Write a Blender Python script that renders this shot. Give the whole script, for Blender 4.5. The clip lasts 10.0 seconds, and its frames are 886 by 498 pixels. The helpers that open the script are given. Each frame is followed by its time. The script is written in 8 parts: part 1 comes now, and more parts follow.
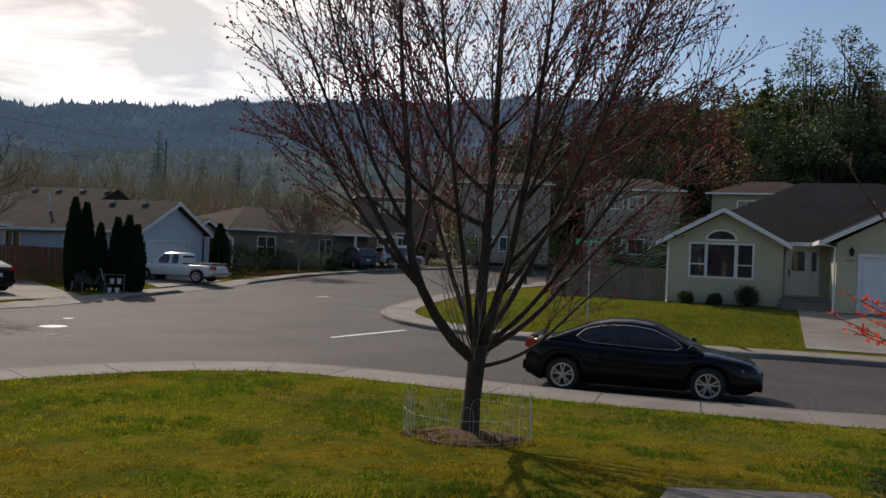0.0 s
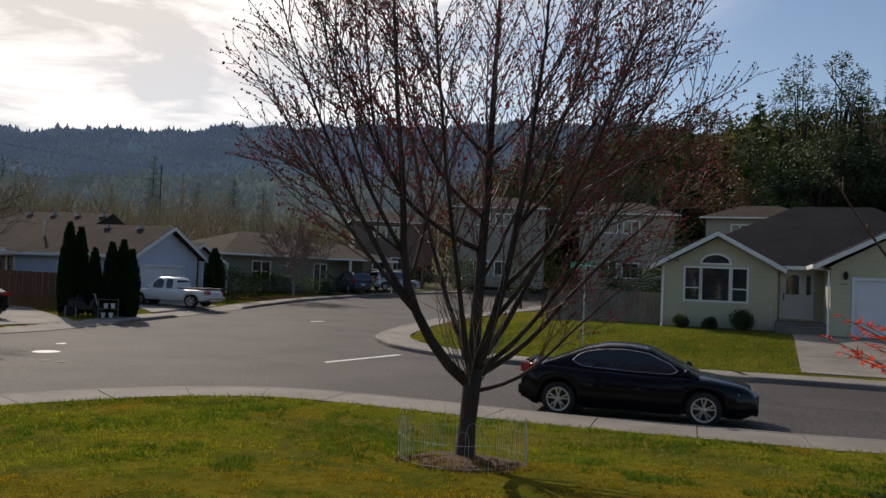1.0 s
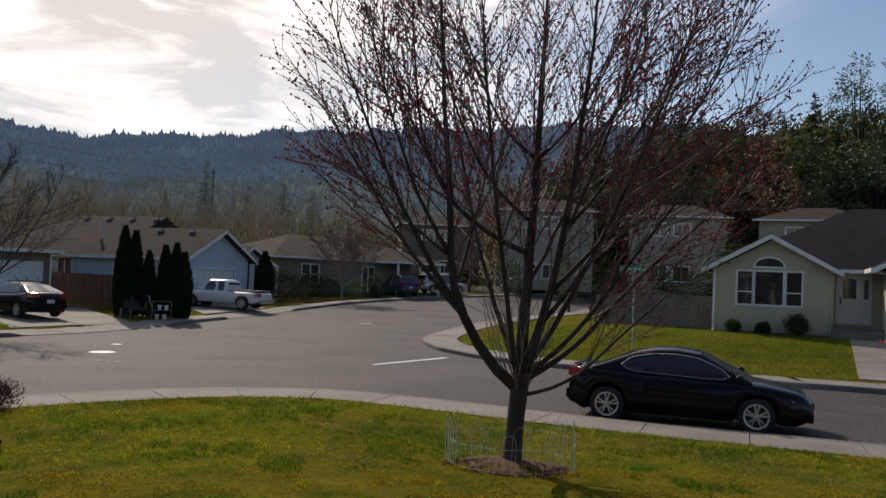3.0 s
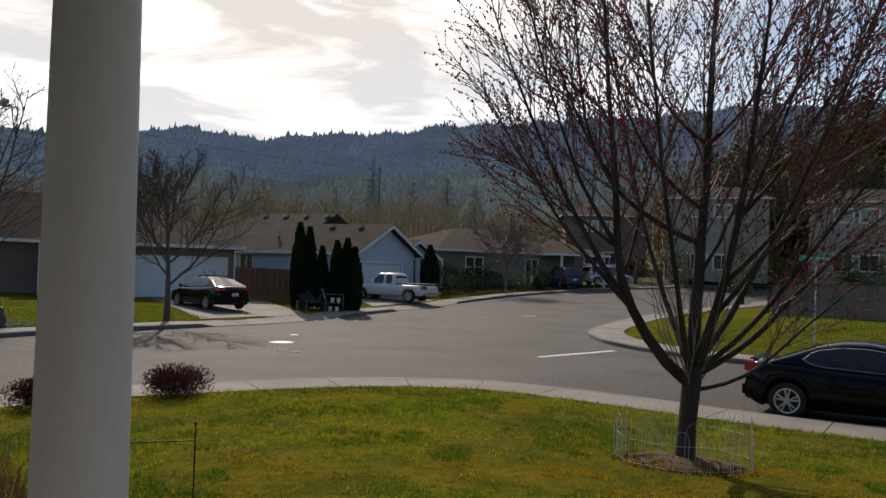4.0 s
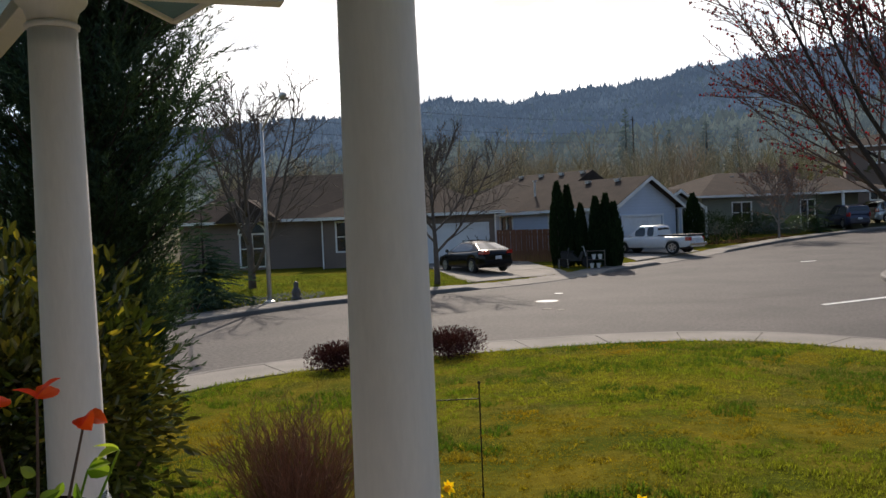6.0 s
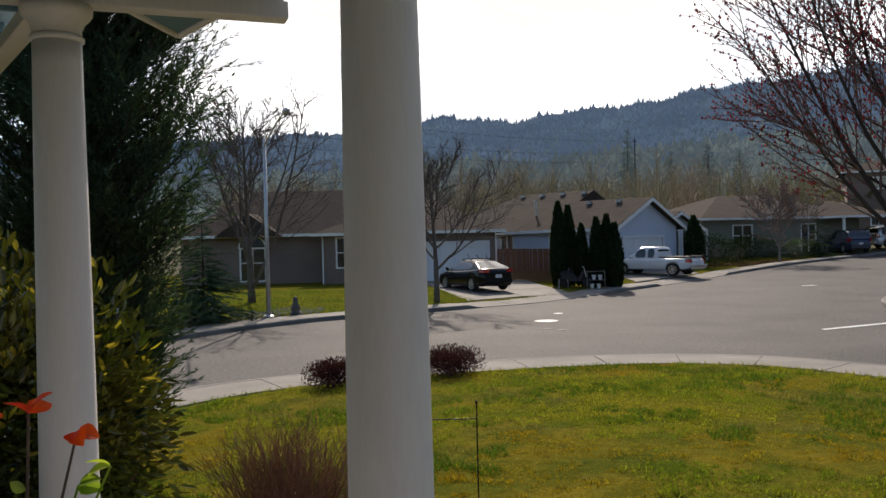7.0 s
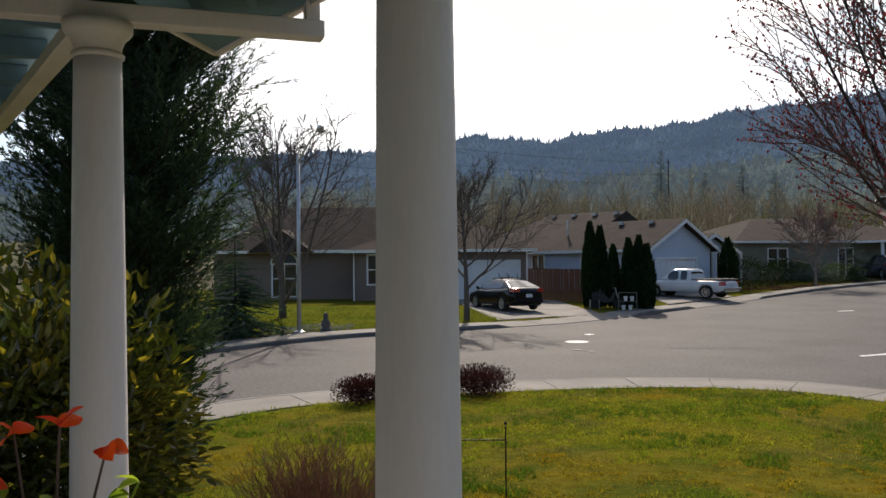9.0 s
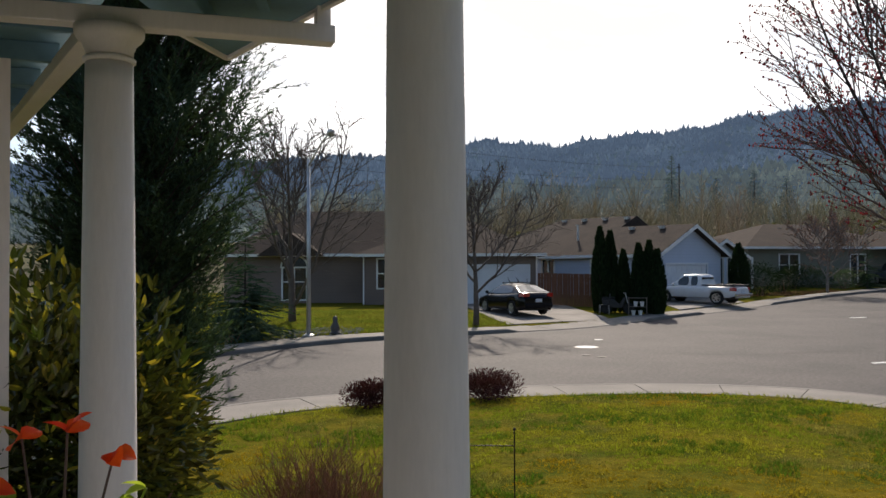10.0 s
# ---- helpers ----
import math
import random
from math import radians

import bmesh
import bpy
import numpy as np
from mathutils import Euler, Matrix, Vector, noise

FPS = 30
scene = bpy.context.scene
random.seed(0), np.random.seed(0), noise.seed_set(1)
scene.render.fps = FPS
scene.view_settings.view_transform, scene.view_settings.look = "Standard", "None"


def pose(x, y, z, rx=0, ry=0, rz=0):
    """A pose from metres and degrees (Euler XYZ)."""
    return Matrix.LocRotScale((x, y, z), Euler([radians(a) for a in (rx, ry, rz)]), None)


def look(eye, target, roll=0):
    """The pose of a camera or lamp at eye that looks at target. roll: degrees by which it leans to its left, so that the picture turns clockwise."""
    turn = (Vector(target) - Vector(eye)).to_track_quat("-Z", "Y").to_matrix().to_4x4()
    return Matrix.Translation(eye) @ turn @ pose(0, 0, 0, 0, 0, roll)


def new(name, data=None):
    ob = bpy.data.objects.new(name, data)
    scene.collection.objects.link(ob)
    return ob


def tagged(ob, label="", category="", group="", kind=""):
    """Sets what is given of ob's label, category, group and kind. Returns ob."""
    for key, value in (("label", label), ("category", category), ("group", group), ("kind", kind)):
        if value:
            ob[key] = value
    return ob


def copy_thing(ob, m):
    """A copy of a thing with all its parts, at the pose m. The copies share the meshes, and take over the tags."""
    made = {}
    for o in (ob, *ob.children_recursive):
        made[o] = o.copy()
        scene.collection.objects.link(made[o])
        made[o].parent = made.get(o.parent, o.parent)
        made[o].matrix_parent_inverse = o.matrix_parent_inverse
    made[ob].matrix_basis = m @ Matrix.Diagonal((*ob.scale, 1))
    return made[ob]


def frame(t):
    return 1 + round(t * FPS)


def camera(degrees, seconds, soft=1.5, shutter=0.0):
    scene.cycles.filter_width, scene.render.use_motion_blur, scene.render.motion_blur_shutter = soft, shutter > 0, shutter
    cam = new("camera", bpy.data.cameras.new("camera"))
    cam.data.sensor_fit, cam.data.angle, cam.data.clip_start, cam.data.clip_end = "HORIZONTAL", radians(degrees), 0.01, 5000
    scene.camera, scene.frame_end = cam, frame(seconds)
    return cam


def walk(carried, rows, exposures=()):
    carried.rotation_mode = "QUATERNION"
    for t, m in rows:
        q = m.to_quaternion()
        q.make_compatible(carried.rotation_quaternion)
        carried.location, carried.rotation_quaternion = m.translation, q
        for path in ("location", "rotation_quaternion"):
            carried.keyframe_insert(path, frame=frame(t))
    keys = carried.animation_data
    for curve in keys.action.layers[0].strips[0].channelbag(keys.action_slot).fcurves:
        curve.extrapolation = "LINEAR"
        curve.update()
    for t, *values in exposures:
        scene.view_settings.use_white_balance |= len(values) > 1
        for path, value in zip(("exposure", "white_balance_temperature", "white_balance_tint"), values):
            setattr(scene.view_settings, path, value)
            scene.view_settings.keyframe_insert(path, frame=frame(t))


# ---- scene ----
cam = camera(55.5, 10.0)
PATH = [
    (0.0, pose(0.042, 0.012, 2.641, 90.20, -2.31, 0.00)),
    (0.5, pose(0.043, 0.008, 2.643, 91.21, -2.18, -0.18)),
    (1.0, pose(0.042, 0.002, 2.637, 91.87, -2.22, -0.34)),
    (1.5, pose(0.038, -0.005, 2.648, 91.78, -2.26, -0.35)),
    (2.0, pose(0.040, -0.027, 2.647, 92.59, -2.36, 1.03)),
    (3.5, pose(0.050, 0.019, 2.636, 91.63, -2.25, 6.13)),
    (4.0, pose(0.026, 0.016, 2.632, 91.03, -1.83, 13.96)),
    (4.5, pose(-0.014, -0.001, 2.628, 88.25, 0.53, 24.77)),
    (5.0, pose(-0.015, -0.013, 2.639, 87.91, 1.46, 30.13)),
    (5.5, pose(-0.021, -0.016, 2.641, 88.13, 2.65, 31.37)),
    (7.0, pose(-0.025, -0.005, 2.645, 89.45, 1.41, 31.38)),
    (7.5, pose(-0.033, 0.003, 2.649, 90.34, 0.97, 31.84)),
    (8.0, pose(-0.031, 0.005, 2.649, 90.40, 0.88, 32.77)),
    (8.5, pose(-0.032, 0.003, 2.648, 90.52, 0.65, 33.26)),
    (9.0, pose(-0.036, 0.006, 2.649, 90.73, 0.50, 33.47)),
    (9.5, pose(-0.041, 0.012, 2.654, 90.87, 0.29, 33.67)),
    (10.0, pose(-0.039, 0.013, 2.655, 91.01, 0.20, 34.13)),
]
EXPOSURES = [(0.0, -0.4, 6700, 13), (3.5, -0.4, 6750, 13), (4.5, -0.2, 6750, 13), (5.5, 0.03, 6700, 13), (10.0, 0.08, 6700, 13)]
walk(cam, PATH, EXPOSURES)

# ---- sky and sun: high thin cloud round a sun that stands before the camera ----
SUN_AZ, SUN_EL = -29.0, 37.0
to_sun = Vector((math.sin(radians(SUN_AZ)) * math.cos(radians(SUN_EL)), math.cos(radians(SUN_AZ)) * math.cos(radians(SUN_EL)), math.sin(radians(SUN_EL))))
lamp = bpy.data.lights.new("sun", "SUN")
lamp.energy, lamp.angle, lamp.color = 4.1, radians(0.6), (1.0, 0.90, 0.77)
sun = new("sun", lamp)
sun.matrix_world = look(to_sun * 50, (0, 0, 0))

world = bpy.data.worlds.new("world")
scene.world = world
world.use_nodes = True
wn, wl = world.node_tree.nodes, world.node_tree.links
sky = wn.new("ShaderNodeTexSky")
sky.sky_type, sky.sun_disc = "NISHITA", False
sky.sun_elevation, sky.sun_rotation = radians(SUN_EL), radians(SUN_AZ)
sky.air_density, sky.dust_density, sky.ozone_density = 1.0, 0.5, 2.0
wc = wn.new("ShaderNodeTexCoord")
wmap = wn.new("ShaderNodeMapping")
wmap.inputs["Scale"].default_value = (1.0, 1.0, 3.2)
wl.new(wc.outputs["Generated"], wmap.inputs["Vector"])
cl = wn.new("ShaderNodeTexNoise")
cl.inputs["Scale"].default_value, cl.inputs["Detail"].default_value, cl.inputs["Roughness"].default_value = 4.2, 9.0, 0.6
cl.inputs["Distortion"].default_value = 0.5
wl.new(wmap.outputs["Vector"], cl.inputs["Vector"])
dotn = wn.new("ShaderNodeVectorMath")
dotn.operation = "DOT_PRODUCT"
wl.new(wc.outputs["Generated"], dotn.inputs[0])
dotn.inputs[1].default_value = to_sun
near_sun = wn.new("ShaderNodeMapRange")
near_sun.inputs["From Min"].default_value, near_sun.inputs["From Max"].default_value = 0.66, 0.92
wl.new(dotn.outputs["Value"], near_sun.inputs["Value"])
cover = wn.new("ShaderNodeMapRange")
cover.inputs["From Min"].default_value, cover.inputs["From Max"].default_value = 0.44, 0.66
wl.new(cl.outputs["Fac"], cover.inputs["Value"])
veil = wn.new("ShaderNodeMath")
veil.operation = "MULTIPLY_ADD"
veil.use_clamp = True
veil.inputs[1].default_value = 0.55
wl.new(cover.outputs["Result"], veil.inputs[0])
wl.new(near_sun.outputs["Result"], veil.inputs[2])
thin = wn.new("ShaderNodeMath")
thin.operation = "MULTIPLY"
wl.new(veil.outputs[0], thin.inputs[0])
wl.new(near_sun.outputs["Result"], thin.inputs[1])
glow = wn.new("ShaderNodeMapRange")
glow.inputs["To Min"].default_value, glow.inputs["To Max"].default_value = 7.9, 17.0
wl.new(cover.outputs["Result"], glow.inputs["Value"])
white = wn.new("ShaderNodeMix")
white.data_type = "RGBA"
white.blend_type = "MULTIPLY"
white.inputs["Factor"].default_value = 1.0
white.inputs["A"].default_value = (1.0, 0.97, 0.94, 1)
wl.new(glow.outputs["Result"], white.inputs["B"])
skymix = wn.new("ShaderNodeMix")
skymix.data_type = "RGBA"
wl.new(thin.outputs[0], skymix.inputs["Factor"])
wl.new(sky.outputs["Color"], skymix.inputs["A"])
wl.new(white.outputs["Result"], skymix.inputs["B"])
wl.new(skymix.outputs["Result"], wn["Background"].inputs["Color"])
wn["Background"].inputs["Strength"].default_value = 0.128


# ---- materials ----
def material(name, base, other=None, big=0.6, fine=18.0, rough=0.8, bump=0.25, metal=0.0, spec=0.4, depth=0.01, coat=0.0, streak=(1, 1, 1), grain=0.35, island=0.0):
    """A surface with stains at one scale and grain at another; island varies it from piece to piece."""
    m = bpy.data.materials.new(name)
    m.use_nodes = True
    n, l = m.node_tree.nodes, m.node_tree.links
    b = n["Principled BSDF"]
    b.inputs["Roughness"].default_value, b.inputs["Metallic"].default_value = rough, metal
    b.inputs["Specular IOR Level"].default_value, b.inputs["Coat Weight"].default_value = spec, coat
    b.inputs["Coat Roughness"].default_value = 0.04
    other = other or tuple(c * 0.75 for c in base)
    geo = n.new("ShaderNodeNewGeometry")
    mp = n.new("ShaderNodeMapping")
    mp.inputs["Scale"].default_value = streak
    l.new(geo.outputs["Position"], mp.inputs["Vector"])
    n1, n2 = n.new("ShaderNodeTexNoise"), n.new("ShaderNodeTexNoise")
    n1.inputs["Scale"].default_value, n1.inputs["Detail"].default_value = big, 5
    n2.inputs["Scale"].default_value, n2.inputs["Detail"].default_value = fine, 6
    n2.inputs["Roughness"].default_value = 0.65
    l.new(mp.outputs["Vector"], n1.inputs["Vector"]), l.new(mp.outputs["Vector"], n2.inputs["Vector"])
    ramp = n.new("ShaderNodeMapRange")
    ramp.inputs["From Min"].default_value, ramp.inputs["From Max"].default_value = 0.35, 0.65
    l.new(n1.outputs["Fac"], ramp.inputs["Value"])
    mx = n.new("ShaderNodeMix")
    mx.data_type = "RGBA"
    mx.inputs["A"].default_value, mx.inputs["B"].default_value = (*base, 1), (*other, 1)
    l.new(ramp.outputs["Result"], mx.inputs["Factor"])
    gr = n.new("ShaderNodeMapRange")
    gr.inputs["From Min"].default_value, gr.inputs["From Max"].default_value = 0.25, 0.75
    gr.inputs["To Min"].default_value, gr.inputs["To Max"].default_value = 1 - grain, 1 + grain
    l.new(n2.outputs["Fac"], gr.inputs["Value"])
    last = gr.outputs["Result"]
    if island:
        ir = n.new("ShaderNodeMapRange")
        ir.inputs["To Min"].default_value, ir.inputs["To Max"].default_value = 1 - island, 1 + island
        l.new(geo.outputs["Random Per Island"], ir.inputs["Value"])
        mu = n.new("ShaderNodeMath")
        mu.operation = "MULTIPLY"
        l.new(last, mu.inputs[0]), l.new(ir.outputs["Result"], mu.inputs[1])
        last = mu.outputs[0]
    ml = n.new("ShaderNodeMix")
    ml.data_type, ml.blend_type = "RGBA", "MULTIPLY"
    ml.inputs["Factor"].default_value = 1.0
    l.new(mx.outputs["Result"], ml.inputs["A"]), l.new(last, ml.inputs["B"])
    l.new(ml.outputs["Result"], b.inputs["Base Color"])
    if bump:
        bp = n.new("ShaderNodeBump")
        bp.inputs["Strength"].default_value, bp.inputs["Distance"].default_value = bump, depth
        l.new(n2.outputs["Fac"], bp.inputs["Height"]), l.new(bp.outputs["Normal"], b.inputs["Normal"])
    return m


def leafy(name, base, other, through_light=0.35, rough=0.5, island=0.35, big=0.8):
    """Foliage that lets some of the sun through."""
    m = material(name, base, other, big=big, fine=9.0, rough=rough, bump=0.0, spec=0.35 if rough < 0.6 else 0.03, island=island, grain=0.25)
    n, l = m.node_tree.nodes, m.node_tree.links
    b = n["Principled BSDF"]
    tr = n.new("ShaderNodeBsdfTranslucent")
    src = b.inputs["Base Color"].links[0].from_socket
    br = n.new("ShaderNodeMix")
    br.data_type, br.blend_type = "RGBA", "MULTIPLY"
    br.inputs["Factor"].default_value = 1.0
    br.inputs["B"].default_value = (1.5, 1.6, 0.7, 1)
    l.new(src, br.inputs["A"])
    l.new(br.outputs["Result"], tr.inputs["Color"])
    ms = n.new("ShaderNodeMixShader")
    ms.inputs["Fac"].default_value = through_light
    l.new(b.outputs["BSDF"], ms.inputs[1]), l.new(tr.outputs["BSDF"], ms.inputs[2])
    l.new(ms.outputs["Shader"], n["Material Output"].inputs["Surface"])
    return m


def courses(m, row, wide, strength=0.5, axis_scale=(1, 1, 1), dark=0.55):
    """Adds laid courses (shingles, clapboards) to a material: a joint every row metres."""
    n, l = m.node_tree.nodes, m.node_tree.links
    b = n["Principled BSDF"]
    tc = n.new("ShaderNodeTexCoord")
    sep = n.new("ShaderNodeSeparateXYZ")
    l.new(tc.outputs["Object"], sep.inputs["Vector"])
    md = n.new("ShaderNodeMath")
    md.operation = "MODULO"
    ad = n.new("ShaderNodeMath")
    ad.operation = "ADD"
    ad.inputs[1].default_value = 50.0
    l.new(sep.outputs["Z"], ad.inputs[0])
    l.new(ad.outputs[0], md.inputs[0])
    md.inputs[1].default_value = row
    edge = n.new("ShaderNodeMapRange")
    edge.inputs["From Min"].default_value, edge.inputs["From Max"].default_value = 0.0, row * 0.22
    edge.inputs["To Min"].default_value, edge.inputs["To Max"].default_value = dark, 1.0
    l.new(md.outputs[0], edge.inputs["Value"])
    src = b.inputs["Base Color"].links[0].from_socket
    mu = n.new("ShaderNodeMix")
    mu.data_type, mu.blend_type = "RGBA", "MULTIPLY"
    mu.inputs["Factor"].default_value = strength
    l.new(src, mu.inputs["A"]), l.new(edge.outputs["Result"], mu.inputs["B"])
    l.new(mu.outputs["Result"], b.inputs["Base Color"])
    return m


ASPHALT = material("asphalt", (0.068, 0.059, 0.056), (0.044, 0.039, 0.038), big=0.35, fine=11, rough=0.78, bump=0.9, depth=0.016, spec=0.25, grain=0.95)
CONCRETE = material("concrete", (0.235, 0.212, 0.185), (0.165, 0.15, 0.13), big=0.9, fine=40, rough=0.85, bump=0.3, depth=0.004)
CONCRETE_OLD = material("concrete_stained", (0.21, 0.195, 0.175), (0.13, 0.12, 0.11), big=0.7, fine=30, rough=0.85, bump=0.3, depth=0.004)
ROAD_PAINT = material("road_paint", (0.7, 0.7, 0.68), (0.5, 0.5, 0.48), big=3, fine=60, rough=0.6, bump=0.2)
STEEL = material("galvanised_steel", (0.55, 0.55, 0.54), (0.45, 0.45, 0.44), big=2, fine=30, rough=0.45, metal=0.6, bump=0.05)
IRON = material("cast_iron", (0.09, 0.085, 0.08), (0.12, 0.10, 0.085), big=5, fine=60, rough=0.5, metal=0.6, bump=0.3)
EARTH = material("garden_soil", (0.115, 0.060, 0.028), (0.06, 0.034, 0.018), big=1.5, fine=30, rough=0.95, bump=0.8, depth=0.03)
MULCH = material("bark_mulch", (0.15, 0.068, 0.024), (0.10, 0.065, 0.018), big=3, fine=45, rough=1.0, bump=0.9, depth=0.03, island=0.5, spec=0.05)
GRASS_BED = material("turf", (0.150, 0.122, 0.016), (0.066, 0.080, 0.012), big=1.3, fine=9, rough=1.0, bump=0.8, depth=0.03, spec=0.0)
MEADOW = material("meadow_soil", (0.085, 0.085, 0.032), (0.06, 0.05, 0.03), big=0.03, fine=1.5, rough=0.95, bump=0.5, depth=0.2, spec=0.1)
BLADE = leafy("grass_blade", (0.135, 0.185, 0.020), (0.26, 0.235, 0.034), 0.45, rough=0.75, island=0.5, big=0.6)
BLADE_FAR = leafy("grass_blade_fresh", (0.12, 0.155, 0.030), (0.19, 0.19, 0.045), 0.45, rough=0.75, island=0.35, big=0.4)
LUSH = leafy("lush_grass_blade", (0.060, 0.115, 0.016), (0.10, 0.145, 0.020), 0.4, rough=0.75, island=0.5, big=0.9)
STRAW = leafy("dry_grass_blade", (0.23, 0.195, 0.070), (0.19, 0.175, 0.05), 0.4, rough=0.8, island=0.5, big=1.1)
MOSS = leafy("moss", (0.36, 0.235, 0.02), (0.30, 0.25, 0.032), 0.3, rough=0.7, island=0.4, big=0.9)
BARK = material("maple_bark", (0.066, 0.048, 0.038), (0.030, 0.023, 0.019), big=4, fine=38, rough=0.88, bump=0.9, depth=0.012, streak=(1, 1, 0.25))
TWIG = material("twig_bark", (0.155, 0.092, 0.074), (0.11, 0.070, 0.058), big=2, fine=30, rough=0.7, bump=0.2)
TWIG_PALE = material("pale_bark", (0.24, 0.20, 0.165), (0.16, 0.13, 0.11), big=3, fine=30, rough=0.8, bump=0.3)
TWIG_BROWN = material("shrub_twig", (0.26, 0.125, 0.085), (0.17, 0.085, 0.06), big=4, fine=30, rough=0.75, bump=0.1, island=0.3)
BUD = leafy("red_buds", (0.42, 0.035, 0.05), (0.17, 0.025, 0.03), 0.4, rough=0.5, island=0.4)
CEDAR = leafy("cedar_sprays", (0.058, 0.088, 0.060), (0.042, 0.068, 0.048), 0.25, rough=0.6, island=0.4)
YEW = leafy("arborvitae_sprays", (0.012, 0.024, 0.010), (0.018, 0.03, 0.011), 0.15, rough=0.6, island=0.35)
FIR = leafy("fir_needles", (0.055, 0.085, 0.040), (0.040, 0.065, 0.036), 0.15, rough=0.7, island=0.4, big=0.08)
# These three carry haze: lightened or bluish base colours, with a glow added below.
FIR_MID = leafy("hazed_valley_fir_needles", (0.065, 0.092, 0.070), (0.05, 0.07, 0.055), 0.12, rough=0.7, island=0.35, big=0.05)
FIR_FAR = leafy("hazed_far_fir_needles", (0.012, 0.025, 0.035), (0.12, 0.13, 0.13), 0.1, rough=0.9, island=0.55, big=0.012)
FIR_SLOPE = leafy("hazed_slope_fir_needles", (0.030, 0.048, 0.035), (0.19, 0.185, 0.12), 0.1, rough=0.9, island=0.6, big=0.016)


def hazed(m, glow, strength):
    """Adds faint emission that paints the air's haze onto a far surface."""
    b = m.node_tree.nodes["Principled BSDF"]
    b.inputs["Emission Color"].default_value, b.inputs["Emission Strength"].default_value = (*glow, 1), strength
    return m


# Haze painted as a glow, stronger on the farther trees.
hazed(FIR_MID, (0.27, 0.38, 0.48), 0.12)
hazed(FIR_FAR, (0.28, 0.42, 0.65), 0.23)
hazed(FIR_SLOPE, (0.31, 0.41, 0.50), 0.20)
FAR_SLOPE = hazed(material("hazed_far_slope", (0.035, 0.05, 0.05), (0.03, 0.04, 0.04), big=0.01, fine=0.5, rough=1.0, bump=0.0, spec=0.0), (0.27, 0.42, 0.60), 0.18)
BROADLEAF = leafy("evergreen_leaves", (0.052, 0.076, 0.032), (0.034, 0.055, 0.025), 0.3, rough=0.5, island=0.4, big=0.2)
RHODO = leafy("rhododendron_leaves", (0.036, 0.056, 0.013), (0.090, 0.085, 0.020), 0.14, rough=0.14, island=0.5, big=1.6)
RHODO_NEW_SUNLIT = leafy("sunlit_young_rhododendron_leaves", (0.26, 0.23, 0.03), (0.22, 0.16, 0.025), 0.4, rough=0.35, island=0.4, big=2)
BARBERRY = leafy("barberry_twigs", (0.07, 0.022, 0.026), (0.045, 0.020, 0.022), 0.1, rough=0.7, island=0.4)
RED_LEAF = leafy("red_young_leaf", (0.75, 0.045, 0.03), (0.62, 0.10, 0.02), 0.65, rough=0.4, island=0.3, big=9)
GREEN_LEAF = leafy("green_young_leaf", (0.16, 0.28, 0.03), (0.24, 0.27, 0.05), 0.45, rough=0.4, island=0.3, big=9)
PETAL = leafy("daffodil_petal", (0.85, 0.62, 0.03), (0.8, 0.5, 0.02), 0.4, rough=0.5, island=0.1)
WOODS = material("bare_wood_crown", (0.36, 0.27, 0.18), (0.29, 0.26, 0.14), big=0.05, fine=4, rough=0.9, bump=0, island=0.35)
ROOF_GREY = courses(material("grey_shingle", (0.038, 0.035, 0.037), (0.029, 0.027, 0.029), big=0.8, fine=14, spec=0.08, rough=0.95, bump=0.5, depth=0.01, grain=0.5), 0.062, 0.3)
ROOF_BROWN = courses(material("brown_shingle", (0.066, 0.050, 0.041), (0.048, 0.038, 0.032), big=0.8, fine=14, spec=0.08, rough=0.95, bump=0.5, depth=0.01, grain=0.5), 0.062, 0.3)
SIDING_BEIGE = courses(material("cream_siding", (0.50, 0.46, 0.32), (0.46, 0.42, 0.29), big=0.5, fine=20, rough=0.75, bump=0.1, grain=0.08), 0.18, 3.0, 0.35, dark=0.7)
SIDING_BLUE = courses(material("grey_blue_siding", (0.50, 0.56, 0.68), (0.46, 0.52, 0.63), big=0.5, fine=20, rough=0.75, bump=0.1, grain=0.08), 0.18, 3.0, 0.35, dark=0.7)
SIDING_OLIVE = courses(material("olive_siding", (0.20, 0.205, 0.16), (0.17, 0.175, 0.14), big=0.5, fine=20, rough=0.8, bump=0.1, grain=0.1), 0.18, 3.0, 0.35, dark=0.7)
SIDING_TAUPE = courses(material("taupe_siding", (0.20, 0.15, 0.125), (0.17, 0.13, 0.11), big=0.5, fine=20, rough=0.8, bump=0.1, grain=0.1), 0.18, 3.0, 0.35, dark=0.7)
SIDING_TAN = courses(material("tan_siding", (0.38, 0.33, 0.27), (0.33, 0.29, 0.235), big=0.5, fine=20, rough=0.8, bump=0.1, grain=0.1), 0.18, 3.0, 0.35, dark=0.7)
BRICK = material("red_brown_brick", (0.20, 0.115, 0.085), (0.15, 0.09, 0.07), big=3, fine=22, rough=0.9, bump=0.4, island=0.3)
STONE_BASE = material("foundation", (0.24, 0.22, 0.20), (0.18, 0.17, 0.15), big=1, fine=20, rough=0.9)
WHITE_PAINT = material("white_paint", (0.78, 0.77, 0.74), (0.72, 0.71, 0.67), big=1.2, fine=25, rough=0.5, bump=0.06, grain=0.05)
COLUMN_PAINT = material("porch_white_paint", (0.80, 0.75, 0.74), (0.74, 0.69, 0.68), big=2.5, fine=60, rough=0.45, bump=0.10, grain=0.05, depth=0.002, streak=(1, 1, 0.2))
TEAL = material("teal_soffit_paint", (0.15, 0.27, 0.34), (0.12, 0.23, 0.30), big=1.5, fine=25, rough=0.6, bump=0.1, grain=0.08)
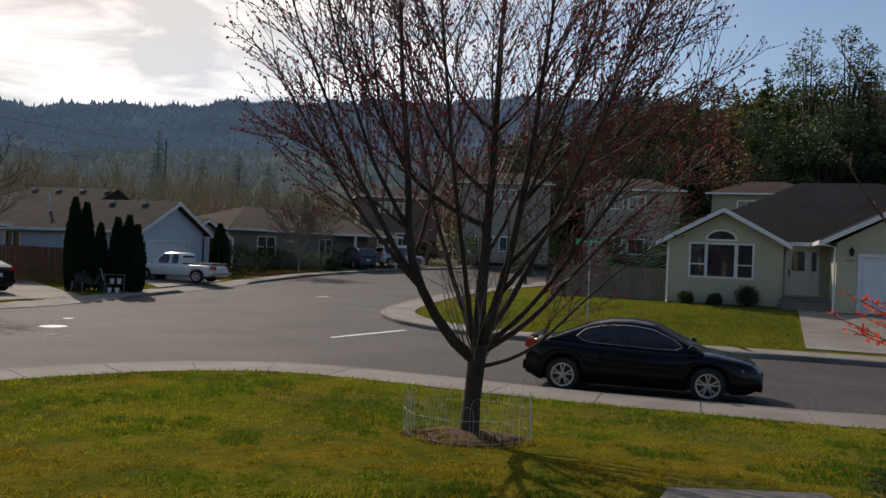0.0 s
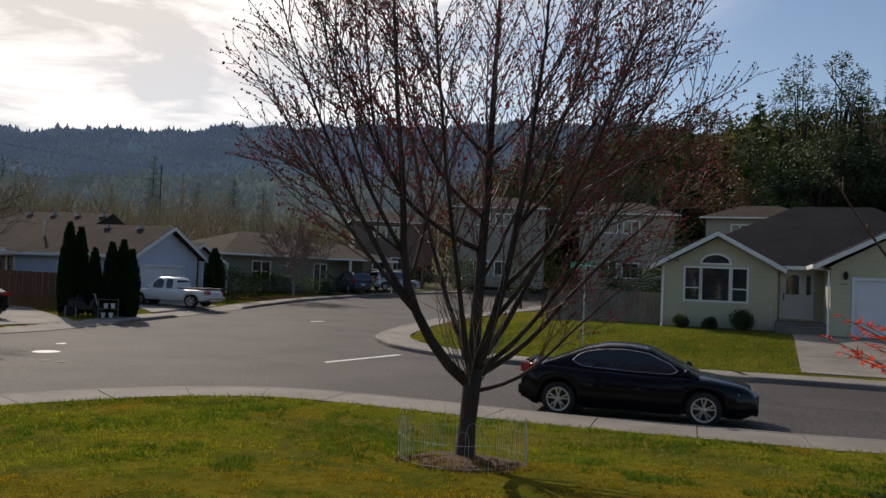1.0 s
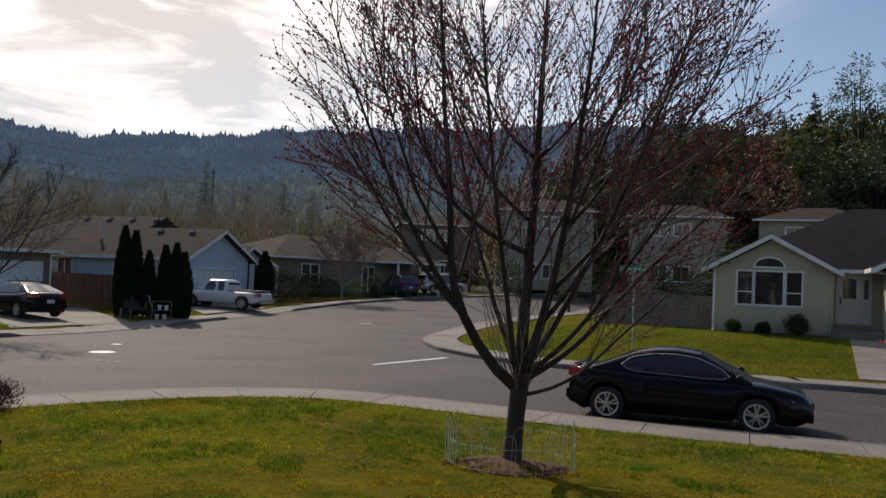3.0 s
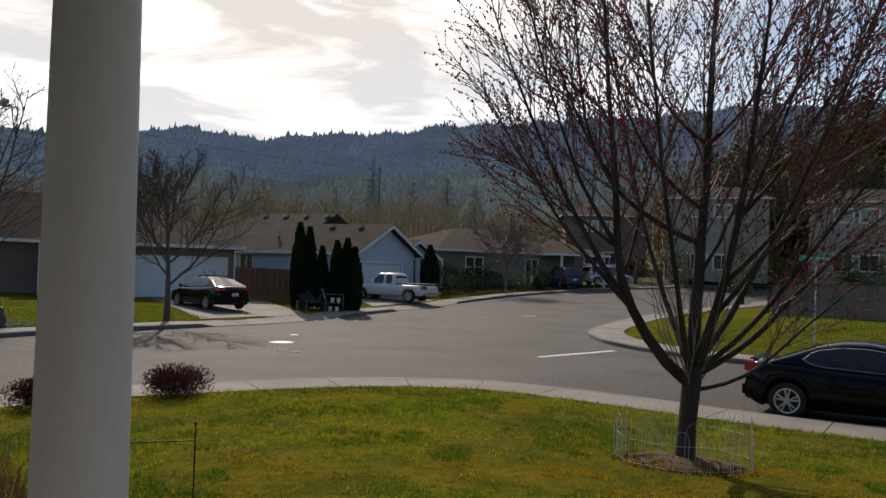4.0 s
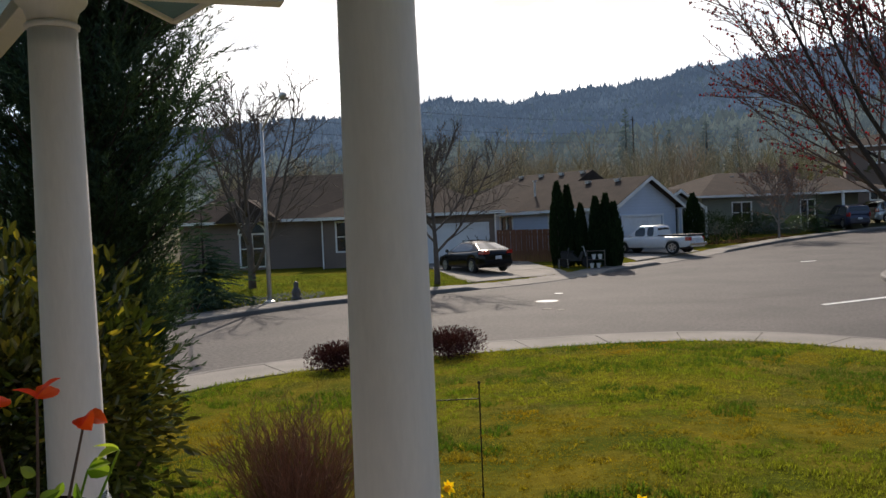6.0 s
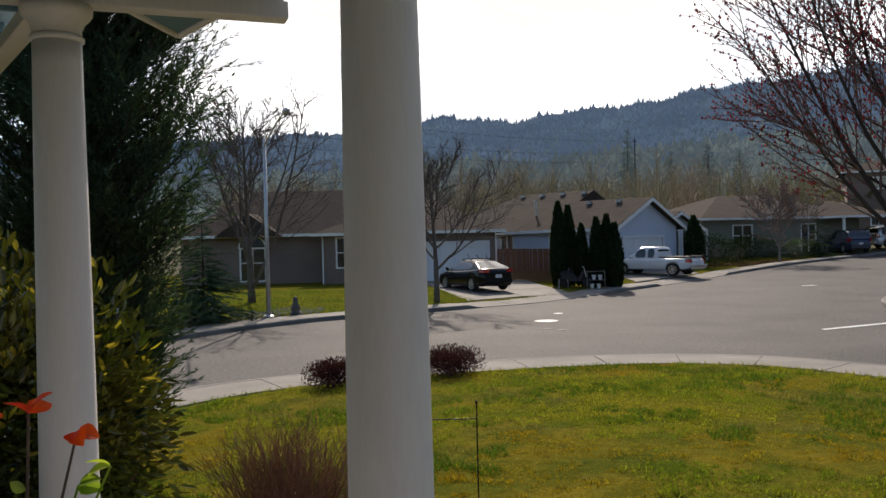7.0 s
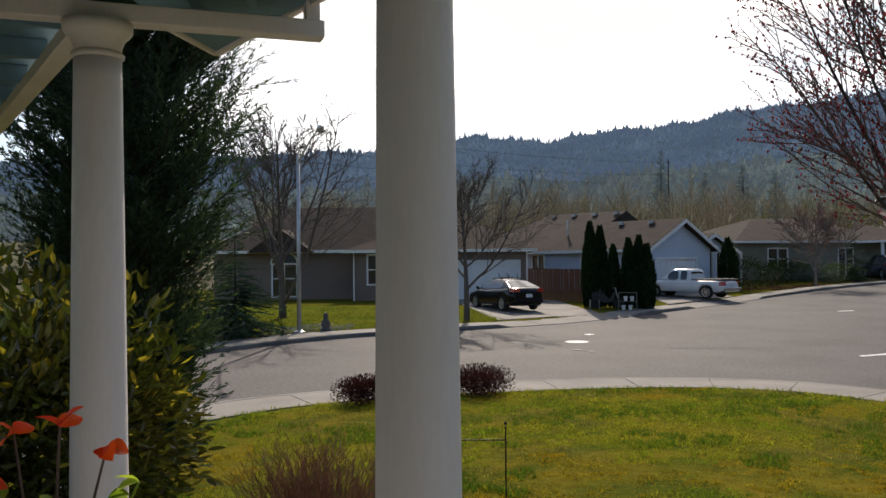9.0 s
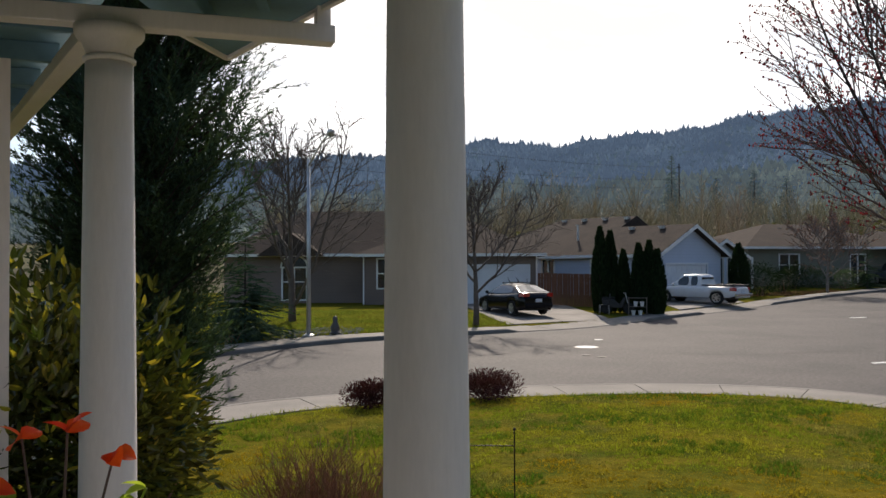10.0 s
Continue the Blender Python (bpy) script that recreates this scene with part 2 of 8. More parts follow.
GARAGE_WHITE = material("garage_door_paint", (0.72, 0.73, 0.76), (0.66, 0.67, 0.70), big=1.5, fine=20, rough=0.55, bump=0.05, grain=0.05)
FENCE_GREY = material("weathered_cedar_board", (0.20, 0.18, 0.155), (0.13, 0.12, 0.105), big=2, fine=18, rough=0.9, bump=0.5, streak=(1, 1, 0.12), island=0.25)
FENCE_RED = material("stained_cedar_board", (0.20, 0.085, 0.045), (0.15, 0.065, 0.036), big=2, fine=18, rough=0.8, bump=0.4, streak=(1, 1, 0.12), island=0.2)
GLASS = material("window_glass", (0.018, 0.024, 0.028), (0.03, 0.036, 0.04), big=1.5, fine=3, rough=0.04, bump=0, spec=0.9, grain=0.1)
CAR_BLACK = material("black_car_paint", (0.004, 0.0045, 0.007), (0.005, 0.0055, 0.008), big=2, fine=40, rough=0.2, bump=0, spec=0.12, coat=0.28, grain=0.1)
CAR_BLUE = material("dark_blue_car_paint", (0.018, 0.022, 0.05), (0.02, 0.024, 0.05), big=2, fine=40, rough=0.3, bump=0, spec=0.5, coat=1.0, grain=0.1)
CAR_WHITE = material("white_car_paint", (0.70, 0.70, 0.70), (0.66, 0.66, 0.66), big=2, fine=40, rough=0.3, bump=0, spec=0.5, coat=0.7, grain=0.04)
CAR_SILVER = material("silver_car_paint", (0.45, 0.46, 0.47), (0.42, 0.43, 0.44), big=2, fine=40, rough=0.3, bump=0, metal=0.5, coat=0.7, grain=0.05)
CAR_GLASS = material("tinted_car_glass", (0.008, 0.01, 0.012), (0.01, 0.012, 0.014), big=2, fine=3, rough=0.03, bump=0, spec=0.8, coat=0.3, grain=0.05)
RUBBER = material("tyre_rubber", (0.018, 0.018, 0.018), (0.028, 0.027, 0.026), big=6, fine=50, rough=0.85, bump=0.2)
RIM = material("alloy_rim", (0.62, 0.62, 0.63), (0.52, 0.52, 0.53), big=6, fine=50, rough=0.3, metal=0.8, bump=0.03, grain=0.08)
CHROME = material("chrome", (0.75, 0.75, 0.76), (0.7, 0.7, 0.7), big=6, fine=50, rough=0.15, metal=1.0, bump=0, grain=0.04)
DARK_PLASTIC = material("dark_plastic", (0.02, 0.02, 0.021), (0.03, 0.03, 0.03), big=5, fine=50, rough=0.55, bump=0.05)
TAIL_RED = material("tail_lamp_lens", (0.42, 0.015, 0.012), (0.34, 0.012, 0.01), big=8, fine=60, rough=0.12, bump=0, coat=0.8, grain=0.1)
LAMP_CLEAR = material("headlamp_lens", (0.35, 0.37, 0.38), (0.25, 0.26, 0.27), big=8, fine=60, rough=0.08, bump=0, coat=1.0, grain=0.1)
PLATE = material("number_plate", (0.6, 0.62, 0.65), (0.5, 0.52, 0.55), big=9, fine=60, rough=0.4, bump=0)
SIGN_GREEN = material("street_sign_green", (0.03, 0.40, 0.22), (0.028, 0.36, 0.2), big=4, fine=30, rough=0.4, bump=0, grain=0.05)
BLACK_IRON = material("black_iron_rod", (0.012, 0.012, 0.012), (0.03, 0.022, 0.018), big=9, fine=70, rough=0.5, metal=0.5, bump=0.1)
WIRE = material("white_coated_wire", (0.62, 0.62, 0.60), (0.5, 0.5, 0.48), big=9, fine=70, rough=0.45, bump=0)
FOIL = material("crinkled_foil", (0.75, 0.76, 0.78), (0.6, 0.6, 0.62), big=20, fine=60, rough=0.15, metal=0.7, bump=0.9, depth=0.02)
PORCH_FLOOR = material("porch_concrete", (0.42, 0.40, 0.38), (0.34, 0.33, 0.31), big=1, fine=40, rough=0.8, bump=0.2)


# ---- mesh helpers ----
class Geo:
    """Vertices and faces of one mesh, gathered shape by shape."""

    def __init__(self):
        self.v, self.f = [], []

    def add(self, verts, faces):
        o = len(self.v)
        self.v.extend(tuple(map(float, p)) for p in verts)
        self.f.extend(tuple(i + o for i in face) for face in faces)
        return self

    def box(self, c, s, rz=0.0, rx=0.0, ry=0.0):
        e = Euler((radians(rx), radians(ry), radians(rz))).to_matrix()
        pts = [Vector(c) + e @ Vector((x * s[0] / 2, y * s[1] / 2, z * s[2] / 2)) for x in (-1, 1) for y in (-1, 1) for z in (-1, 1)]
        return self.add(pts, [(0, 1, 3, 2), (4, 6, 7, 5), (0, 4, 5, 1), (2, 3, 7, 6), (0, 2, 6, 4), (1, 5, 7, 3)])

    def prism(self, poly, a, b, axis="z"):
        """A polygon (in the two other axes) drawn out from a to b along the axis."""
        put = {"z": lambda p, h: (p[0], p[1], h), "y": lambda p, h: (p[0], h, p[1]), "x": lambda p, h: (h, p[0], p[1])}[axis]
        n = len(poly)
        pts = [put(p, a) for p in poly] + [put(p, b) for p in poly]
        return self.add(pts, [tuple(range(n))[::-1], tuple(range(n, 2 * n))] + [(i, (i + 1) % n, n + (i + 1) % n, n + i) for i in range(n)])

    def hexa(self, low, high):
        """A block between two quads."""
        return self.add([*low, *high], [(3, 2, 1, 0), (4, 5, 6, 7), (0, 1, 5, 4), (1, 2, 6, 5), (2, 3, 7, 6), (3, 0, 4, 7)])

    def tube(self, pts, radii, n=6, cap=True):
        pts = [Vector(p) for p in pts]
        if not isinstance(radii, (list, tuple)):
            radii = [radii] * len(pts)
        rings, side = [], None
        for i, p in enumerate(pts):
            d = (pts[min(i + 1, len(pts) - 1)] - pts[max(i - 1, 0)]).normalized()
            if side is None:
                side = d.cross(Vector((0.31, 0.2, 0.93)))
                if side.length < 0.05:
                    side = d.cross(Vector((1, 0, 0)))
            side = (side - d * side.dot(d)).normalized()
            up = d.cross(side)
            rings += [p + (side * math.cos(2 * math.pi * k / n) + up * math.sin(2 * math.pi * k / n)) * radii[i] for k in range(n)]
        faces = [(i * n + k, i * n + (k + 1) % n, (i + 1) * n + (k + 1) % n, (i + 1) * n + k) for i in range(len(pts) - 1) for k in range(n)]
        if cap:
            faces += [tuple(range(n))[::-1], tuple(range((len(pts) - 1) * n, len(pts) * n))]
        return self.add(rings, faces)

    def lathe(self, profile, c=(0, 0, 0), n=24, axis="z", cap=True):
        put = {"z": lambda r, h, a: (c[0] + r * math.cos(a), c[1] + r * math.sin(a), c[2] + h), "y": lambda r, h, a: (c[0] + r * math.cos(a), c[1] + h, c[2] + r * math.sin(a))}[axis]
        pts = [put(r, h, 2 * math.pi * k / n) for r, h in profile for k in range(n)]
        m = len(profile)
        faces = [(i * n + k, i * n + (k + 1) % n, (i + 1) * n + (k + 1) % n, (i + 1) * n + k) for i in range(m - 1) for k in range(n)]
        if cap:
            faces += [tuple(range(n))[::-1], tuple(range((m - 1) * n, m * n))]
        return self.add(pts, faces)

    def leaf(self, p, d, side, length, width, fold=0.2):
        """A pointed leaf folded along its rib."""
        d, side = Vector(d).normalized(), Vector(side).normalized()
        up = d.cross(side)
        p = Vector(p)
        a, b, e = p + d * length * 0.5, p + d * length, side * width / 2
        lift = up * width * fold
        return self.add([p, a + e * 1.0 + lift, b, a - e * 1.0 + lift, p + d * length * 0.48], [(0, 4, 1), (4, 2, 1), (0, 3, 4), (4, 3, 2)])

    def broad(self, p, d, side, length, width, cup=0.15, tip=0.0):
        """A rounded leaf of many small faces, cupped and bent along its rib."""
        d, side = Vector(d).normalized(), Vector(side).normalized()
        up = d.cross(side).normalized()
        side = up.cross(d)
        p = Vector(p)
        outline = ((0.0, 0.0), (0.12, 0.55), (0.35, 0.98), (0.6, 0.92), (0.82, 0.55), (1.0, 0.0))
        rib = [p + d * (length * u) - up * (length * tip * u * u) for u, _ in outline]
        vs = rib + [rib[k] + s * side * (width / 2 * outline[k][1]) + up * (width * cup * outline[k][1]) for s in (1, -1) for k in range(1, 5)]
        fs = [(0, 6, 1), (1, 6, 7, 2), (2, 7, 8, 3), (3, 8, 9, 4), (4, 9, 5), (0, 1, 10), (1, 2, 11, 10), (2, 3, 12, 11), (3, 4, 13, 12), (4, 5, 13)]
        return self.add(vs, fs)

    def blob(self, c, r, rng, squash=1.0):
        """A rough little lump with eight faces."""
        pts = [(1, 0, 0), (-1, 0, 0), (0, 1, 0), (0, -1, 0), (0, 0, squash), (0, 0, -squash)]
        pts = [Vector(c) + Vector(q) * r * rng.uniform(0.7, 1.25) for q in pts]
        return self.add(pts, [(0, 2, 4), (2, 1, 4), (1, 3, 4), (3, 0, 4), (2, 0, 5), (1, 2, 5), (3, 1, 5), (0, 3, 5)])


def link(name, g, mat, parent=None, label="", smooth=False):
    me = bpy.data.meshes.new(name)
    me.from_pydata(g.v, [], g.f)
    me.materials.append(mat)
    if smooth:
        me.shade_smooth()
    ob = new(name, me)
    if parent:
        ob.parent = parent
    if label:
        ob["label"] = label
    return ob


def part(name, g, mat, parent, label="", smooth=False, bevel=0.0):
    """One mesh under a thing or under a part."""
    ob = link(name, g, mat, parent, label, smooth)
    if bevel:
        b = ob.modifiers.new("bevel", "BEVEL")
        b.width, b.segments, b.limit_method = bevel, 2, "ANGLE"
    return ob


def thing(name, m, label, category, group="", kind=""):
    ob = new(name)
    ob.matrix_world = m
    return tagged(ob, label, category, group, kind)


def smoothstep(a, b, x):
    t = np.clip((x - a) / (b - a), 0, 1)
    return t * t * (3 - 2 * t)


def curve(pts, step=0.5):
    """A smooth line through the given points."""
    p = [np.array(q, float) for q in pts]
    p = [2 * p[0] - p[1], *p, 2 * p[-1] - p[-2]]
    out = []
    for i in range(1, len(p) - 2):
        n = max(2, int(np.linalg.norm(p[i + 1] - p[i]) / step))
        for k in range(n):
            t = k / n
            out.append(0.5 * (2 * p[i] + (p[i + 1] - p[i - 1]) * t + (2 * p[i - 1] - 5 * p[i] + 4 * p[i + 1] - p[i + 2]) * t * t + (3 * p[i] - p[i - 1] - 3 * p[i + 1] + p[i + 2]) * t**3))
    out.append(p[-2])
    return np.array(out)


def even(line, step):
    """The line's points at even steps."""
    s = np.r_[0, np.cumsum(np.hypot(*np.diff(line, axis=0).T))]
    at = np.arange(0, s[-1], step)
    return np.stack([np.interp(at, s, line[:, 0]), np.interp(at, s, line[:, 1])], -1)


def offset(line, d):
    """The line moved d metres to its left."""
    t = np.gradient(line, axis=0)
    t /= np.linalg.norm(t, axis=1)[:, None] + 1e-9
    return line + d * np.stack([-t[:, 1], t[:, 0]], -1)


def distance(line, x, y):
    """Metres from points to a line."""
    a, b = line[:-1], line[1:]
    best = np.full(np.shape(x), 1e9)
    for (ax, ay), (bx, by) in zip(a, b):
        dx, dy = bx - ax, by - ay
        t = np.clip(((x - ax) * dx + (y - ay) * dy) / (dx * dx + dy * dy + 1e-12), 0, 1)
        best = np.minimum(best, np.hypot(x - ax - t * dx, y - ay - t * dy))
    return best


def inside(poly, x, y):
    ins = np.zeros(np.shape(x), bool)
    for (ax, ay), (bx, by) in zip(poly, np.roll(poly, -1, axis=0)):
        hit = (ay > y) != (by > y)
        ins ^= hit & (x < (bx - ax) * (y - ay) / (by - ay + 1e-12) + ax)
    return ins


# ---- the plan: three kerb lines, with the lots behind them ----
KERB_HOME = curve([(-12, -60), (-12, -10), (-12, 5), (-11.8, 10), (-11.1, 12), (-9.8, 13.9), (-8.2, 15.55), (-6.5, 16.95), (-4.9, 17.75), (-3.2, 18.05), (-1.6, 17.7), (-0.2, 17.15), (1.4, 16.4), (3.0, 15.78), (6.2, 14.8), (14, 12.1), (60, -6)])
KERB_FAR = curve([(-18, -60), (-18.2, 0), (-18.8, 12), (-19.1, 18), (-18.8, 21.5), (-18.2, 23.3), (-16.9, 26.3), (-15.6, 29.4), (-14.6, 32), (-13.7, 38.5), (-12.4, 46.5), (-11.1, 55), (-9.2, 62.5), (-5.6, 70), (0, 77), (12.6, 87), (60, 106)])
KERB_CORNER = curve([(60, 5), (40, 12.5), (12.1, 22.75), (8.5, 23.8), (2.2, 26.2), (0.4, 27.6), (-0.8, 29.1), (-1.9, 31.5), (-2.4, 35.5), (-1.2, 43), (1.3, 51), (6, 60), (13, 68), (60, 92)])
LOT_HOME = np.r_[KERB_HOME[::2], [(60, -60)]]
LOT_FAR = np.r_[KERB_FAR[::2], [(60, 400), (-400, 400), (-400, -60)]]
LOT_CORNER = np.r_[KERB_CORNER[::2], [(400, 92), (400, 5)]]
WALK = 1.4


def road_z(x, y):
    """The street lies level round the junction and climbs beyond it."""
    return 0.0005 * np.clip(np.asarray(y, float) - 32, 0, 60) ** 2 + 0.045 * np.clip(np.asarray(y, float) - 92, 0, 40)


def hills(x, y):
    """The wooded ridge beyond the valley, and the steep bank behind the houses."""
    r, az = np.hypot(x, y), np.degrees(np.arctan2(x, y))
    ridge = np.interp(az, [-180, -75, -60, -43, -38, -31, -26, -20, -15, -9, 0, 12, 30, 70, 180], [30, 60, 84, 98, 100, 114, 110, 119, 127, 135, 140, 122, 80, 60, 30])
    far = 1.045 * ridge * (0.10 * smoothstep(150, 420, r) + 0.90 * smoothstep(330, 900, r)) * (1 - 0.6 * smoothstep(1000, 2500, r))
    far = far * (1 + 0.015 * np.sin(az * 0.7 + r * 0.006) + 0.012 * np.sin(az * 1.9 - r * 0.01))
    bank = 27.0 * smoothstep(88, 165, r + 0.3 * (az - 22)) * smoothstep(-4, 14, az) * (1 - smoothstep(75, 110, az))
    return far + bank


def ground_z(x, y):
    x, y = np.asarray(x, float), np.asarray(y, float)
    z = road_z(x, y)
    home, far, corner = inside(LOT_HOME, x, y), inside(LOT_FAR, x, y), inside(LOT_CORNER, x, y)
    dh, df, dc = distance(KERB_HOME[::2], x, y), distance(KERB_FAR[::2], x, y), distance(KERB_CORNER[::2], x, y)
    lift = np.where(home, 0.13 + 0.05 * smoothstep(WALK, WALK + 0.5, dh) + 0.52 * smoothstep(WALK + 0.3, WALK + 10.5, dh) * (1 - 0.55 * smoothstep(-3, -9, x)), 0)
    lift = np.where(corner, 0.13 + 0.03 * smoothstep(WALK, WALK + 0.4, dc) + 0.72 * smoothstep(WALK + 0.3, WALK + 8.0, dc), lift)
    lift = np.where(far, 0.13 + 0.04 * smoothstep(WALK, WALK + 0.5, df) + 0.22 * smoothstep(WALK + 0.5, WALK + 9, df), lift)
    walk = (home & (dh < WALK - 0.1)) | (far & (df < WALK - 0.1)) | (corner & (dc < WALK - 0.1))
    z = z + np.where(home | far | corner, np.where(walk, 0.0, lift), -0.12)
    return z + hills(x, y)


def ground_at(x, y):
    return float(ground_z(np.array([x]), np.array([y]))[0])


def sheet(name, xs, ys, zs, keep=None, mat=None, **tags):
    """A grid mesh from arrays of places."""
    n, m = xs.shape
    idx = np.arange(n * m).reshape(n, m)
    q = np.stack([idx[:-1, :-1], idx[:-1, 1:], idx[1:, 1:], idx[1:, :-1]], -1).reshape(-1, 4)
    if keep is not None:
        q = q[keep.ravel()]
    used, inv = np.unique(q, return_inverse=True)
    v = np.stack([xs.ravel(), ys.ravel(), zs.ravel()], -1)[used]
    me = bpy.data.meshes.new(name)
    me.from_pydata(v.tolist(), [], inv.reshape(-1, 4).tolist())
    me.materials.append(mat)
    me.shade_smooth()
    return tagged(new(name, me), **tags)


# ---- ground, road, pavement ----
ring = np.r_[np.arange(0.6, 44, 0.3), np.geomspace(44, 3200, 110)]
turn = np.radians(np.arange(0, 360.01, 0.6))
gx, gy = np.outer(ring, np.sin(turn)), np.outer(ring, np.cos(turn))
gz = ground_z(gx, gy)
soil = sheet("ground", gx, gy, gz, None, GRASS_BED, label="mown grass lots rising to wooded hills", category="ground", kind="structure")
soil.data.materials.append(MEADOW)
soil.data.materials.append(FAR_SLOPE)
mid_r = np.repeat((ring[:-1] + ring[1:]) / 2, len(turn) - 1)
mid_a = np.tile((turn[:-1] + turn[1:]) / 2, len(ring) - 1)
# Ground past 330 m takes the slope material with haze painted in.
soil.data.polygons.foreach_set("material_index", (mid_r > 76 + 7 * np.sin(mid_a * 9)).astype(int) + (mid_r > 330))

rx, ry = np.meshgrid(np.arange(-24, 60, 1.0), np.arange(-58, 112, 1.0), indexing="ij")
cx, cy = rx[:-1, :-1] + 0.5, ry[:-1, :-1] + 0.5
lots = inside(LOT_HOME, cx, cy) | inside(LOT_FAR, cx, cy) | inside(LOT_CORNER, cx, cy)
near = np.minimum(np.minimum(distance(KERB_HOME[::2], cx, cy), distance(KERB_FAR[::2], cx, cy)), distance(KERB_CORNER[::2], cx, cy))
sheet("road", rx, ry, road_z(rx, ry), ~lots | (near < 1.2), ASPHALT, label="worn grey asphalt street with a side street joining it", category="road", kind="structure")


def pavement(name, line, side, label, dips=()):
    """Kerb and pavement slabs along a kerb line; side: +1 where the lot lies to the left; dips: stretches (from, to) in metres where a drive lowers the kerb."""
    top = thing(name, Matrix(), label, "pavement", kind="structure")
    pts = even(line, 0.25)
    s = np.arange(len(pts)) * 0.25
    low = np.zeros(len(pts))
    for a, b in dips:
        low = np.maximum(low, smoothstep(a - 0.9, a, s) * (1 - smoothstep(b, b + 0.9, s)))
    zr = road_z(pts[:, 0], pts[:, 1])
    lines = [offset(pts, side * d) for d in (0.0, 0.03, 0.16, 0.17, WALK)]
    h = 0.15 - 0.125 * low
    def strip(g, i0, i1, rows):
        n = len(rows)
        vs = [(*lines[k][i], zr[i] + z(i)) for i in range(i0, i1 + 1) for k, z in rows]
        fs = [(j * n + k, j * n + k + 1, (j + 1) * n + k + 1, (j + 1) * n + k) for j in range(i1 - i0) for k in range(n - 1)]
        fs += [tuple(range(n))[::-1], tuple((i1 - i0) * n + k for k in range(n))]
        if side < 0:
            fs = [f[::-1] for f in fs]
        g.add(vs, fs)
    kerb, far_part = Geo(), Geo()
    strip(kerb, 0, len(pts) - 1, [(0, lambda i: -0.05), (0, lambda i: h[i] - 0.03), (1, lambda i: h[i]), (2, lambda i: h[i]), (2, lambda i: -0.05)])
    part("kerb", kerb, CONCRETE_OLD, top, "weathered concrete kerb")
    step = 7
    for i in range(0, len(pts) - step, step):
        g = Geo()
        mid = lines[4][i]
        lean = random.uniform(-0.004, 0.004)
        rows = [(3, lambda i: -0.05), (3, lambda i: h[i] + lean), (4, lambda i: 0.15 + lean - 0.03 * low[i]), (4, lambda i: -0.05)]
        if np.hypot(*mid) < 75:
            strip(g, i, i + step, rows)
            g.v = [tuple(v) for v in g.v]
            a, b = np.array(g.v[:4]), np.array(g.v[-4:])
            t = (b - a) / (np.linalg.norm(b - a, axis=1)[:, None] + 1e-9)
            g.v[:4] = [tuple(q) for q in a + t * 0.008]
            g.v[-4:] = [tuple(q) for q in b - t * 0.008]
            part("slab", g, CONCRETE, top)
        else:
            strip(far_part, i, i + step, rows)
    if far_part.v:
        part("distant_slabs", far_part, CONCRETE, top)["kind"] = "stuff"
    return top


def lot_on_left(line, lot, i):
    return 1 if inside(lot, *offset(line, 1.0)[i : i + 1].T)[0] else -1


pavement("pavement_home", KERB_HOME, lot_on_left(KERB_HOME, LOT_HOME, 60), "pale concrete pavement edging the corner lawn")
pavement("pavement_far", KERB_FAR, lot_on_left(KERB_FAR, LOT_FAR, 150), "pale concrete pavement along the far side of the street", dips=((89.5, 97.5), (104.0, 112.0)))
pavement("pavement_corner", KERB_CORNER, lot_on_left(KERB_CORNER, LOT_CORNER, 60), "pale concrete pavement rounding the opposite corner", dips=((40.0, 48.5),))


def drive(corners, label, cols, rows):
    """A concrete drive of cast slabs over four corners, laid on the ground."""
    top = thing("driveway", Matrix(), label, "driveway", kind="structure")
    c = [np.array(q, float) for q in corners]
    at = lambda u, v: (c[0] * (1 - u) + c[1] * u) * (1 - v) + (c[3] * (1 - u) + c[2] * u) * v  # noqa: E731
    for i in range(cols):
        for j in range(rows):
            e = 0.006
            quad = [at((i + a) / cols + (e if a == 0 else -e) / cols, (j + b) / rows + (e if b == 0 else -e) / rows) for a, b in ((0, 0), (1, 0), (1, 1), (0, 1))]
            n = 4
            g = Geo()
            tops = []
            for b in range(n + 1):
                for a in (0, 1):
                    p = quad[0] * (1 - a) * (1 - b / n) + quad[1] * a * (1 - b / n) + quad[2] * a * b / n + quad[3] * (1 - a) * b / n
                    tops.append((p[0], p[1], ground_at(*p) + 0.035))
            low = [(x, y, z - 0.2) for x, y, z in tops]
            m = len(tops)
            fs = [(2 * b, 2 * b + 1, 2 * b + 3, 2 * b + 2) for b in range(n)]
            edge = [(2 * b, 2 * b + 2) for b in range(n)] + [(2 * b + 3, 2 * b + 1) for b in range(n)] + [(1, 0), (2 * n, 2 * n + 1)]
            g.add(tops + low, fs + [(p, p + m, q + m, q) for p, q in edge])
            part("slab", g, CONCRETE, top)
    return top


drive([(-17.1, 29.9), (-15.0, 35.6), (-20.6, 42.2), (-25.6, 39.0)], "pale concrete driveway in front of a double garage", 2, 3)
drive([(-14.5, 43.2), (-13.2, 51.0), (-17.0, 54.2), (-18.2, 49.4)], "pale concrete driveway beside a grey-blue house", 2, 2)
drive([(11.0, 25.2), (17.2, 23.0), (20.4, 31.6), (14.2, 33.6)], "pale concrete driveway before a cream house's garage", 2, 3)
drive([(2.2, 7.8), (3.75, 7.98), (3.5, 4.6), (0.9, 4.6)], "old stained concrete garden path beside the lawn", 1, 2)


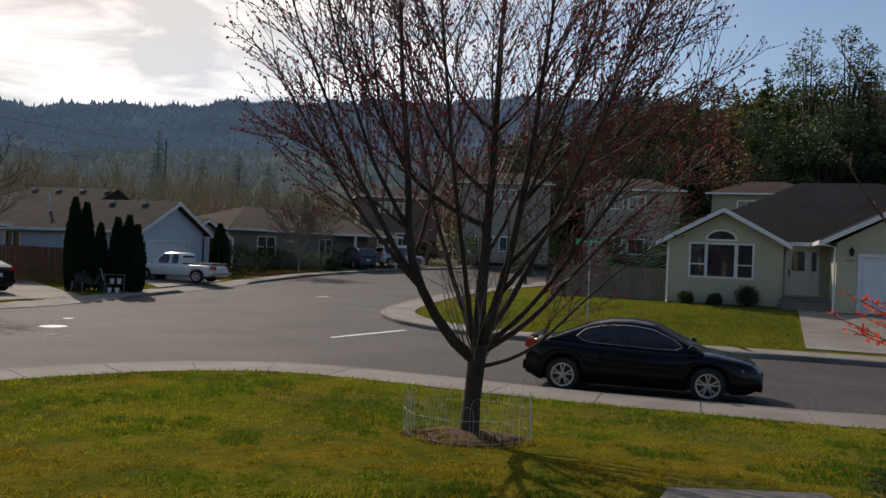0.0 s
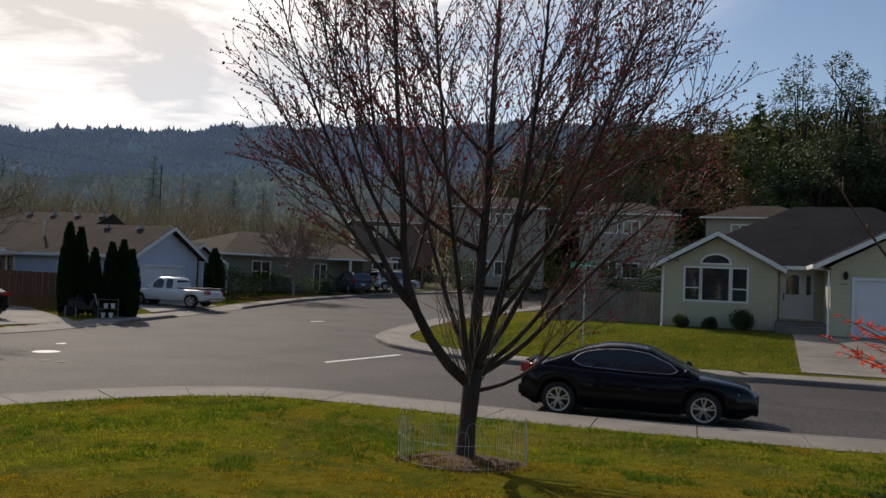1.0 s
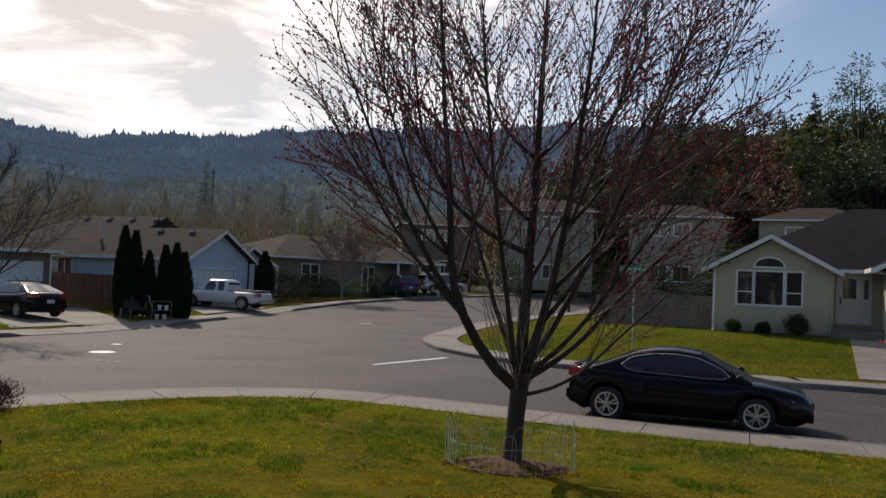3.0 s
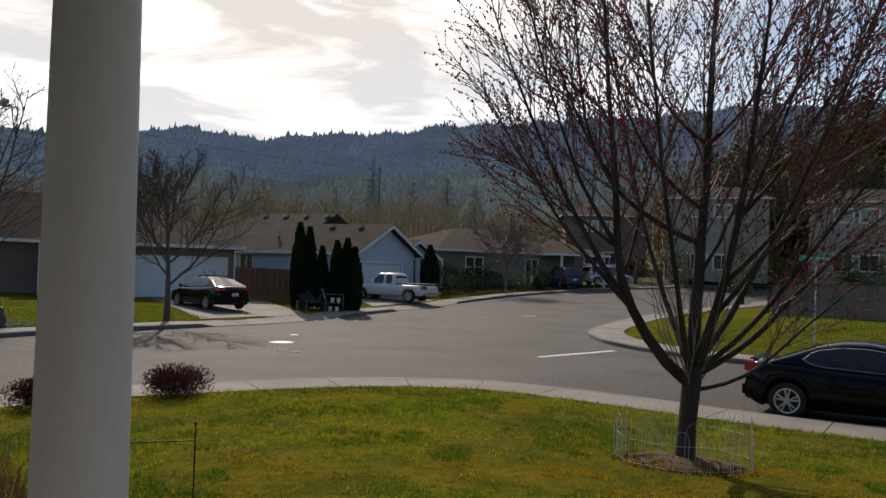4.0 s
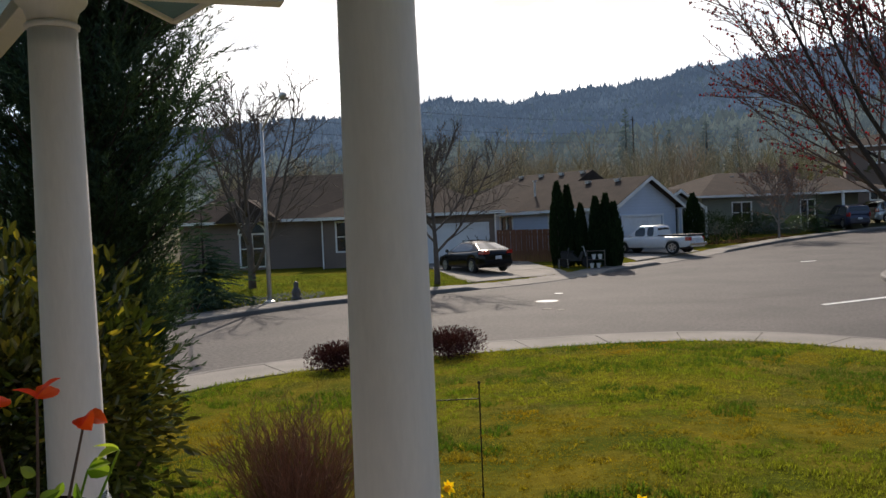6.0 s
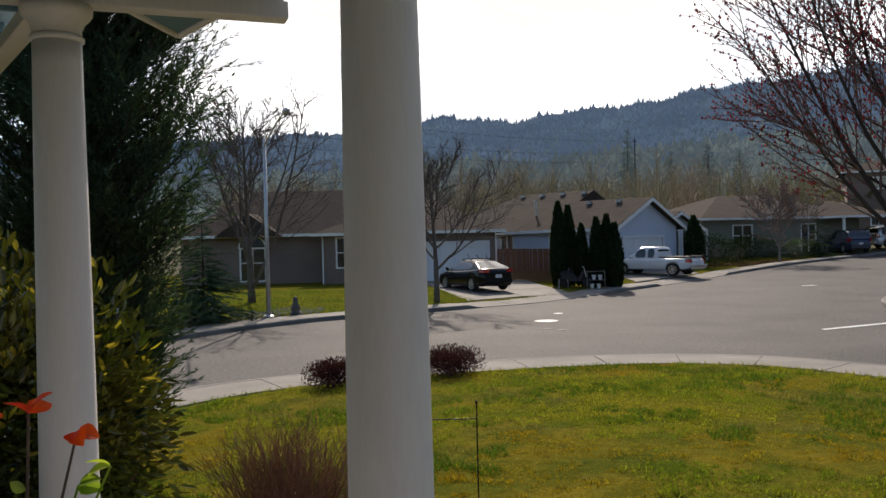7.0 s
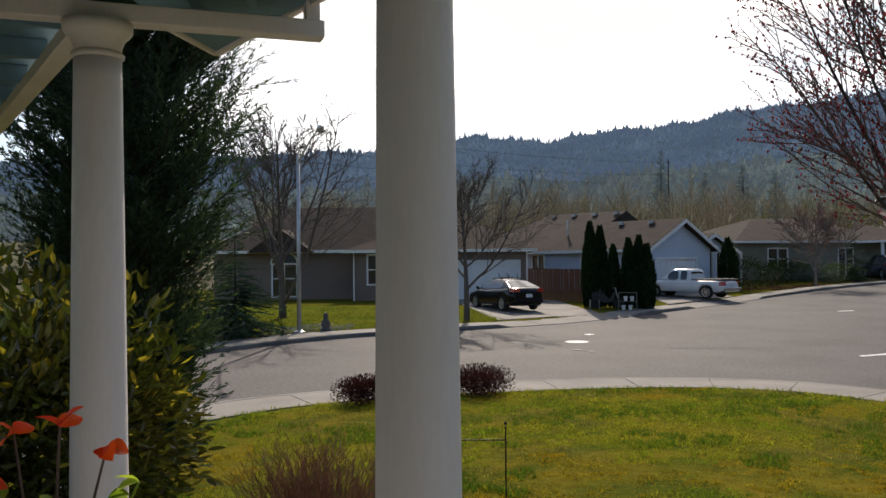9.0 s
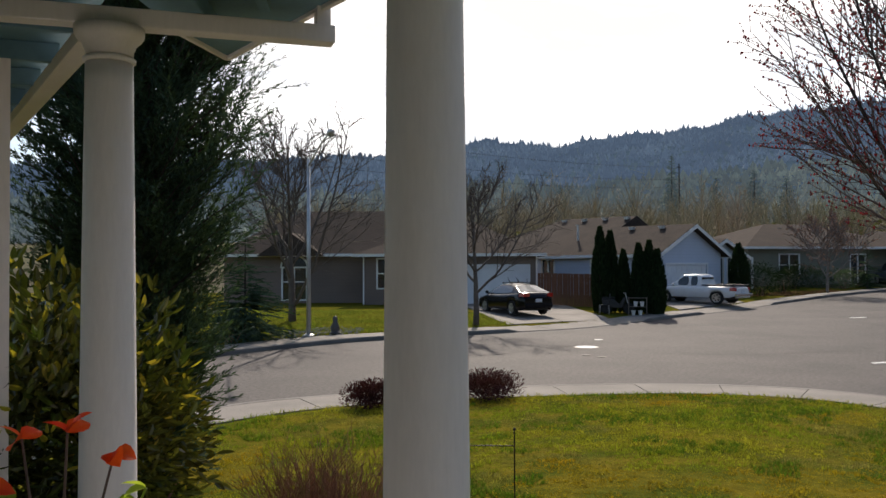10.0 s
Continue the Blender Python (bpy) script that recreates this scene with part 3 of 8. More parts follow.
# ---- houses ----
def shell(xs, zs, solid, put):
    """One joined block with openings: cells of a grid, of which solid(i, j) stand; put(x, z, side) gives a place."""
    g, seen = Geo(), {}
    def at(i, j, k):
        if (i, j, k) not in seen:
            seen[i, j, k] = len(g.v)
            g.v.append(tuple(put(xs[i], zs[j], k)))
        return seen[i, j, k]
    n, m = len(xs) - 1, len(zs) - 1
    ok = lambda i, j: 0 <= i < n and 0 <= j < m and solid(i, j)  # noqa: E731
    for i in range(n):
        for j in range(m):
            if not ok(i, j):
                continue
            g.f.append((at(i, j, 0), at(i + 1, j, 0), at(i + 1, j + 1, 0), at(i, j + 1, 0)))
            g.f.append((at(i, j + 1, 1), at(i + 1, j + 1, 1), at(i + 1, j, 1), at(i, j, 1)))
            for di, dj, p, q in ((-1, 0, (i, j + 1), (i, j)), (1, 0, (i + 1, j), (i + 1, j + 1)), (0, -1, (i, j), (i + 1, j)), (0, 1, (i + 1, j + 1), (i, j + 1))):
                if not ok(i + di, j + dj):
                    g.f.append((at(*p, 0), at(*p, 1), at(*q, 1), at(*q, 0)))
    return g


def wall(parent, x0, x1, z0, z1, y, mat, holes=(), thick=0.16, side=None, label=""):
    """A wall along x at y (outer face), its openings cut through; side: instead along y at x = side."""
    xs = sorted({x0, x1, *(v for h in holes for v in h[:2])})
    zs = sorted({z0, z1, *(v for h in holes for v in h[2:])})
    solid = lambda i, j: not any(h[0] <= xs[i] and xs[i + 1] <= h[1] and h[2] <= zs[j] and zs[j + 1] <= h[3] for h in holes)  # noqa: E731
    put = (lambda x, z, k: (x, y + thick * k, z)) if side is None else (lambda x, z, k: (side + thick * k, x, z))
    return part("wall", shell(xs, zs, solid, put), mat, parent, label)


def window(parent, x0, x1, z0, z1, y, bars=(), cross=(), side=None, sgn=1, trim=0.07, sill=True):
    """A white framed window in an opening, with a pane in each light."""
    def box(g, a, b, c, d, lo, hi):
        if side is None:
            g.box(((a + b) / 2, (lo + hi) / 2, (c + d) / 2), (b - a, hi - lo, d - c))
        else:
            g.box((side + sgn * (lo + hi) / 2, (a + b) / 2, (c + d) / 2), (hi - lo, b - a, d - c))
    o = 0.0 if side is not None else y
    fx = [x0 - trim, x0 + 0.01, *(v for b in bars for v in (b - 0.025, b + 0.025)), x1 - 0.01, x1 + trim]
    fz = [z0 - trim, z0 + 0.01, *(v for c in cross for v in (c - 0.025, c + 0.025)), z1 - 0.01, z1 + trim]
    put = (lambda x, z, k: (x, o - 0.035 + 0.095 * k, z)) if side is None else (lambda x, z, k: (side + sgn * (-0.035 + 0.095 * k), x, z))
    w = part("window", shell(fx, fz, lambda i, j: i % 2 == 0 or j % 2 == 0, put), WHITE_PAINT, parent, "white framed window")
    xs, zs = [x0, *bars, x1], [z0, *cross, z1]
    for a, b in zip(xs, xs[1:]):
        for c, d in zip(zs, zs[1:]):
            p = Geo()
            box(p, a + 0.02, b - 0.02, c + 0.02, d - 0.02, o + 0.07, o + 0.09)
            part("pane", p, GLASS, w, "dark reflecting pane")
    return w


def arch(parent, x0, x1, z0, h, y, mat=GLASS):
    """A half-round light over a window."""
    n, c, r = 14, (x0 + x1) / 2, (x1 - x0) / 2
    outer = [(c - (r + 0.07) * math.cos(math.pi * k / n), z0 + (h + 0.07) * math.sin(math.pi * k / n)) for k in range(n + 1)]
    inner = [(c - (r - 0.02) * math.cos(math.pi * k / n), z0 + 0.04 + (h - 0.05) * math.sin(math.pi * k / n)) for k in range(n + 1)]
    g = Geo()
    for k in range(n):
        g.prism([outer[k], outer[k + 1], inner[k + 1], inner[k]], y - 0.04, y + 0.02, "y")
    g.box((c, y - 0.01, z0), (x1 - x0 + 0.14, 0.06, 0.07))
    w = part("arched_window", g, WHITE_PAINT, parent, "white framed half-round window")
    part("pane", Geo().prism(inner, y - 0.02, y - 0.005, "y"), mat, w, "dark reflecting pane")
    return w


def gable(parent, x0, x1, z, peak, y, mat, thick=0.16):
    return part("gable_wall", Geo().prism([(x0, z), (x1, z), ((x0 + x1) / 2, peak)], y, y + thick, "y"), mat, parent)


def gable_roof(parent, x0, x1, z, peak, y0, y1, mat, t=0.14, white=True):
    """Two slopes that meet at a ridge along y, with white barge boards at the front."""
    c = (x0 + x1) / 2
    g = Geo()
    g.prism([(x0, z), (c, peak), (c, peak - t), (x0, z - t)], y0, y1, "y")
    g.prism([(c, peak), (x1, z), (x1, z - t), (c, peak - t)], y0, y1, "y")
    r = part("roof", g, mat, parent, "shingled gable roof")
    if white:
        for a in (x0, x1):
            s = 1 if a > c else -1
            part("barge_board", Geo().prism([(a, z - 0.03), (c, peak - 0.03), (c, peak - 0.23), (a, z - 0.23)], y0 - 0.035, y0 - 0.004, "y"), WHITE_PAINT, r, "white barge board")
            part("fascia", Geo().box((a + s * 0.02, (y0 + y1) / 2, z - 0.09), (0.035, y1 - y0, 0.16)), WHITE_PAINT, r, "white gutter board")
    return r


def hip_roof(parent, x0, x1, y0, y1, z, ridge, mat, t=0.12, over=True):
    """Four slopes: ridge is (xa, xb, y, height), or (ya, yb, x, height) with over False."""
    g = Geo()
    e = [(x0, y0), (x1, y0), (x1, y1), (x0, y1)]
    low, up = [(*p, z - t) for p in e], [(*p, z) for p in e]
    a, b, c, h = ridge
    tops = [(a, c, h), (b, c, h)] if over else [(c, a, h), (c, b, h)]
    f = [(4, 5, 9, 8), (5, 6, 9), (6, 7, 8, 9), (7, 4, 8)] if over else [(4, 5, 8), (5, 6, 9, 8), (6, 7, 9), (7, 4, 8, 9)]
    g.add(low + up + tops, [(3, 2, 1, 0), (0, 1, 5, 4), (1, 2, 6, 5), (2, 3, 7, 6), (3, 0, 4, 7)] + f)
    r = part("roof", g, mat, parent, "shingled hip roof")
    for i in range(4):
        (xa, ya), (xb, yb) = e[i], e[(i + 1) % 4]
        n = Vector((yb - ya, xa - xb, 0)).normalized() * 0.022
        part("gutter", Geo().box(((xa + xb) / 2 + n.x, (ya + yb) / 2 + n.y, z - 0.06), (abs(xb - xa) or 0.04, abs(yb - ya) or 0.04, 0.15)), WHITE_PAINT, r, "white gutter")
    return r


def garage_door(parent, x0, x1, z0, z1, y, cols=8, rows=4):
    g = Geo()
    for a, b, c, d in ((x0 - 0.12, x0, z0, z1 + 0.12), (x1, x1 + 0.12, z0, z1 + 0.12), (x0, x1, z1, z1 + 0.12)):
        g.box(((a + b) / 2, y - 0.01, (c + d) / 2), (b - a, 0.07, d - c))
    g.box(((x0 + x1) / 2, y + 0.075, (z0 + z1) / 2), (x1 - x0, 0.05, z1 - z0))
    dr = part("garage_door", g, GARAGE_WHITE, parent, "white panelled garage door")
    w, h = (x1 - x0) / cols, (z1 - z0) / rows
    for i in range(cols):
        for j in range(rows):
            part("door_panel", Geo().box((x0 + (i + 0.5) * w, y + 0.045, z0 + (j + 0.5) * h), (w * 0.78, 0.02, h * 0.62)), GARAGE_WHITE, dr)
    return dr


def vent(parent, x, y, z):
    g = Geo().box((x, y, z + 0.06), (0.22, 0.26, 0.12)).box((x, y, z + 0.135), (0.3, 0.34, 0.035))
    return part("roof_vent", g, STEEL, parent, "small metal roof vent")


def cream_house():
    h = thing("house", pose(9.6, 35.8, 0, 0, 0, -19.9), "cream single-storey house with grey shingle roof and attached garage", "house")
    part("foundation", Geo().box((2.25, 4.5, 0.72), (4.46, 8.9, 0.5)).box((9.4, 3.5, 0.72), (6.1, 10.7, 0.5)), STONE_BASE, h)
    lights = [(0.92, 1.50, 2.07, 3.42), (1.60, 2.68, 2.07, 3.42), (2.80, 3.38, 2.07, 3.42)]
    wall(h, 0, 4.5, 0.95, 3.5, 0, SIDING_BEIGE, lights)
    window(h, *lights[0], 0, cross=(2.58,))
    window(h, *lights[1], 0)
    window(h, *lights[2], 0, cross=(2.58,))
    arch(h, 1.58, 2.70, 3.60, 0.38, 0)
    gable(h, 0, 4.5, 3.5, 4.74, 0, SIDING_BEIGE)
    wall(h, 0.16, 9, 0.95, 3.5, 0, SIDING_BEIGE, side=0, thick=0.16)
    wall(h, 0.16, 1.6, 0.95, 3.5, 0, SIDING_BEIGE, side=4.34, thick=0.16)
    for x, y in ((0.0, -0.015), (4.5, -0.015)):
        part("corner_board", Geo().box((x, y, 2.2), (0.09, 0.05, 2.5)), WHITE_PAINT if x == 0 else SIDING_BEIGE, h)
    gable_roof(h, -0.45, 4.85, 3.52, 4.98, -0.45, 5.2, ROOF_GREY)
    # the entry, set back between the gable and the garage
    door_hole = [(4.78, 5.62, 1.42, 3.42), (5.68, 5.96, 1.42, 3.42)]
    wall(h, 4.5, 6.5, 1.0, 3.6, 1.6, SIDING_BEIGE, door_hole)
    d = part("door", Geo().box((5.2, 1.66, 2.42), (0.84, 0.05, 2.0)).box((4.74, 1.59, 2.46), (0.08, 0.06, 2.08)).box((5.65, 1.59, 2.46), (0.06, 0.06, 2.08)).box((5.99, 1.59, 2.46), (0.06, 0.06, 2.08)).box((5.36, 1.59, 3.46), (1.3, 0.06, 0.08)), WHITE_PAINT, h, "white front door")
    part("door_glass", Geo().prism([(4.95, 2.45), (5.45, 2.45), (5.45, 3.2), (5.36, 3.28), (5.04, 3.28), (4.95, 3.2)], 1.615, 1.63, "y"), GLASS, d, "dark leaded glass")
    part("door_handle", Geo().box((4.86, 1.60, 2.35), (0.05, 0.05, 0.3)), BLACK_IRON, d)
    part("sidelight", Geo().box((5.82, 1.66, 2.42), (0.28, 0.04, 2.0)).box((5.82, 1.635, 1.8), (0.2, 0.03, 0.5)), WHITE_PAINT, d)
    part("door_glass", Geo().box((5.82, 1.63, 2.85), (0.17, 0.03, 0.8)), GLASS, d, "dark leaded glass")
    part("porch_step", Geo().box((5.42, 0.3, 1.05), (1.85, 2.6, 0.3)).box((5.42, 0.5, 1.26), (1.85, 2.2, 0.14)), CONCRETE_OLD, h, "concrete porch step", bevel=0.01)
    # the garage
    wall(h, 6.35, 12.9, 0.95, 3.6, -1.9, SIDING_BEIGE, [(7.2, 12.05, 0.95, 3.08)])
    gable(h, 6.35, 12.9, 3.6, 5.4, -1.9, SIDING_BEIGE)
    wall(h, -1.74, 8.8, 0.95, 3.6, 0, SIDING_BEIGE, side=6.35)
    wall(h, -1.74, 8.8, 0.95, 3.6, 0, SIDING_BEIGE, side=12.74)
    wall(h, 0, 12.9, 0.95, 3.5, 9.0, SIDING_BEIGE)
    garage_door(h, 7.2, 12.05, 0.95, 3.08, -1.9)
    gable_roof(h, 5.72, 13.53, 3.66, 5.68, -2.35, 5.0, ROOF_GREY)
    hip_roof(h, -0.45, 13.4, 1.05, 9.5, 3.62, (5.4, 8.7, 5.3, 6.5), ROOF_GREY)
    spout = [(5.75, -2.3, 3.56), (5.85, -2.1, 3.5), (6.28, -1.97, 3.42), (6.28, -1.97, 1.0), (6.22, -2.1, 0.92)]
    part("downspout", Geo().tube(spout, 0.04, 6), WHITE_PAINT, h, "white rain pipe")
    part("downspout", Geo().tube([(0.03, -0.05, 3.45), (0.03, -0.05, 1.0), (0.0, -0.2, 0.92)], 0.04, 6), WHITE_PAINT, h, "white rain pipe")
    l = part("wall_lantern", Geo().lathe([(0.03, 0.0), (0.07, 0.05), (0.085, 0.2), (0.1, 0.22), (0.02, 0.32)], (6.85, -2.03, 3.1), 8), BLACK_IRON, h, "dark wall lantern")
    part("lantern_arm", Geo().tube([(6.85, -1.9, 3.36), (6.85, -2.03, 3.42)], 0.012, 5), BLACK_IRON, l)
    part("number_bars", Geo().box((6.72, -1.91, 2.93), (0.08, 0.02, 0.03)).box((6.86, -1.91, 2.93), (0.12, 0.02, 0.03)), BLACK_IRON, h, "dark bars of a plate")
    part("meter_box", Geo().box((4.3, -0.06, 1.85), (0.1, 0.1, 0.16)).box((4.3, -0.04, 1.4), (0.04, 0.04, 0.8)), STEEL, h)


def blue_house():
    h = thing("house", pose(-18.0, 49.5, -0.45, 0, 0, 76) @ Matrix.Scale(1.17, 4), "grey-blue single-storey house with brown shingle roof and garage", "house")
    part("foundation", Geo().box((3.2, 7, 0.3), (6.3, 13.9, 0.4)).box((8.9, 7, 0.3), (4.9, 10.8, 0.4)), STONE_BASE, h)
    wall(h, 0, 6.4, 0.45, 3.15, 0, SIDING_BLUE, [(0.95, 4.9, 0.45, 2.55)])
    gable(h, 0, 6.4, 3.15, 4.6, 0, SIDING_BLUE)
    garage_door(h, 0.95, 4.9, 0.45, 2.55, 0)
    hole = [(6.9, 7.8, 2.0, 2.85), (2.6, 4.2, 1.9, 2.85)]
    wall(h, 0.16, 14, 0.45, 3.0, 0, SIDING_BLUE, hole, side=0)
    window(h, *hole[0], 0, bars=(7.35,), side=0, sgn=1)
    window(h, *hole[1], 0, bars=(3.4,), side=0, sgn=1)
    wall(h, 0, 6.4, 0.45, 3.0, 13.9, SIDING_BLUE)
    wall(h, 0.16, 1.5, 0.45, 3.15, 0, SIDING_BLUE, side=6.24)
    gable_roof(h, -0.38, 6.78, 3.12, 4.78, -0.45, 6.0, ROOF_BROWN)
    hip_roof(h, -0.36, 10.2, 4.6, 14.6, 3.06, (4.62, 10.2, 4.92, 5.5), ROOF_BROWN, over=False)
    for y in (5.0, 6.6, 8.2, 9.8):
        vent(h, 4.45, y, 5.28)
    for y in (1.4, 3.4):
        vent(h, 2.7, y, 4.56)
    part("vent_pipe", Geo().tube([(1.7, 6.5, 3.9), (1.7, 6.5, 4.85)], 0.06, 8).box((1.7, 6.5, 4.9), (0.2, 0.2, 0.05)), STEEL, h, "metal flue pipe")
    # entry wing
    tall = [(8.2, 9.3, 0.7, 2.95), (9.75, 10.25, 1.3, 2.95)]
    wall(h, 6.4, 11.4, 0.45, 3.05, 1.5, SIDING_BLUE, tall)
    window(h, *tall[0], 1.5)
    window(h, *tall[1], 1.5)
    arch(h, 8.25, 9.25, 3.12, 0.4, 1.5)
    gable(h, 6.4, 11.4, 3.05, 4.0, 1.5, SIDING_BLUE)
    gable_roof(h, 5.9, 11.95, 3.0, 4.12, 1.05, 7.0, ROOF_BROWN)
    wall(h, 1.66, 12, 0.45, 3.0, 0, SIDING_BLUE, side=11.24)
    part("entry_post", Geo().box((11.7, 0.9, 1.7), (0.1, 0.1, 2.6)), WHITE_PAINT, h)


def taupe_house():
    h = thing("house", pose(-30.0, 36.3, -0.21, 0, 0, 30) @ Matrix.Scale(1.08, 4), "taupe single-storey house with brown shingle roof and white garage door", "house")
    part("foundation", Geo().box((4.4, 5, 0.28), (8.8, 9.9, 0.4)).box((-4, 6.5, 0.28), (8, 8.8, 0.4)), STONE_BASE, h)
    w1 = (0.75, 1.9, 1.42, 2.9)
    wall(h, 0, 8.85, 0.4, 3.1, 0, SIDING_TAUPE, [w1, (4.35, 8.45, 0.4, 2.5)])
    window(h, *w1, 0, bars=(1.32,), cross=(2.16,))
    garage_door(h, 4.35, 8.45, 0.4, 2.5, 0)
    wall(h, 0.16, 9.9, 0.4, 3.1, 0, SIDING_TAUPE, side=8.69)
    wall(h, 0.16, 2.0, 0.4, 3.1, 0, SIDING_TAUPE, side=0)
    w2 = (-4.75, -3.45, 0.75, 2.45)
    wall(h, -8, 0.0, 0.4, 3.1, 2.0, SIDING_TAUPE, [w2])
    window(h, *w2, 2.0, bars=(-4.1,), cross=(1.7,))
    arch(h, -4.8, -3.4, 2.5, 0.6, 1.98)
    wall(h, 2.16, 9.9, 0.4, 3.1, 0, SIDING_TAUPE, side=-8.0)
    wall(h, -8, 8.85, 0.4, 3.1, 9.9, SIDING_TAUPE)
    hip_roof(h, -8.45, 9.3, 1.4, 10.4, 3.2, (-4.6, 4.0, 5.9, 5.75), ROOF_BROWN)
    hip_roof(h, -0.5, 9.35, -0.5, 8.6, 3.16, (4.4, 5.6, 3.9, 4.95), ROOF_BROWN)
    part("entry_gable", Geo().prism([(-5.9, 3.1), (-2.3, 3.1), (-4.1, 4.35)], 1.0, 4.6, "y"), ROOF_BROWN, h, "shingled entry gable")
    for x in (0.0, 8.85):
        part("downspout", Geo().tube([(x + 0.03, -0.5, 3.08), (x + 0.03, -0.06, 2.95), (x + 0.03, -0.06, 0.45), (x + 0.03, -0.2, 0.4)], 0.04, 6), WHITE_PAINT, h, "white rain pipe")


def olive_house():
    h = thing("house", pose(-16.5, 65.0, -0.32, 0, 0, 48) @ Matrix.Scale(1.12, 4), "olive-grey single-storey house with brown hip roof", "house")
    part("foundation", Geo().box((6.5, 5, 0.6), (13, 10, 0.9)), STONE_BASE, h)
    ws = [(2.4, 3.9, 1.9, 3.2), (8.0, 9.2, 1.2, 3.2)]
    wall(h, 0, 13, 1.0, 3.6, 0, SIDING_OLIVE, ws)
    window(h, *ws[0], 0, bars=(3.15,), cross=(2.5,))
    window(h, *ws[1], 0, bars=(8.6,))
    wall(h, 0.16, 9.84, 1.0, 3.6, 0, SIDING_OLIVE, side=0)
    wall(h, 0.16, 9.84, 1.0, 3.6, 0, SIDING_OLIVE, side=12.84)
    wall(h, 0, 13, 1.0, 3.6, 9.84, SIDING_OLIVE)
    hip_roof(h, -0.5, 13.5, -0.5, 10.4, 3.72, (4.6, 8.4, 4.9, 5.5), ROOF_BROWN)
    hip_roof(h, 9.3, 14.4, -2.6, 6.0, 3.70, (11.6, 12.1, 1.8, 4.9), ROOF_BROWN)
    for x in (9.6, 14.0):
        part("porch_post", Geo().box((x, -2.3, 2.2), (0.14, 0.14, 2.9)), WHITE_PAINT, h, "white porch post")
    for x in (5.2, 7.4):
        vent(h, x, 4.0, 5.05)


def tall_house(x, y, rot, w, d, base, top, label, mat=SIDING_TAN):
    """A two-storey house seen over the roofs in front of it."""
    h = thing("house", pose(x, y, 0, 0, 0, rot), label, "house")
    rows = [(base + 1.2, base + 2.5), (top - 1.65, top - 0.6)]
    holes = [(cx - 0.68, cx + 0.68, a, b) for a, b in rows for cx in (w * 0.32, w * 0.55)]
    wall(h, 0, w, base, top, 0, mat, holes)
    for q in holes:
        window(h, *q, 0, bars=((q[0] + q[1]) / 2,), trim=0.12)
    for s in (0, w - 0.16):
        wall(h, 0.16, d, base, top, 0, mat, side=s)
    wall(h, 0, w, base, top, d, mat)
    hip_roof(h, -0.5, w + 0.5, -0.5, d + 0.7, top + 0.1, (w * 0.33, w * 0.67, d / 2, top + 1.5), ROOF_BROWN)


cream_house()
blue_house()
taupe_house()
olive_house()
tall_house(23.6, 74.4, -20, 9.0, 8, 2.2, 8.7, "tan two-storey house with a low hip roof behind a cream house")
tall_house(13.2, 79.0, -14, 8.6, 8, 2.0, 9.0, "tan two-storey house half hidden by shrubs and conifers")
tall_house(1.4, 84.0, -8, 9.0, 8, 1.8, 9.6, "tan two-storey house seen through a bare tree")
tall_house(-9.6, 96.0, 10, 9.0, 8, 2.0, 8.6, "dim taupe two-storey house at the street's far bend", SIDING_TAUPE)
tall_house(51.0, 150.0, -20, 11, 9, 23.0, 30.6, "grey hilltop house half hidden by evergreen trees", SIDING_OLIVE)
tall_house(69.0, 140.0, -24, 11, 9, 23.0, 31.6, "pale hilltop house behind broad evergreen crowns", SIDING_BLUE)


def fence(x, y, rot, n, h, mat, label, gap=0.146, rails=True):
    """Upright boards side by side on two rails."""
    f = thing("fence", pose(x, y, 0, 0, 0, rot), label, "fence")
    ca, sa = math.cos(radians(rot)), math.sin(radians(rot))
    rng = random.Random(n)
    z0 = [ground_at(x + ca * gap * i, y + sa * gap * i) for i in range(n)]
    board = Geo().box((0, 0, h / 2), (gap - 0.008, 0.02, h))
    me = link("board", board, mat, f)
    for i in range(n):
        b = me if i == 0 else me.copy()
        if i:
            scene.collection.objects.link(b)
        b.matrix_local = pose(gap * (i + 0.5), rng.uniform(-0.004, 0.004), z0[i] - 0.04 + rng.uniform(-0.015, 0.015), 0, rng.uniform(-0.4, 0.4), 0)
    for k in (0.25, 0.8):
        g = Geo()
        g.hexa([(0, 0.014, z0[0] + h * k), (gap * n, 0.014, z0[-1] + h * k), (gap * n, 0.05, z0[-1] + h * k), (0, 0.05, z0[0] + h * k)], [(0, 0.014, z0[0] + h * k + 0.09), (gap * n, 0.014, z0[-1] + h * k + 0.09), (gap * n, 0.05, z0[-1] + h * k + 0.09), (0, 0.05, z0[0] + h * k + 0.09)])
        part("rail", g, mat, f)
    return f


fence(6.1, 38.2, -19.9, 28, 1.45, FENCE_GREY, "weathered grey cedar board fence beside a cream house")
fence(5.2, 39.7, -55, 11, 1.45, FENCE_GREY, "weathered grey cedar board fence turning the corner")
fence(-21.4, 40.7, 29, 30, 1.8, FENCE_RED, "red-brown stained cedar board fence between two houses")
fence(-19.6, 63.0, 30, 22, 1.5, FENCE_GREY, "dark weathered board fence beside an olive house")


# ---- vehicles: x forward, z up, the origin on the ground at the middle ----
def along(pts, x):
    return float(np.interp(x, [p[0] for p in pts], [p[1] for p in pts]))


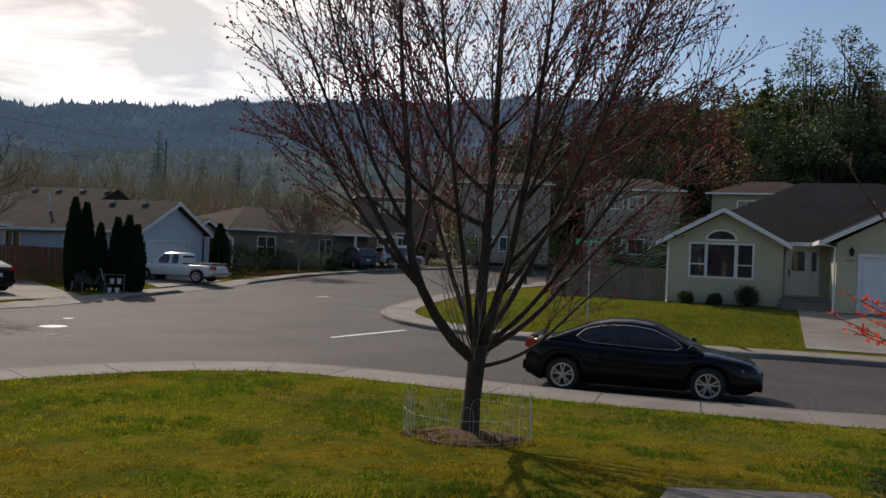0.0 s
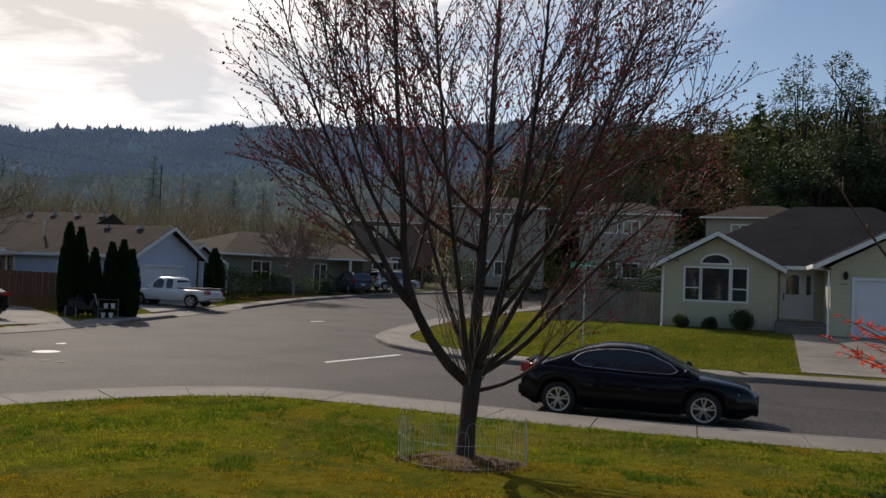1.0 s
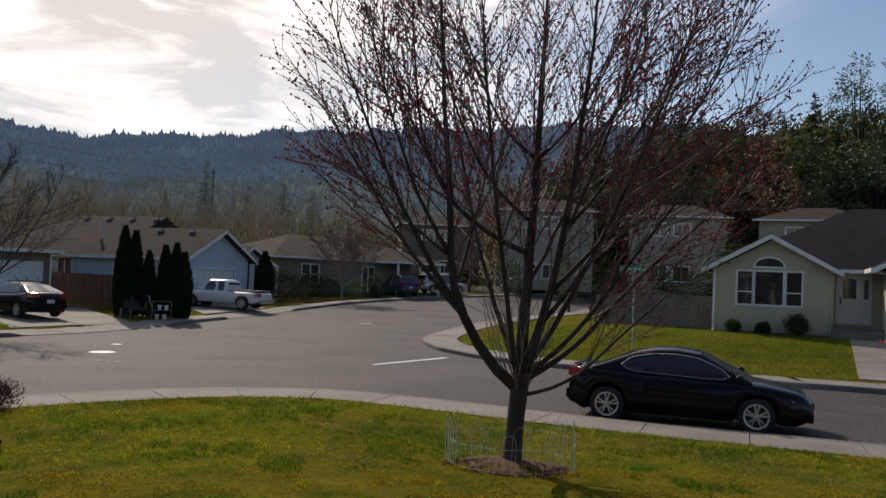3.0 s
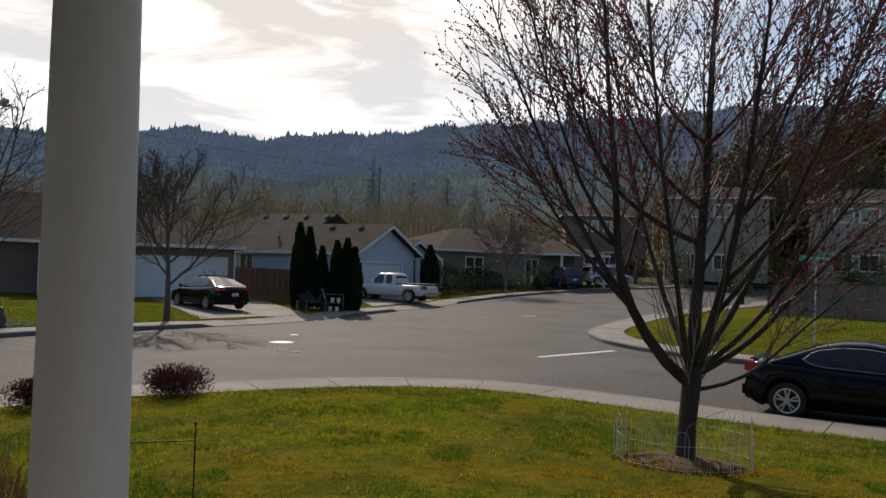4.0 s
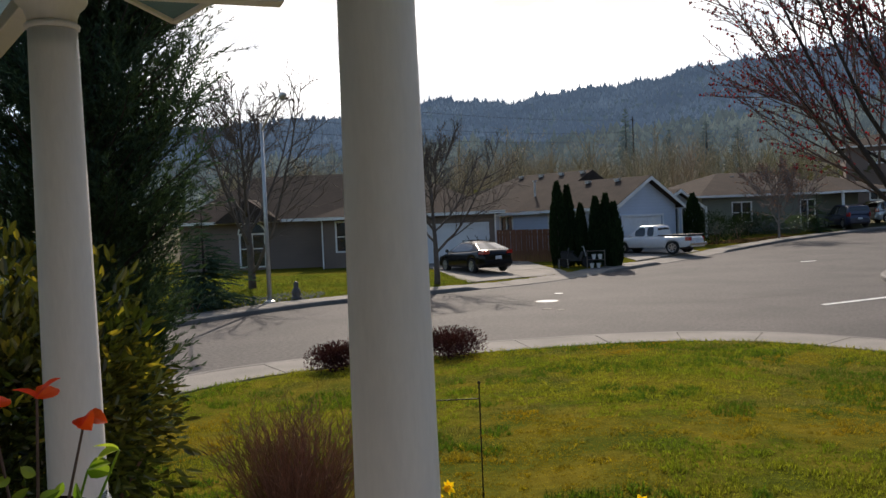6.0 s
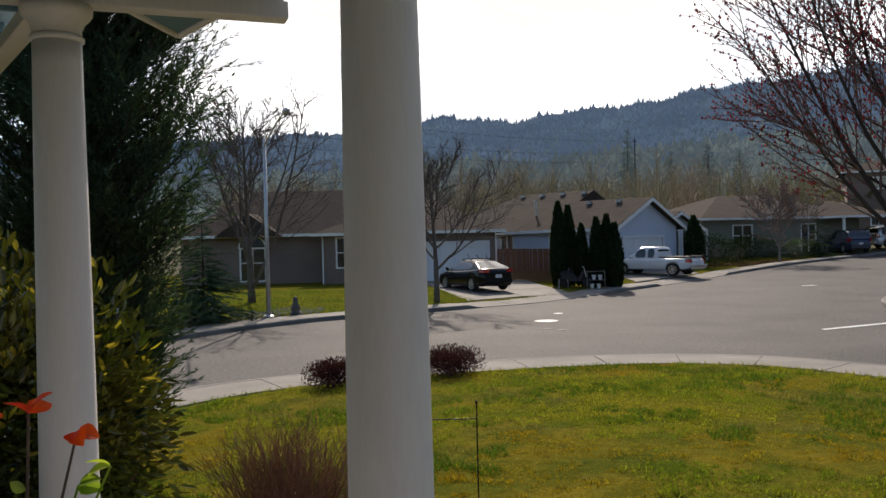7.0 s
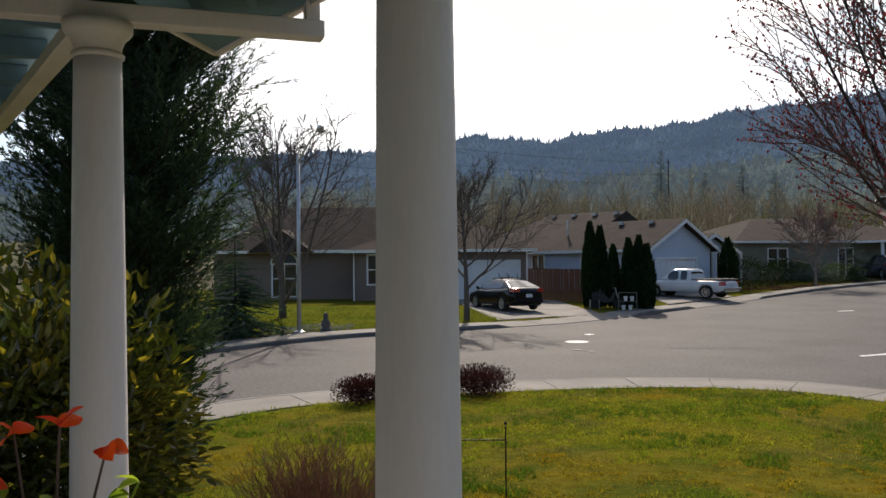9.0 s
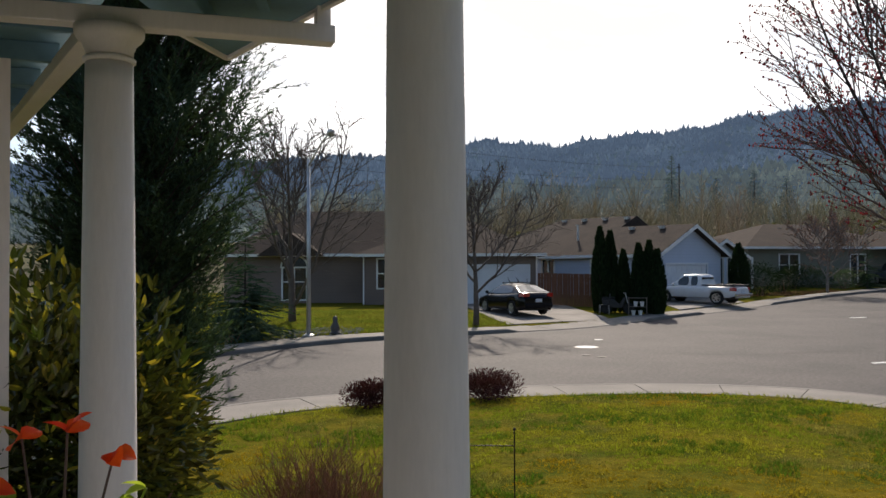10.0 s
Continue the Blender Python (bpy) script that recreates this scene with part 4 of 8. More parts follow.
def wheel(parent, x, y, r, out, spokes=5, twin=True):
    w = new("wheel")
    w.parent = parent
    w.location = (x, y, r)
    s = 1 if out > 0 else -1
    part("tyre", Geo().lathe([(r * 0.66, -0.1), (r * 0.93, -0.105), (r, -0.07), (r, 0.07), (r * 0.93, 0.105), (r * 0.66, 0.1)], n=32, axis="y", cap=False), RUBBER, w, smooth=True)
    g = Geo().lathe([(r * 0.69, s * 0.085), (r * 0.70, s * 0.104), (r * 0.62, s * 0.100), (r * 0.60, s * 0.03)], n=32, axis="y", cap=False)
    g.lathe([(0.001, s * 0.055), (r * 0.16, s * 0.06), (r * 0.18, s * 0.095), (0.02, s * 0.102)], n=16, axis="y")
    for k in range(spokes):
        for off in ((-0.13, 0.13) if twin else (0,)):
            a = 2 * math.pi * k / spokes + off + 0.3
            b = 2 * math.pi * k / spokes + off * 1.6 + 0.3
            p, q = Vector((math.cos(a), 0, math.sin(a))) * r * 0.12, Vector((math.cos(b), 0, math.sin(b))) * r * 0.66
            t = Vector((-math.sin(b), 0, math.cos(b))) * r * (0.045 if twin else 0.09)
            y0, y1 = Vector((0, s * 0.06, 0)), Vector((0, s * 0.098, 0))
            g.hexa([p - t + y0, q - t + y0, q + t + y0, p + t + y0], [p - t + y1, q - t + y1, q + t + y1, p + t + y1])
    part("rim", g, RIM, w, "bright alloy rim")
    # a dark disc puts the shade behind the spokes
    part("hub_shadow", Geo().lathe([(r * 0.61, s * 0.0), (r * 0.61, s * 0.02)], n=24, axis="y"), DARK_PLASTIC, w)


def vehicle(name, m, label, paint, L, W, deck, top, wb, r, cx=0.0, sill=0.24, glass=((-1.3, 0.8),), shoulder=0.80, roof_w=0.58, front_glass=True, rear_glass=True, spokes=5, twin=True, flare=0.02, pillar=(), chrome=True):
    """deck: side outline of the lower body; top: of the cabin (none: an open bed); the bodies are lofted through many sections."""
    car = thing(name, m, label, "car")
    xs = sorted({*np.linspace(-L / 2, L / 2, 45).round(3), *(w + k * 0.045 for w in (cx - wb / 2, cx + wb / 2) for k in range(-10, 11))})
    xs = [x for x in xs if -L / 2 <= x <= L / 2]
    ar = r + 0.055
    def bottom(x):
        z = sill + 0.10 * smoothstep(L / 2 - 0.35, L / 2, abs(x))
        for w in (cx - wb / 2, cx + wb / 2):
            if abs(x - w) < ar:
                z = max(z, r + math.sqrt(ar * ar - (x - w) ** 2))
        return float(z)
    def half(x):
        e = abs(x) / (L / 2)
        return W / 2 * (1 - 0.05 * e**2 - 0.17 * float(smoothstep(0.86, 1.0, e)))
    g = Geo()
    rings = []
    for x in xs:
        zb, zd, w = bottom(x), along(deck, x), half(x)
        zs = max(zd - 0.10, zb + 0.04)
        zm = zb + (zs - zb) * 0.55
        rings.append([(x, w - 0.05, zb), (x, w - 0.005, zb + (zs - zb) * 0.12), (x, w, zm), (x, w - 0.012, zs - 0.02), (x, w - 0.055, zs + 0.045), (x, w - 0.17, zd - 0.012), (x, w * 0.45, zd + 0.006), (x, 0, zd + 0.012)])
    n = len(rings[0])
    for s in (1, -1):
        vs = [(x, s * y, z) for ring_ in rings for x, y, z in ring_]
        fs = [(i * n + k, (i + 1) * n + k, (i + 1) * n + k + 1, i * n + k + 1)[:: s] for i in range(len(rings) - 1) for k in range(n - 1)]
        g.add(vs, fs)
    for ring_ in (rings[0], rings[-1]):
        loop = [(x, y, z) for x, y, z in ring_] + [(x, -y, z) for x, y, z in ring_[::-1]]
        g.add(loop, [tuple(range(len(loop)))])
    body = part("body", g, paint, car, smooth=True)
    part("underbody", Geo().box((cx, 0, sill + 0.08), (L * 0.86, W * 0.76, 0.16)).box((cx - wb / 2, 0, r + 0.1), (ar * 2, W * 0.74, 0.4)).box((cx + wb / 2, 0, r + 0.1), (ar * 2, W * 0.74, 0.4)), DARK_PLASTIC, car)
    if top:
        a, b = top[0][0], top[-1][0]
        cs = sorted({*np.linspace(a, b, 34).round(3), *(p[0] for p in top)})
        zbelt = lambda x: along(deck, x) - 0.03  # noqa: E731
        peak = max(p[1] for p in top)
        def cabin(x):
            zt, zb = along(top, x), zbelt(x)
            k = (zt - zb) / max(peak - zb, 0.1)
            wt = shoulder - (shoulder - roof_w) * k
            return zb, zt, shoulder * W / 1.8, wt * W / 1.8
        g = Geo()
        rs = []
        for x in cs:
            zb, zt, w0, w1 = cabin(x)
            h = max(zt - zb, 0.0)
            rs.append([(x, w0, zb), (x, w0 + (w1 - w0) * 0.55 + 0.012, zb + h * 0.5), (x, w1, zb + h * 0.9), (x, w1 - 0.07, zb + h * 0.99), (x, w1 * 0.5, zt + 0.012), (x, 0, zt + 0.018)])
        n = len(rs[0])
        for s in (1, -1):
            vs = [(x, s * y, z) for q in rs for x, y, z in q]
            g.add(vs, [(i * n + k, (i + 1) * n + k, (i + 1) * n + k + 1, i * n + k + 1)[:: s] for i in range(len(rs) - 1) for k in range(n - 1)])
        part("cabin", g, paint, car, smooth=True)
        for s in (1, -1):
            for ga, gb in glass:
                g, edge, edge2 = Geo(), [], []
                gs = np.linspace(ga, gb, 16)
                for x in gs:
                    zb, zt, w0, w1 = cabin(x)
                    h = zt - zb
                    lo, hi = min(0.045, h * 0.3), max(h * 0.86 - 0.01, min(0.05, h * 0.35))
                    u = (x - ga) / (gb - ga)
                    ease = math.sqrt(max(0.0, 1 - (1 - min(u / 0.16, (1 - u) / 0.07, 1.0)) ** 2))
                    lo, hi = lo + (hi - lo) * 0.45 * (1 - ease), hi - (hi - lo) * 0.5 * (1 - ease)
                    for z in np.linspace(lo, hi, 4):
                        f = z / max(h, 0.01)
                        w = w0 + (w1 - w0) * 0.55 * min(f / 0.5, 1) + 0.012 * min(f / 0.5, 1) if f < 0.5 else w0 + (w1 - w0) * 0.55 + 0.012 + ((w1 - w0) * 0.45 - 0.012) * (f - 0.5) / 0.4
                        g.v.append((float(x), s * (w + 0.007), zb + z))
                    edge.append(g.v[-4]), edge2.append(g.v[-1])
                g.f = [(i * 4 + k, (i + 1) * 4 + k, (i + 1) * 4 + k + 1, i * 4 + k + 1)[:: s] for i in range(15) for k in range(3)]
                sg = part("side_window", g, CAR_GLASS, car, "tinted side glass", smooth=True)
                if chrome:
                    part("window_trim", Geo().tube(edge + edge2[::-1] + edge[:1], 0.0055, 5, cap=False), CHROME, sg, "thin chrome strip")
        def screen(x0, x1, nm):
            g = Geo()
            ss = np.linspace(x0, x1, 6)
            d = (along(top, ss[-1]) - along(top, ss[0])) / (ss[-1] - ss[0])
            nx, nz = -d / math.hypot(1, d), 1 / math.hypot(1, d)
            for x in ss:
                zb, zt, w0, w1 = cabin(x)
                for y, dz in ((-(w1 - 0.10), -0.001), (-w1 * 0.5, 0.013), (0, 0.019), (w1 * 0.5, 0.013), (w1 - 0.10, -0.001)):
                    g.v.append((float(x) + nx * 0.008, y, zt + dz + nz * 0.008))
            g.f = [(i * 5 + k, (i + 1) * 5 + k, (i + 1) * 5 + k + 1, i * 5 + k + 1) for i in range(5) for k in range(4)]
            part(nm, g, CAR_GLASS, car, "dark glass", smooth=True)
        if front_glass:
            screen(top[-2][0] + 0.02, top[-1][0] - 0.04, "windscreen")
        if rear_glass:
            screen(top[0][0] + 0.06, top[1][0] - 0.02, "rear_window")
        for s in (1, -1):
            xm = top[-1][0] - 0.22
            part("mirror", Geo().lathe([(0.02, -0.07), (0.07, -0.06), (0.085, 0.0), (0.07, 0.06), (0.02, 0.07)], (xm, s * (W / 2 + 0.04), along(deck, xm) + 0.06), 10, axis="y"), paint, car, "door mirror", smooth=True)
    for w in (-1, 1):
        for s in (-1, 1):
            wheel(car, cx + w * wb / 2, s * (W / 2 - 0.115), r, s, spokes, twin)
    return car


def lamps(car, L, W, zf, zr, size=0.16, rear_w=0.3, grille=True):
    for s in (1, -1):
        part("tail_light", Geo().hexa([(-L / 2 - 0.012, s * (W / 2 - 0.14), zr - size / 2), (-L / 2 + 0.26, s * (W / 2 - 0.015), zr - size / 2 + 0.02), (-L / 2 + 0.24, s * (W / 2 - 0.045), zr - size / 2), (-L / 2 - 0.012, s * (W / 2 - 0.14 - rear_w), zr - size / 2)],
                                    [(-L / 2 - 0.006, s * (W / 2 - 0.15), zr + size / 2), (-L / 2 + 0.24, s * (W / 2 - 0.035), zr + size / 2), (-L / 2 + 0.22, s * (W / 2 - 0.07), zr + size / 2), (-L / 2 - 0.006, s * (W / 2 - 0.14 - rear_w), zr + size / 2)]), TAIL_RED, car, "red tail light")
        part("headlight", Geo().hexa([(L / 2 - 0.02, s * (W / 2 - 0.30), zf - 0.05), (L / 2 - 0.36, s * (W / 2 - 0.02), zf - 0.02), (L / 2 - 0.40, s * (W / 2 - 0.09), zf), (L / 2 - 0.06, s * (W / 2 - 0.5), zf - 0.05)],
                                   [(L / 2 - 0.06, s * (W / 2 - 0.32), zf + 0.06), (L / 2 - 0.42, s * (W / 2 - 0.06), zf + 0.075), (L / 2 - 0.44, s * (W / 2 - 0.13), zf + 0.075), (L / 2 - 0.1, s * (W / 2 - 0.5), zf + 0.06)]), LAMP_CLEAR, car, "clear headlight")
    part("rear_bumper", Geo().box((-L / 2 - 0.015, 0, 0.46), (0.09, W * 0.80, 0.2)), car.children[0].active_material, car, bevel=0.03)
    part("number_plate", Geo().box((-L / 2 - 0.035, 0, 0.70), (0.02, 0.32, 0.15)), PLATE, car, "pale plate")
    if grille:
        part("grille", Geo().box((L / 2 + 0.005, 0, 0.52), (0.04, 0.7, 0.16)), DARK_PLASTIC, car)
        part("front_bumper", Geo().box((L / 2 - 0.05, 0, 0.34), (0.1, W * 0.78, 0.16)), car.children[0].active_material, car, bevel=0.03)


SEDAN_DECK = [(-2.29, 0.80), (-2.24, 0.98), (-2.1, 1.03), (-1.55, 1.02), (-0.9, 0.97), (0.3, 0.93), (1.0, 0.93), (1.4, 0.90), (1.85, 0.83), (2.1, 0.77), (2.22, 0.69), (2.29, 0.52)]
SEDAN_TOP = [(-1.78, 1.02), (-1.02, 1.33), (-0.6, 1.42), (-0.2, 1.435), (0.22, 1.385), (1.18, 0.92)]
SEDAN_DECK = [(x * 0.978, z) for x, z in SEDAN_DECK]
black = vehicle("car", pose(4.14, 16.99, 0.0, 0, 0, -17.0), "glossy black sedan with bright alloy wheels parked at the kerb", CAR_BLACK, 4.48, 1.80, SEDAN_DECK, SEDAN_TOP, 2.73, 0.33, cx=-0.10, sill=0.2, glass=((-1.22, 0.78),))
lamps(black, 4.48, 1.80, 0.66, 0.90)
part("spoiler", Geo().box((-2.10, 0, 1.035), (0.14, 1.30, 0.03)), CAR_BLACK, black, "low boot spoiler", bevel=0.008)
part("fog_light", Geo().lathe([(0.05, 0), (0.05, 0.02)], (2.08, -0.66, 0.40), 12, axis="y"), LAMP_CLEAR, black, "round fog light")

HATCH_DECK = [(-2.3, 0.82), (-2.24, 1.0), (-1.9, 1.08), (-0.9, 1.0), (0.3, 0.95), (1.0, 0.94), (1.5, 0.86), (1.95, 0.76), (2.2, 0.62), (2.3, 0.48)]
HATCH_TOP = [(-1.95, 1.05), (-1.15, 1.34), (-0.6, 1.42), (-0.2, 1.43), (0.22, 1.385), (1.18, 0.93)]
dark = vehicle("car", pose(-19.75, 35.1, ground_at(-19.75, 35.1) + 0.03, 0, 0, 148), "black sedan with a roof rack parked on a driveway", CAR_BLACK, 4.6, 1.80, HATCH_DECK, HATCH_TOP, 2.67, 0.325, glass=((-1.25, 0.78),), chrome=False)
lamps(dark, 4.6, 1.80, 0.66, 0.95)
rack = Geo()
for x in (-0.7, 0.1):
    rack.tube([(x, -0.55, 1.47), (x, 0.55, 1.47)], 0.016, 6)
    for y in (-0.5, 0.5):
        rack.box((x, y, 1.45), (0.05, 0.04, 0.07))
for y in (-0.3, 0.15):
    rack.tube([(-0.75, y, 1.49), (-0.72, y, 1.66)], 0.015, 5).tube([(0.1, y, 1.49), (0.25, y + 0.05, 1.7)], 0.015, 5)
part("roof_rack", rack, BLACK_IRON, dark, "black roof rack with cycle carriers")


def pickup():
    deck = [(-2.45, 0.86), (-2.40, 0.98), (0.35, 0.99), (0.95, 1.0), (1.35, 0.98), (2.2, 0.90), (2.38, 0.80), (2.45, 0.55)]
    top = [(-0.62, 0.99), (-0.52, 1.56), (-0.3, 1.62), (0.45, 1.60), (1.12, 0.99)]
    x, y = -15.2, 48.7
    p = vehicle("pickup_truck", pose(x, y, ground_at(x, y) + 0.03, 0, 0, 166) @ Matrix.Diagonal((1.13, 1.08, 1.02, 1)), "small white extended-cab pickup truck parked on a driveway", CAR_WHITE, 4.9, 1.70, deck, top, 2.95, 0.345, cx=0.0, sill=0.36, glass=((-0.40, -0.02), (0.10, 0.72)), shoulder=0.80, roof_w=0.66, spokes=6, twin=False, chrome=False)
    lamps(p, 4.9, 1.70, 0.72, 0.82, size=0.2, rear_w=0.1)
    part("bed_floor", Geo().box((-1.55, 0, 1.005), (1.6, 1.3, 0.03)), DARK_PLASTIC, p, "dark bed liner")
    rail = Geo()
    for s in (1, -1):
        rail.tube([(-2.35, s * 0.75, 1.04), (-0.66, s * 0.75, 1.04)], 0.03, 6)
    rail.tube([(-2.36, -0.75, 1.04), (-2.36, 0.75, 1.04)], 0.03, 6)
    part("bed_rail", rail, DARK_PLASTIC, p, "black rail round the bed")
    part("step_bumper", Geo().box((-2.52, 0, 0.52), (0.14, 1.5, 0.14)), CHROME, p, "chrome step bumper", bevel=0.01)


pickup()
VAN_DECK = [(-2.3, 0.7), (-2.26, 1.02), (0.9, 1.02), (1.3, 1.0), (2.0, 0.93), (2.25, 0.8), (2.3, 0.5)]
VAN_TOP = [(-2.22, 1.02), (-2.05, 1.62), (-1.6, 1.74), (0.2, 1.74), (0.5, 1.66), (1.2, 1.0)]
for x, y, rot, paint, text in ((-7.3, 72.0, 120, CAR_BLUE, "dark blue van parked nose-in beside the street"), (-3.9, 77.0, 30, CAR_SILVER, "silver car parked by the street's far bend")):
    v = vehicle("car", pose(x, y, ground_at(x, y) + 0.02, 0, 0, rot), text, paint, 4.6, 1.85, VAN_DECK, VAN_TOP, 2.75, 0.34, glass=((-1.9, -0.7), (-0.6, 0.75)), shoulder=0.85, roof_w=0.72, chrome=False)
    lamps(v, 4.6, 1.85, 0.8, 1.0, size=0.3, rear_w=0.08)


# ---- trees and shrubs ----
def bend(p, d, length, rng, up=0.1, wob=0.10, n=6):
    """A wandering line from p along d, drawn upwards as it goes."""
    pts, d, p = [Vector(p)], Vector(d).normalized(), Vector(p)
    for _ in range(n):
        d = (d + Vector((rng.gauss(0, wob), rng.gauss(0, wob), rng.gauss(0, wob) * 0.6 + up))).normalized()
        p = p + d * (length / n)
        pts.append(p)
    return pts


def sprout(pts, rng, count, lo, hi, angle, flat=1.0):
    """Places and ways for shoots along a line."""
    for i in range(count):
        t = lo + (hi - lo) * (i + rng.random()) / count
        k = min(int(t * (len(pts) - 1)), len(pts) - 2)
        f = t * (len(pts) - 1) - k
        p = pts[k].lerp(pts[k + 1], f)
        d = (pts[k + 1] - pts[k]).normalized()
        s = d.orthogonal().normalized()
        s.rotate(Matrix.Rotation(rng.uniform(0, 2 * math.pi), 3, d))
        a = radians(angle + rng.uniform(-10, 10))
        yield t, p, (d * math.cos(a) + s * math.sin(a) * flat).normalized()


def leaves_on(g, p, d, rng, n, length, width, droop=0.0):
    for _ in range(n):
        a = Vector((rng.gauss(0, 1), rng.gauss(0, 1), rng.gauss(0, 0.8) - droop)).normalized()
        g.leaf(p, (Vector(d) * 0.6 + a), a.orthogonal(), length * rng.uniform(0.7, 1.2), width * rng.uniform(0.8, 1.2))


def grown(p, az, tilts, length, rng, wob=0.03, n=14):
    """A limb's line: it leaves p towards az and takes the given tilts from the vertical, one after another."""
    pts, q = [Vector(p)], Vector(p)
    for i in range(n):
        u = i / (n - 1) * (len(tilts) - 1)
        k = min(int(u), len(tilts) - 2)
        a = radians(tilts[k] + (tilts[k + 1] - tilts[k]) * (u - k)) + rng.gauss(0, wob)
        b = radians(az) + rng.gauss(0, wob * 2)
        q = q + Vector((math.cos(b) * math.sin(a), math.sin(b) * math.sin(a), math.cos(a))) * (length / n)
        pts.append(q)
    return pts


def fan_out(p, d, rng, angle, out, up):
    """A shoot's way: off its parent by an angle, drawn outwards from the stem and upwards."""
    s = d.orthogonal().normalized()
    s.rotate(Matrix.Rotation(rng.uniform(0, 2 * math.pi), 3, d))
    a = radians(angle + rng.uniform(-9, 9))
    flat = Vector((p.x, p.y, 0))
    flat = flat.normalized() if flat.length > 0.2 else flat
    return (d * math.cos(a) + s * math.sin(a) + flat * out + Vector((0, 0, up))).normalized()


def maple():
    """The red-budded maple: a low fork, a vase of limbs, and long budded shoots grown on them."""
    rng = random.Random(4)
    bx, by = 0.44, 10.35
    bz = ground_at(bx, by) - 0.05
    tree = thing("tree", pose(bx, by, bz), "bare red maple with red buds in a mulch ring", "tree")
    trunk = [(0, 0, 0), (0.01, 0, 0.1), (0.03, 0.0, 0.5), (0.06, 0, 0.9), (0.08, 0.0, 1.2)]
    part("trunk", Geo().tube(trunk, [0.17, 0.125, 0.105, 0.11, 0.12], 14), BARK, tree, "dark ridged trunk", smooth=True)
    foot = Vector((0.07, 0, 0))
    shoots, twigs, buds = Geo(), Geo(), Geo()
    lines = []
    # height on the stem, bearing, tilts, length, thickness
    for h, az, tilts, ln, r in (
        (0.98, 184, (50, 26, 5, 3, 6, 4, 4), 5.3, 0.078),
        (1.05, 60, (4, 5, 3, 4), 5.6, 0.092),
        (1.10, -25, (22, 9, 5, 1), 5.3, 0.066),
        (1.08, 8, (64, 44, 42, 48, 52), 3.8, 0.046),
        (0.92, 4, (80, 44, 46, 58), 2.9, 0.030),
        (1.16, 20, (34, 26, 24, 22), 5.2, 0.046),
        (1.12, -12, (50, 34, 34, 38), 4.3, 0.040),
        (1.10, 120, (40, 30, 22, 16), 5.2, 0.046),
        (1.06, 250, (38, 28, 22, 20), 4.8, 0.042),
    ):
        lines.append((grown(foot + Vector((0, 0, h)), az, tilts, ln, rng), r))
    a, b, c = lines[0][0], lines[1][0], lines[2][0]
    # limbs off the three leaders: place along the leader, bearing, tilts, length, thickness
    def limbs_off(line, rows):
        for k, az, tilts, ln, r in rows:
            lines.append((grown(line[k], az, tilts, ln, rng), r))
    limbs_off(a, ((3, 176, (38, 28, 22, 20), 4.3, 0.044), (3, 190, (44, 36, 32, 32), 3.35, 0.036), (5, 168, (56, 50, 52, 54), 2.0, 0.024), (5, 200, (34, 22, 16, 14), 3.6, 0.032), (7, 178, (36, 24, 18, 16), 2.8, 0.026), (4, 60, (30, 20, 10, 6), 3.4, 0.026)))
    limbs_off(b, ((4, 188, (70, 46, 16, 6, 4), 3.8, 0.040), (5, 170, (52, 30, 18, 12), 3.2, 0.030), (7, 195, (54, 30, 18, 14), 2.6, 0.026), (7, 10, (48, 30, 22, 18), 2.6, 0.026), (6, 90, (50, 30, 20, 14), 2.8, 0.026), (3, 50, (44, 34, 26, 24), 4.0, 0.034)))
    limbs_off(c, ((2, 310, (48, 34, 28, 26), 3.9, 0.034), (3, 5, (46, 34, 30, 28), 4.2, 0.036), (5, 15, (42, 30, 26, 22), 3.4, 0.030), (5, -60, (44, 30, 24, 20), 3.0, 0.026), (7, -5, (40, 26, 20, 16), 2.6, 0.024)))
    for pts, r0 in lines:
        n = len(pts)
        part("limb", Geo().tube(pts, [max(0.006, r0 * (1 - 0.84 * (i / (n - 1)) ** 0.75)) for i in range(n)], 8), BARK, tree, smooth=True)
        total = sum((q - p).length for p, q in zip(pts, pts[1:]))
        for t, p, d in sprout(pts, rng, int(6.2 * total), 0.22, 1.0, 0):
            ln = (0.85 + 1.25 * (1 - t)) * rng.uniform(0.5, 1.15)
            if p.z < 2.4:
                ln *= 0.7
                if rng.random() < 0.35:
                    continue
            q = bend(p, fan_out(p, d, rng, 33, 0.16, 0.10), ln, rng, 0.035, 0.035, 7)
            rr = min(r0 * 0.36, 0.0038 + 0.0052 * ln)
            shoots.tube(q, [rr * (1 - 0.66 * i / 7) for i in range(8)], 4, cap=False)
            for t2, p2, d2 in sprout(q, rng, int(6.0 * ln) + 2, 0.12, 1.0, 0):
                l2 = (0.16 + 0.42 * (1 - t2)) * rng.uniform(0.5, 1.35)
                w = bend(p2, fan_out(p2, d2, rng, 34, 0.10, 0.12), l2, rng, 0.03, 0.05, 3)
                twigs.tube(w, [0.0044, 0.0038, 0.0031, 0.0025], 3, cap=False)
                # buds sit in small knots along the twig and at its tip
                for k in range(max(2, int(l2 / 0.085))):
                    at = w[3] if k == 0 else w[0].lerp(w[3], rng.uniform(0.25, 1.0))
                    for _ in range(rng.choice((1, 1, 2))):
                        buds.blob(at + Vector((rng.gauss(0, 0.006), rng.gauss(0, 0.006), rng.gauss(0, 0.006))), rng.uniform(0.0075, 0.015), rng, 1.4)
    # suckers rising from the fork, coloured pale for the sunlight on them
    suckers = Geo()
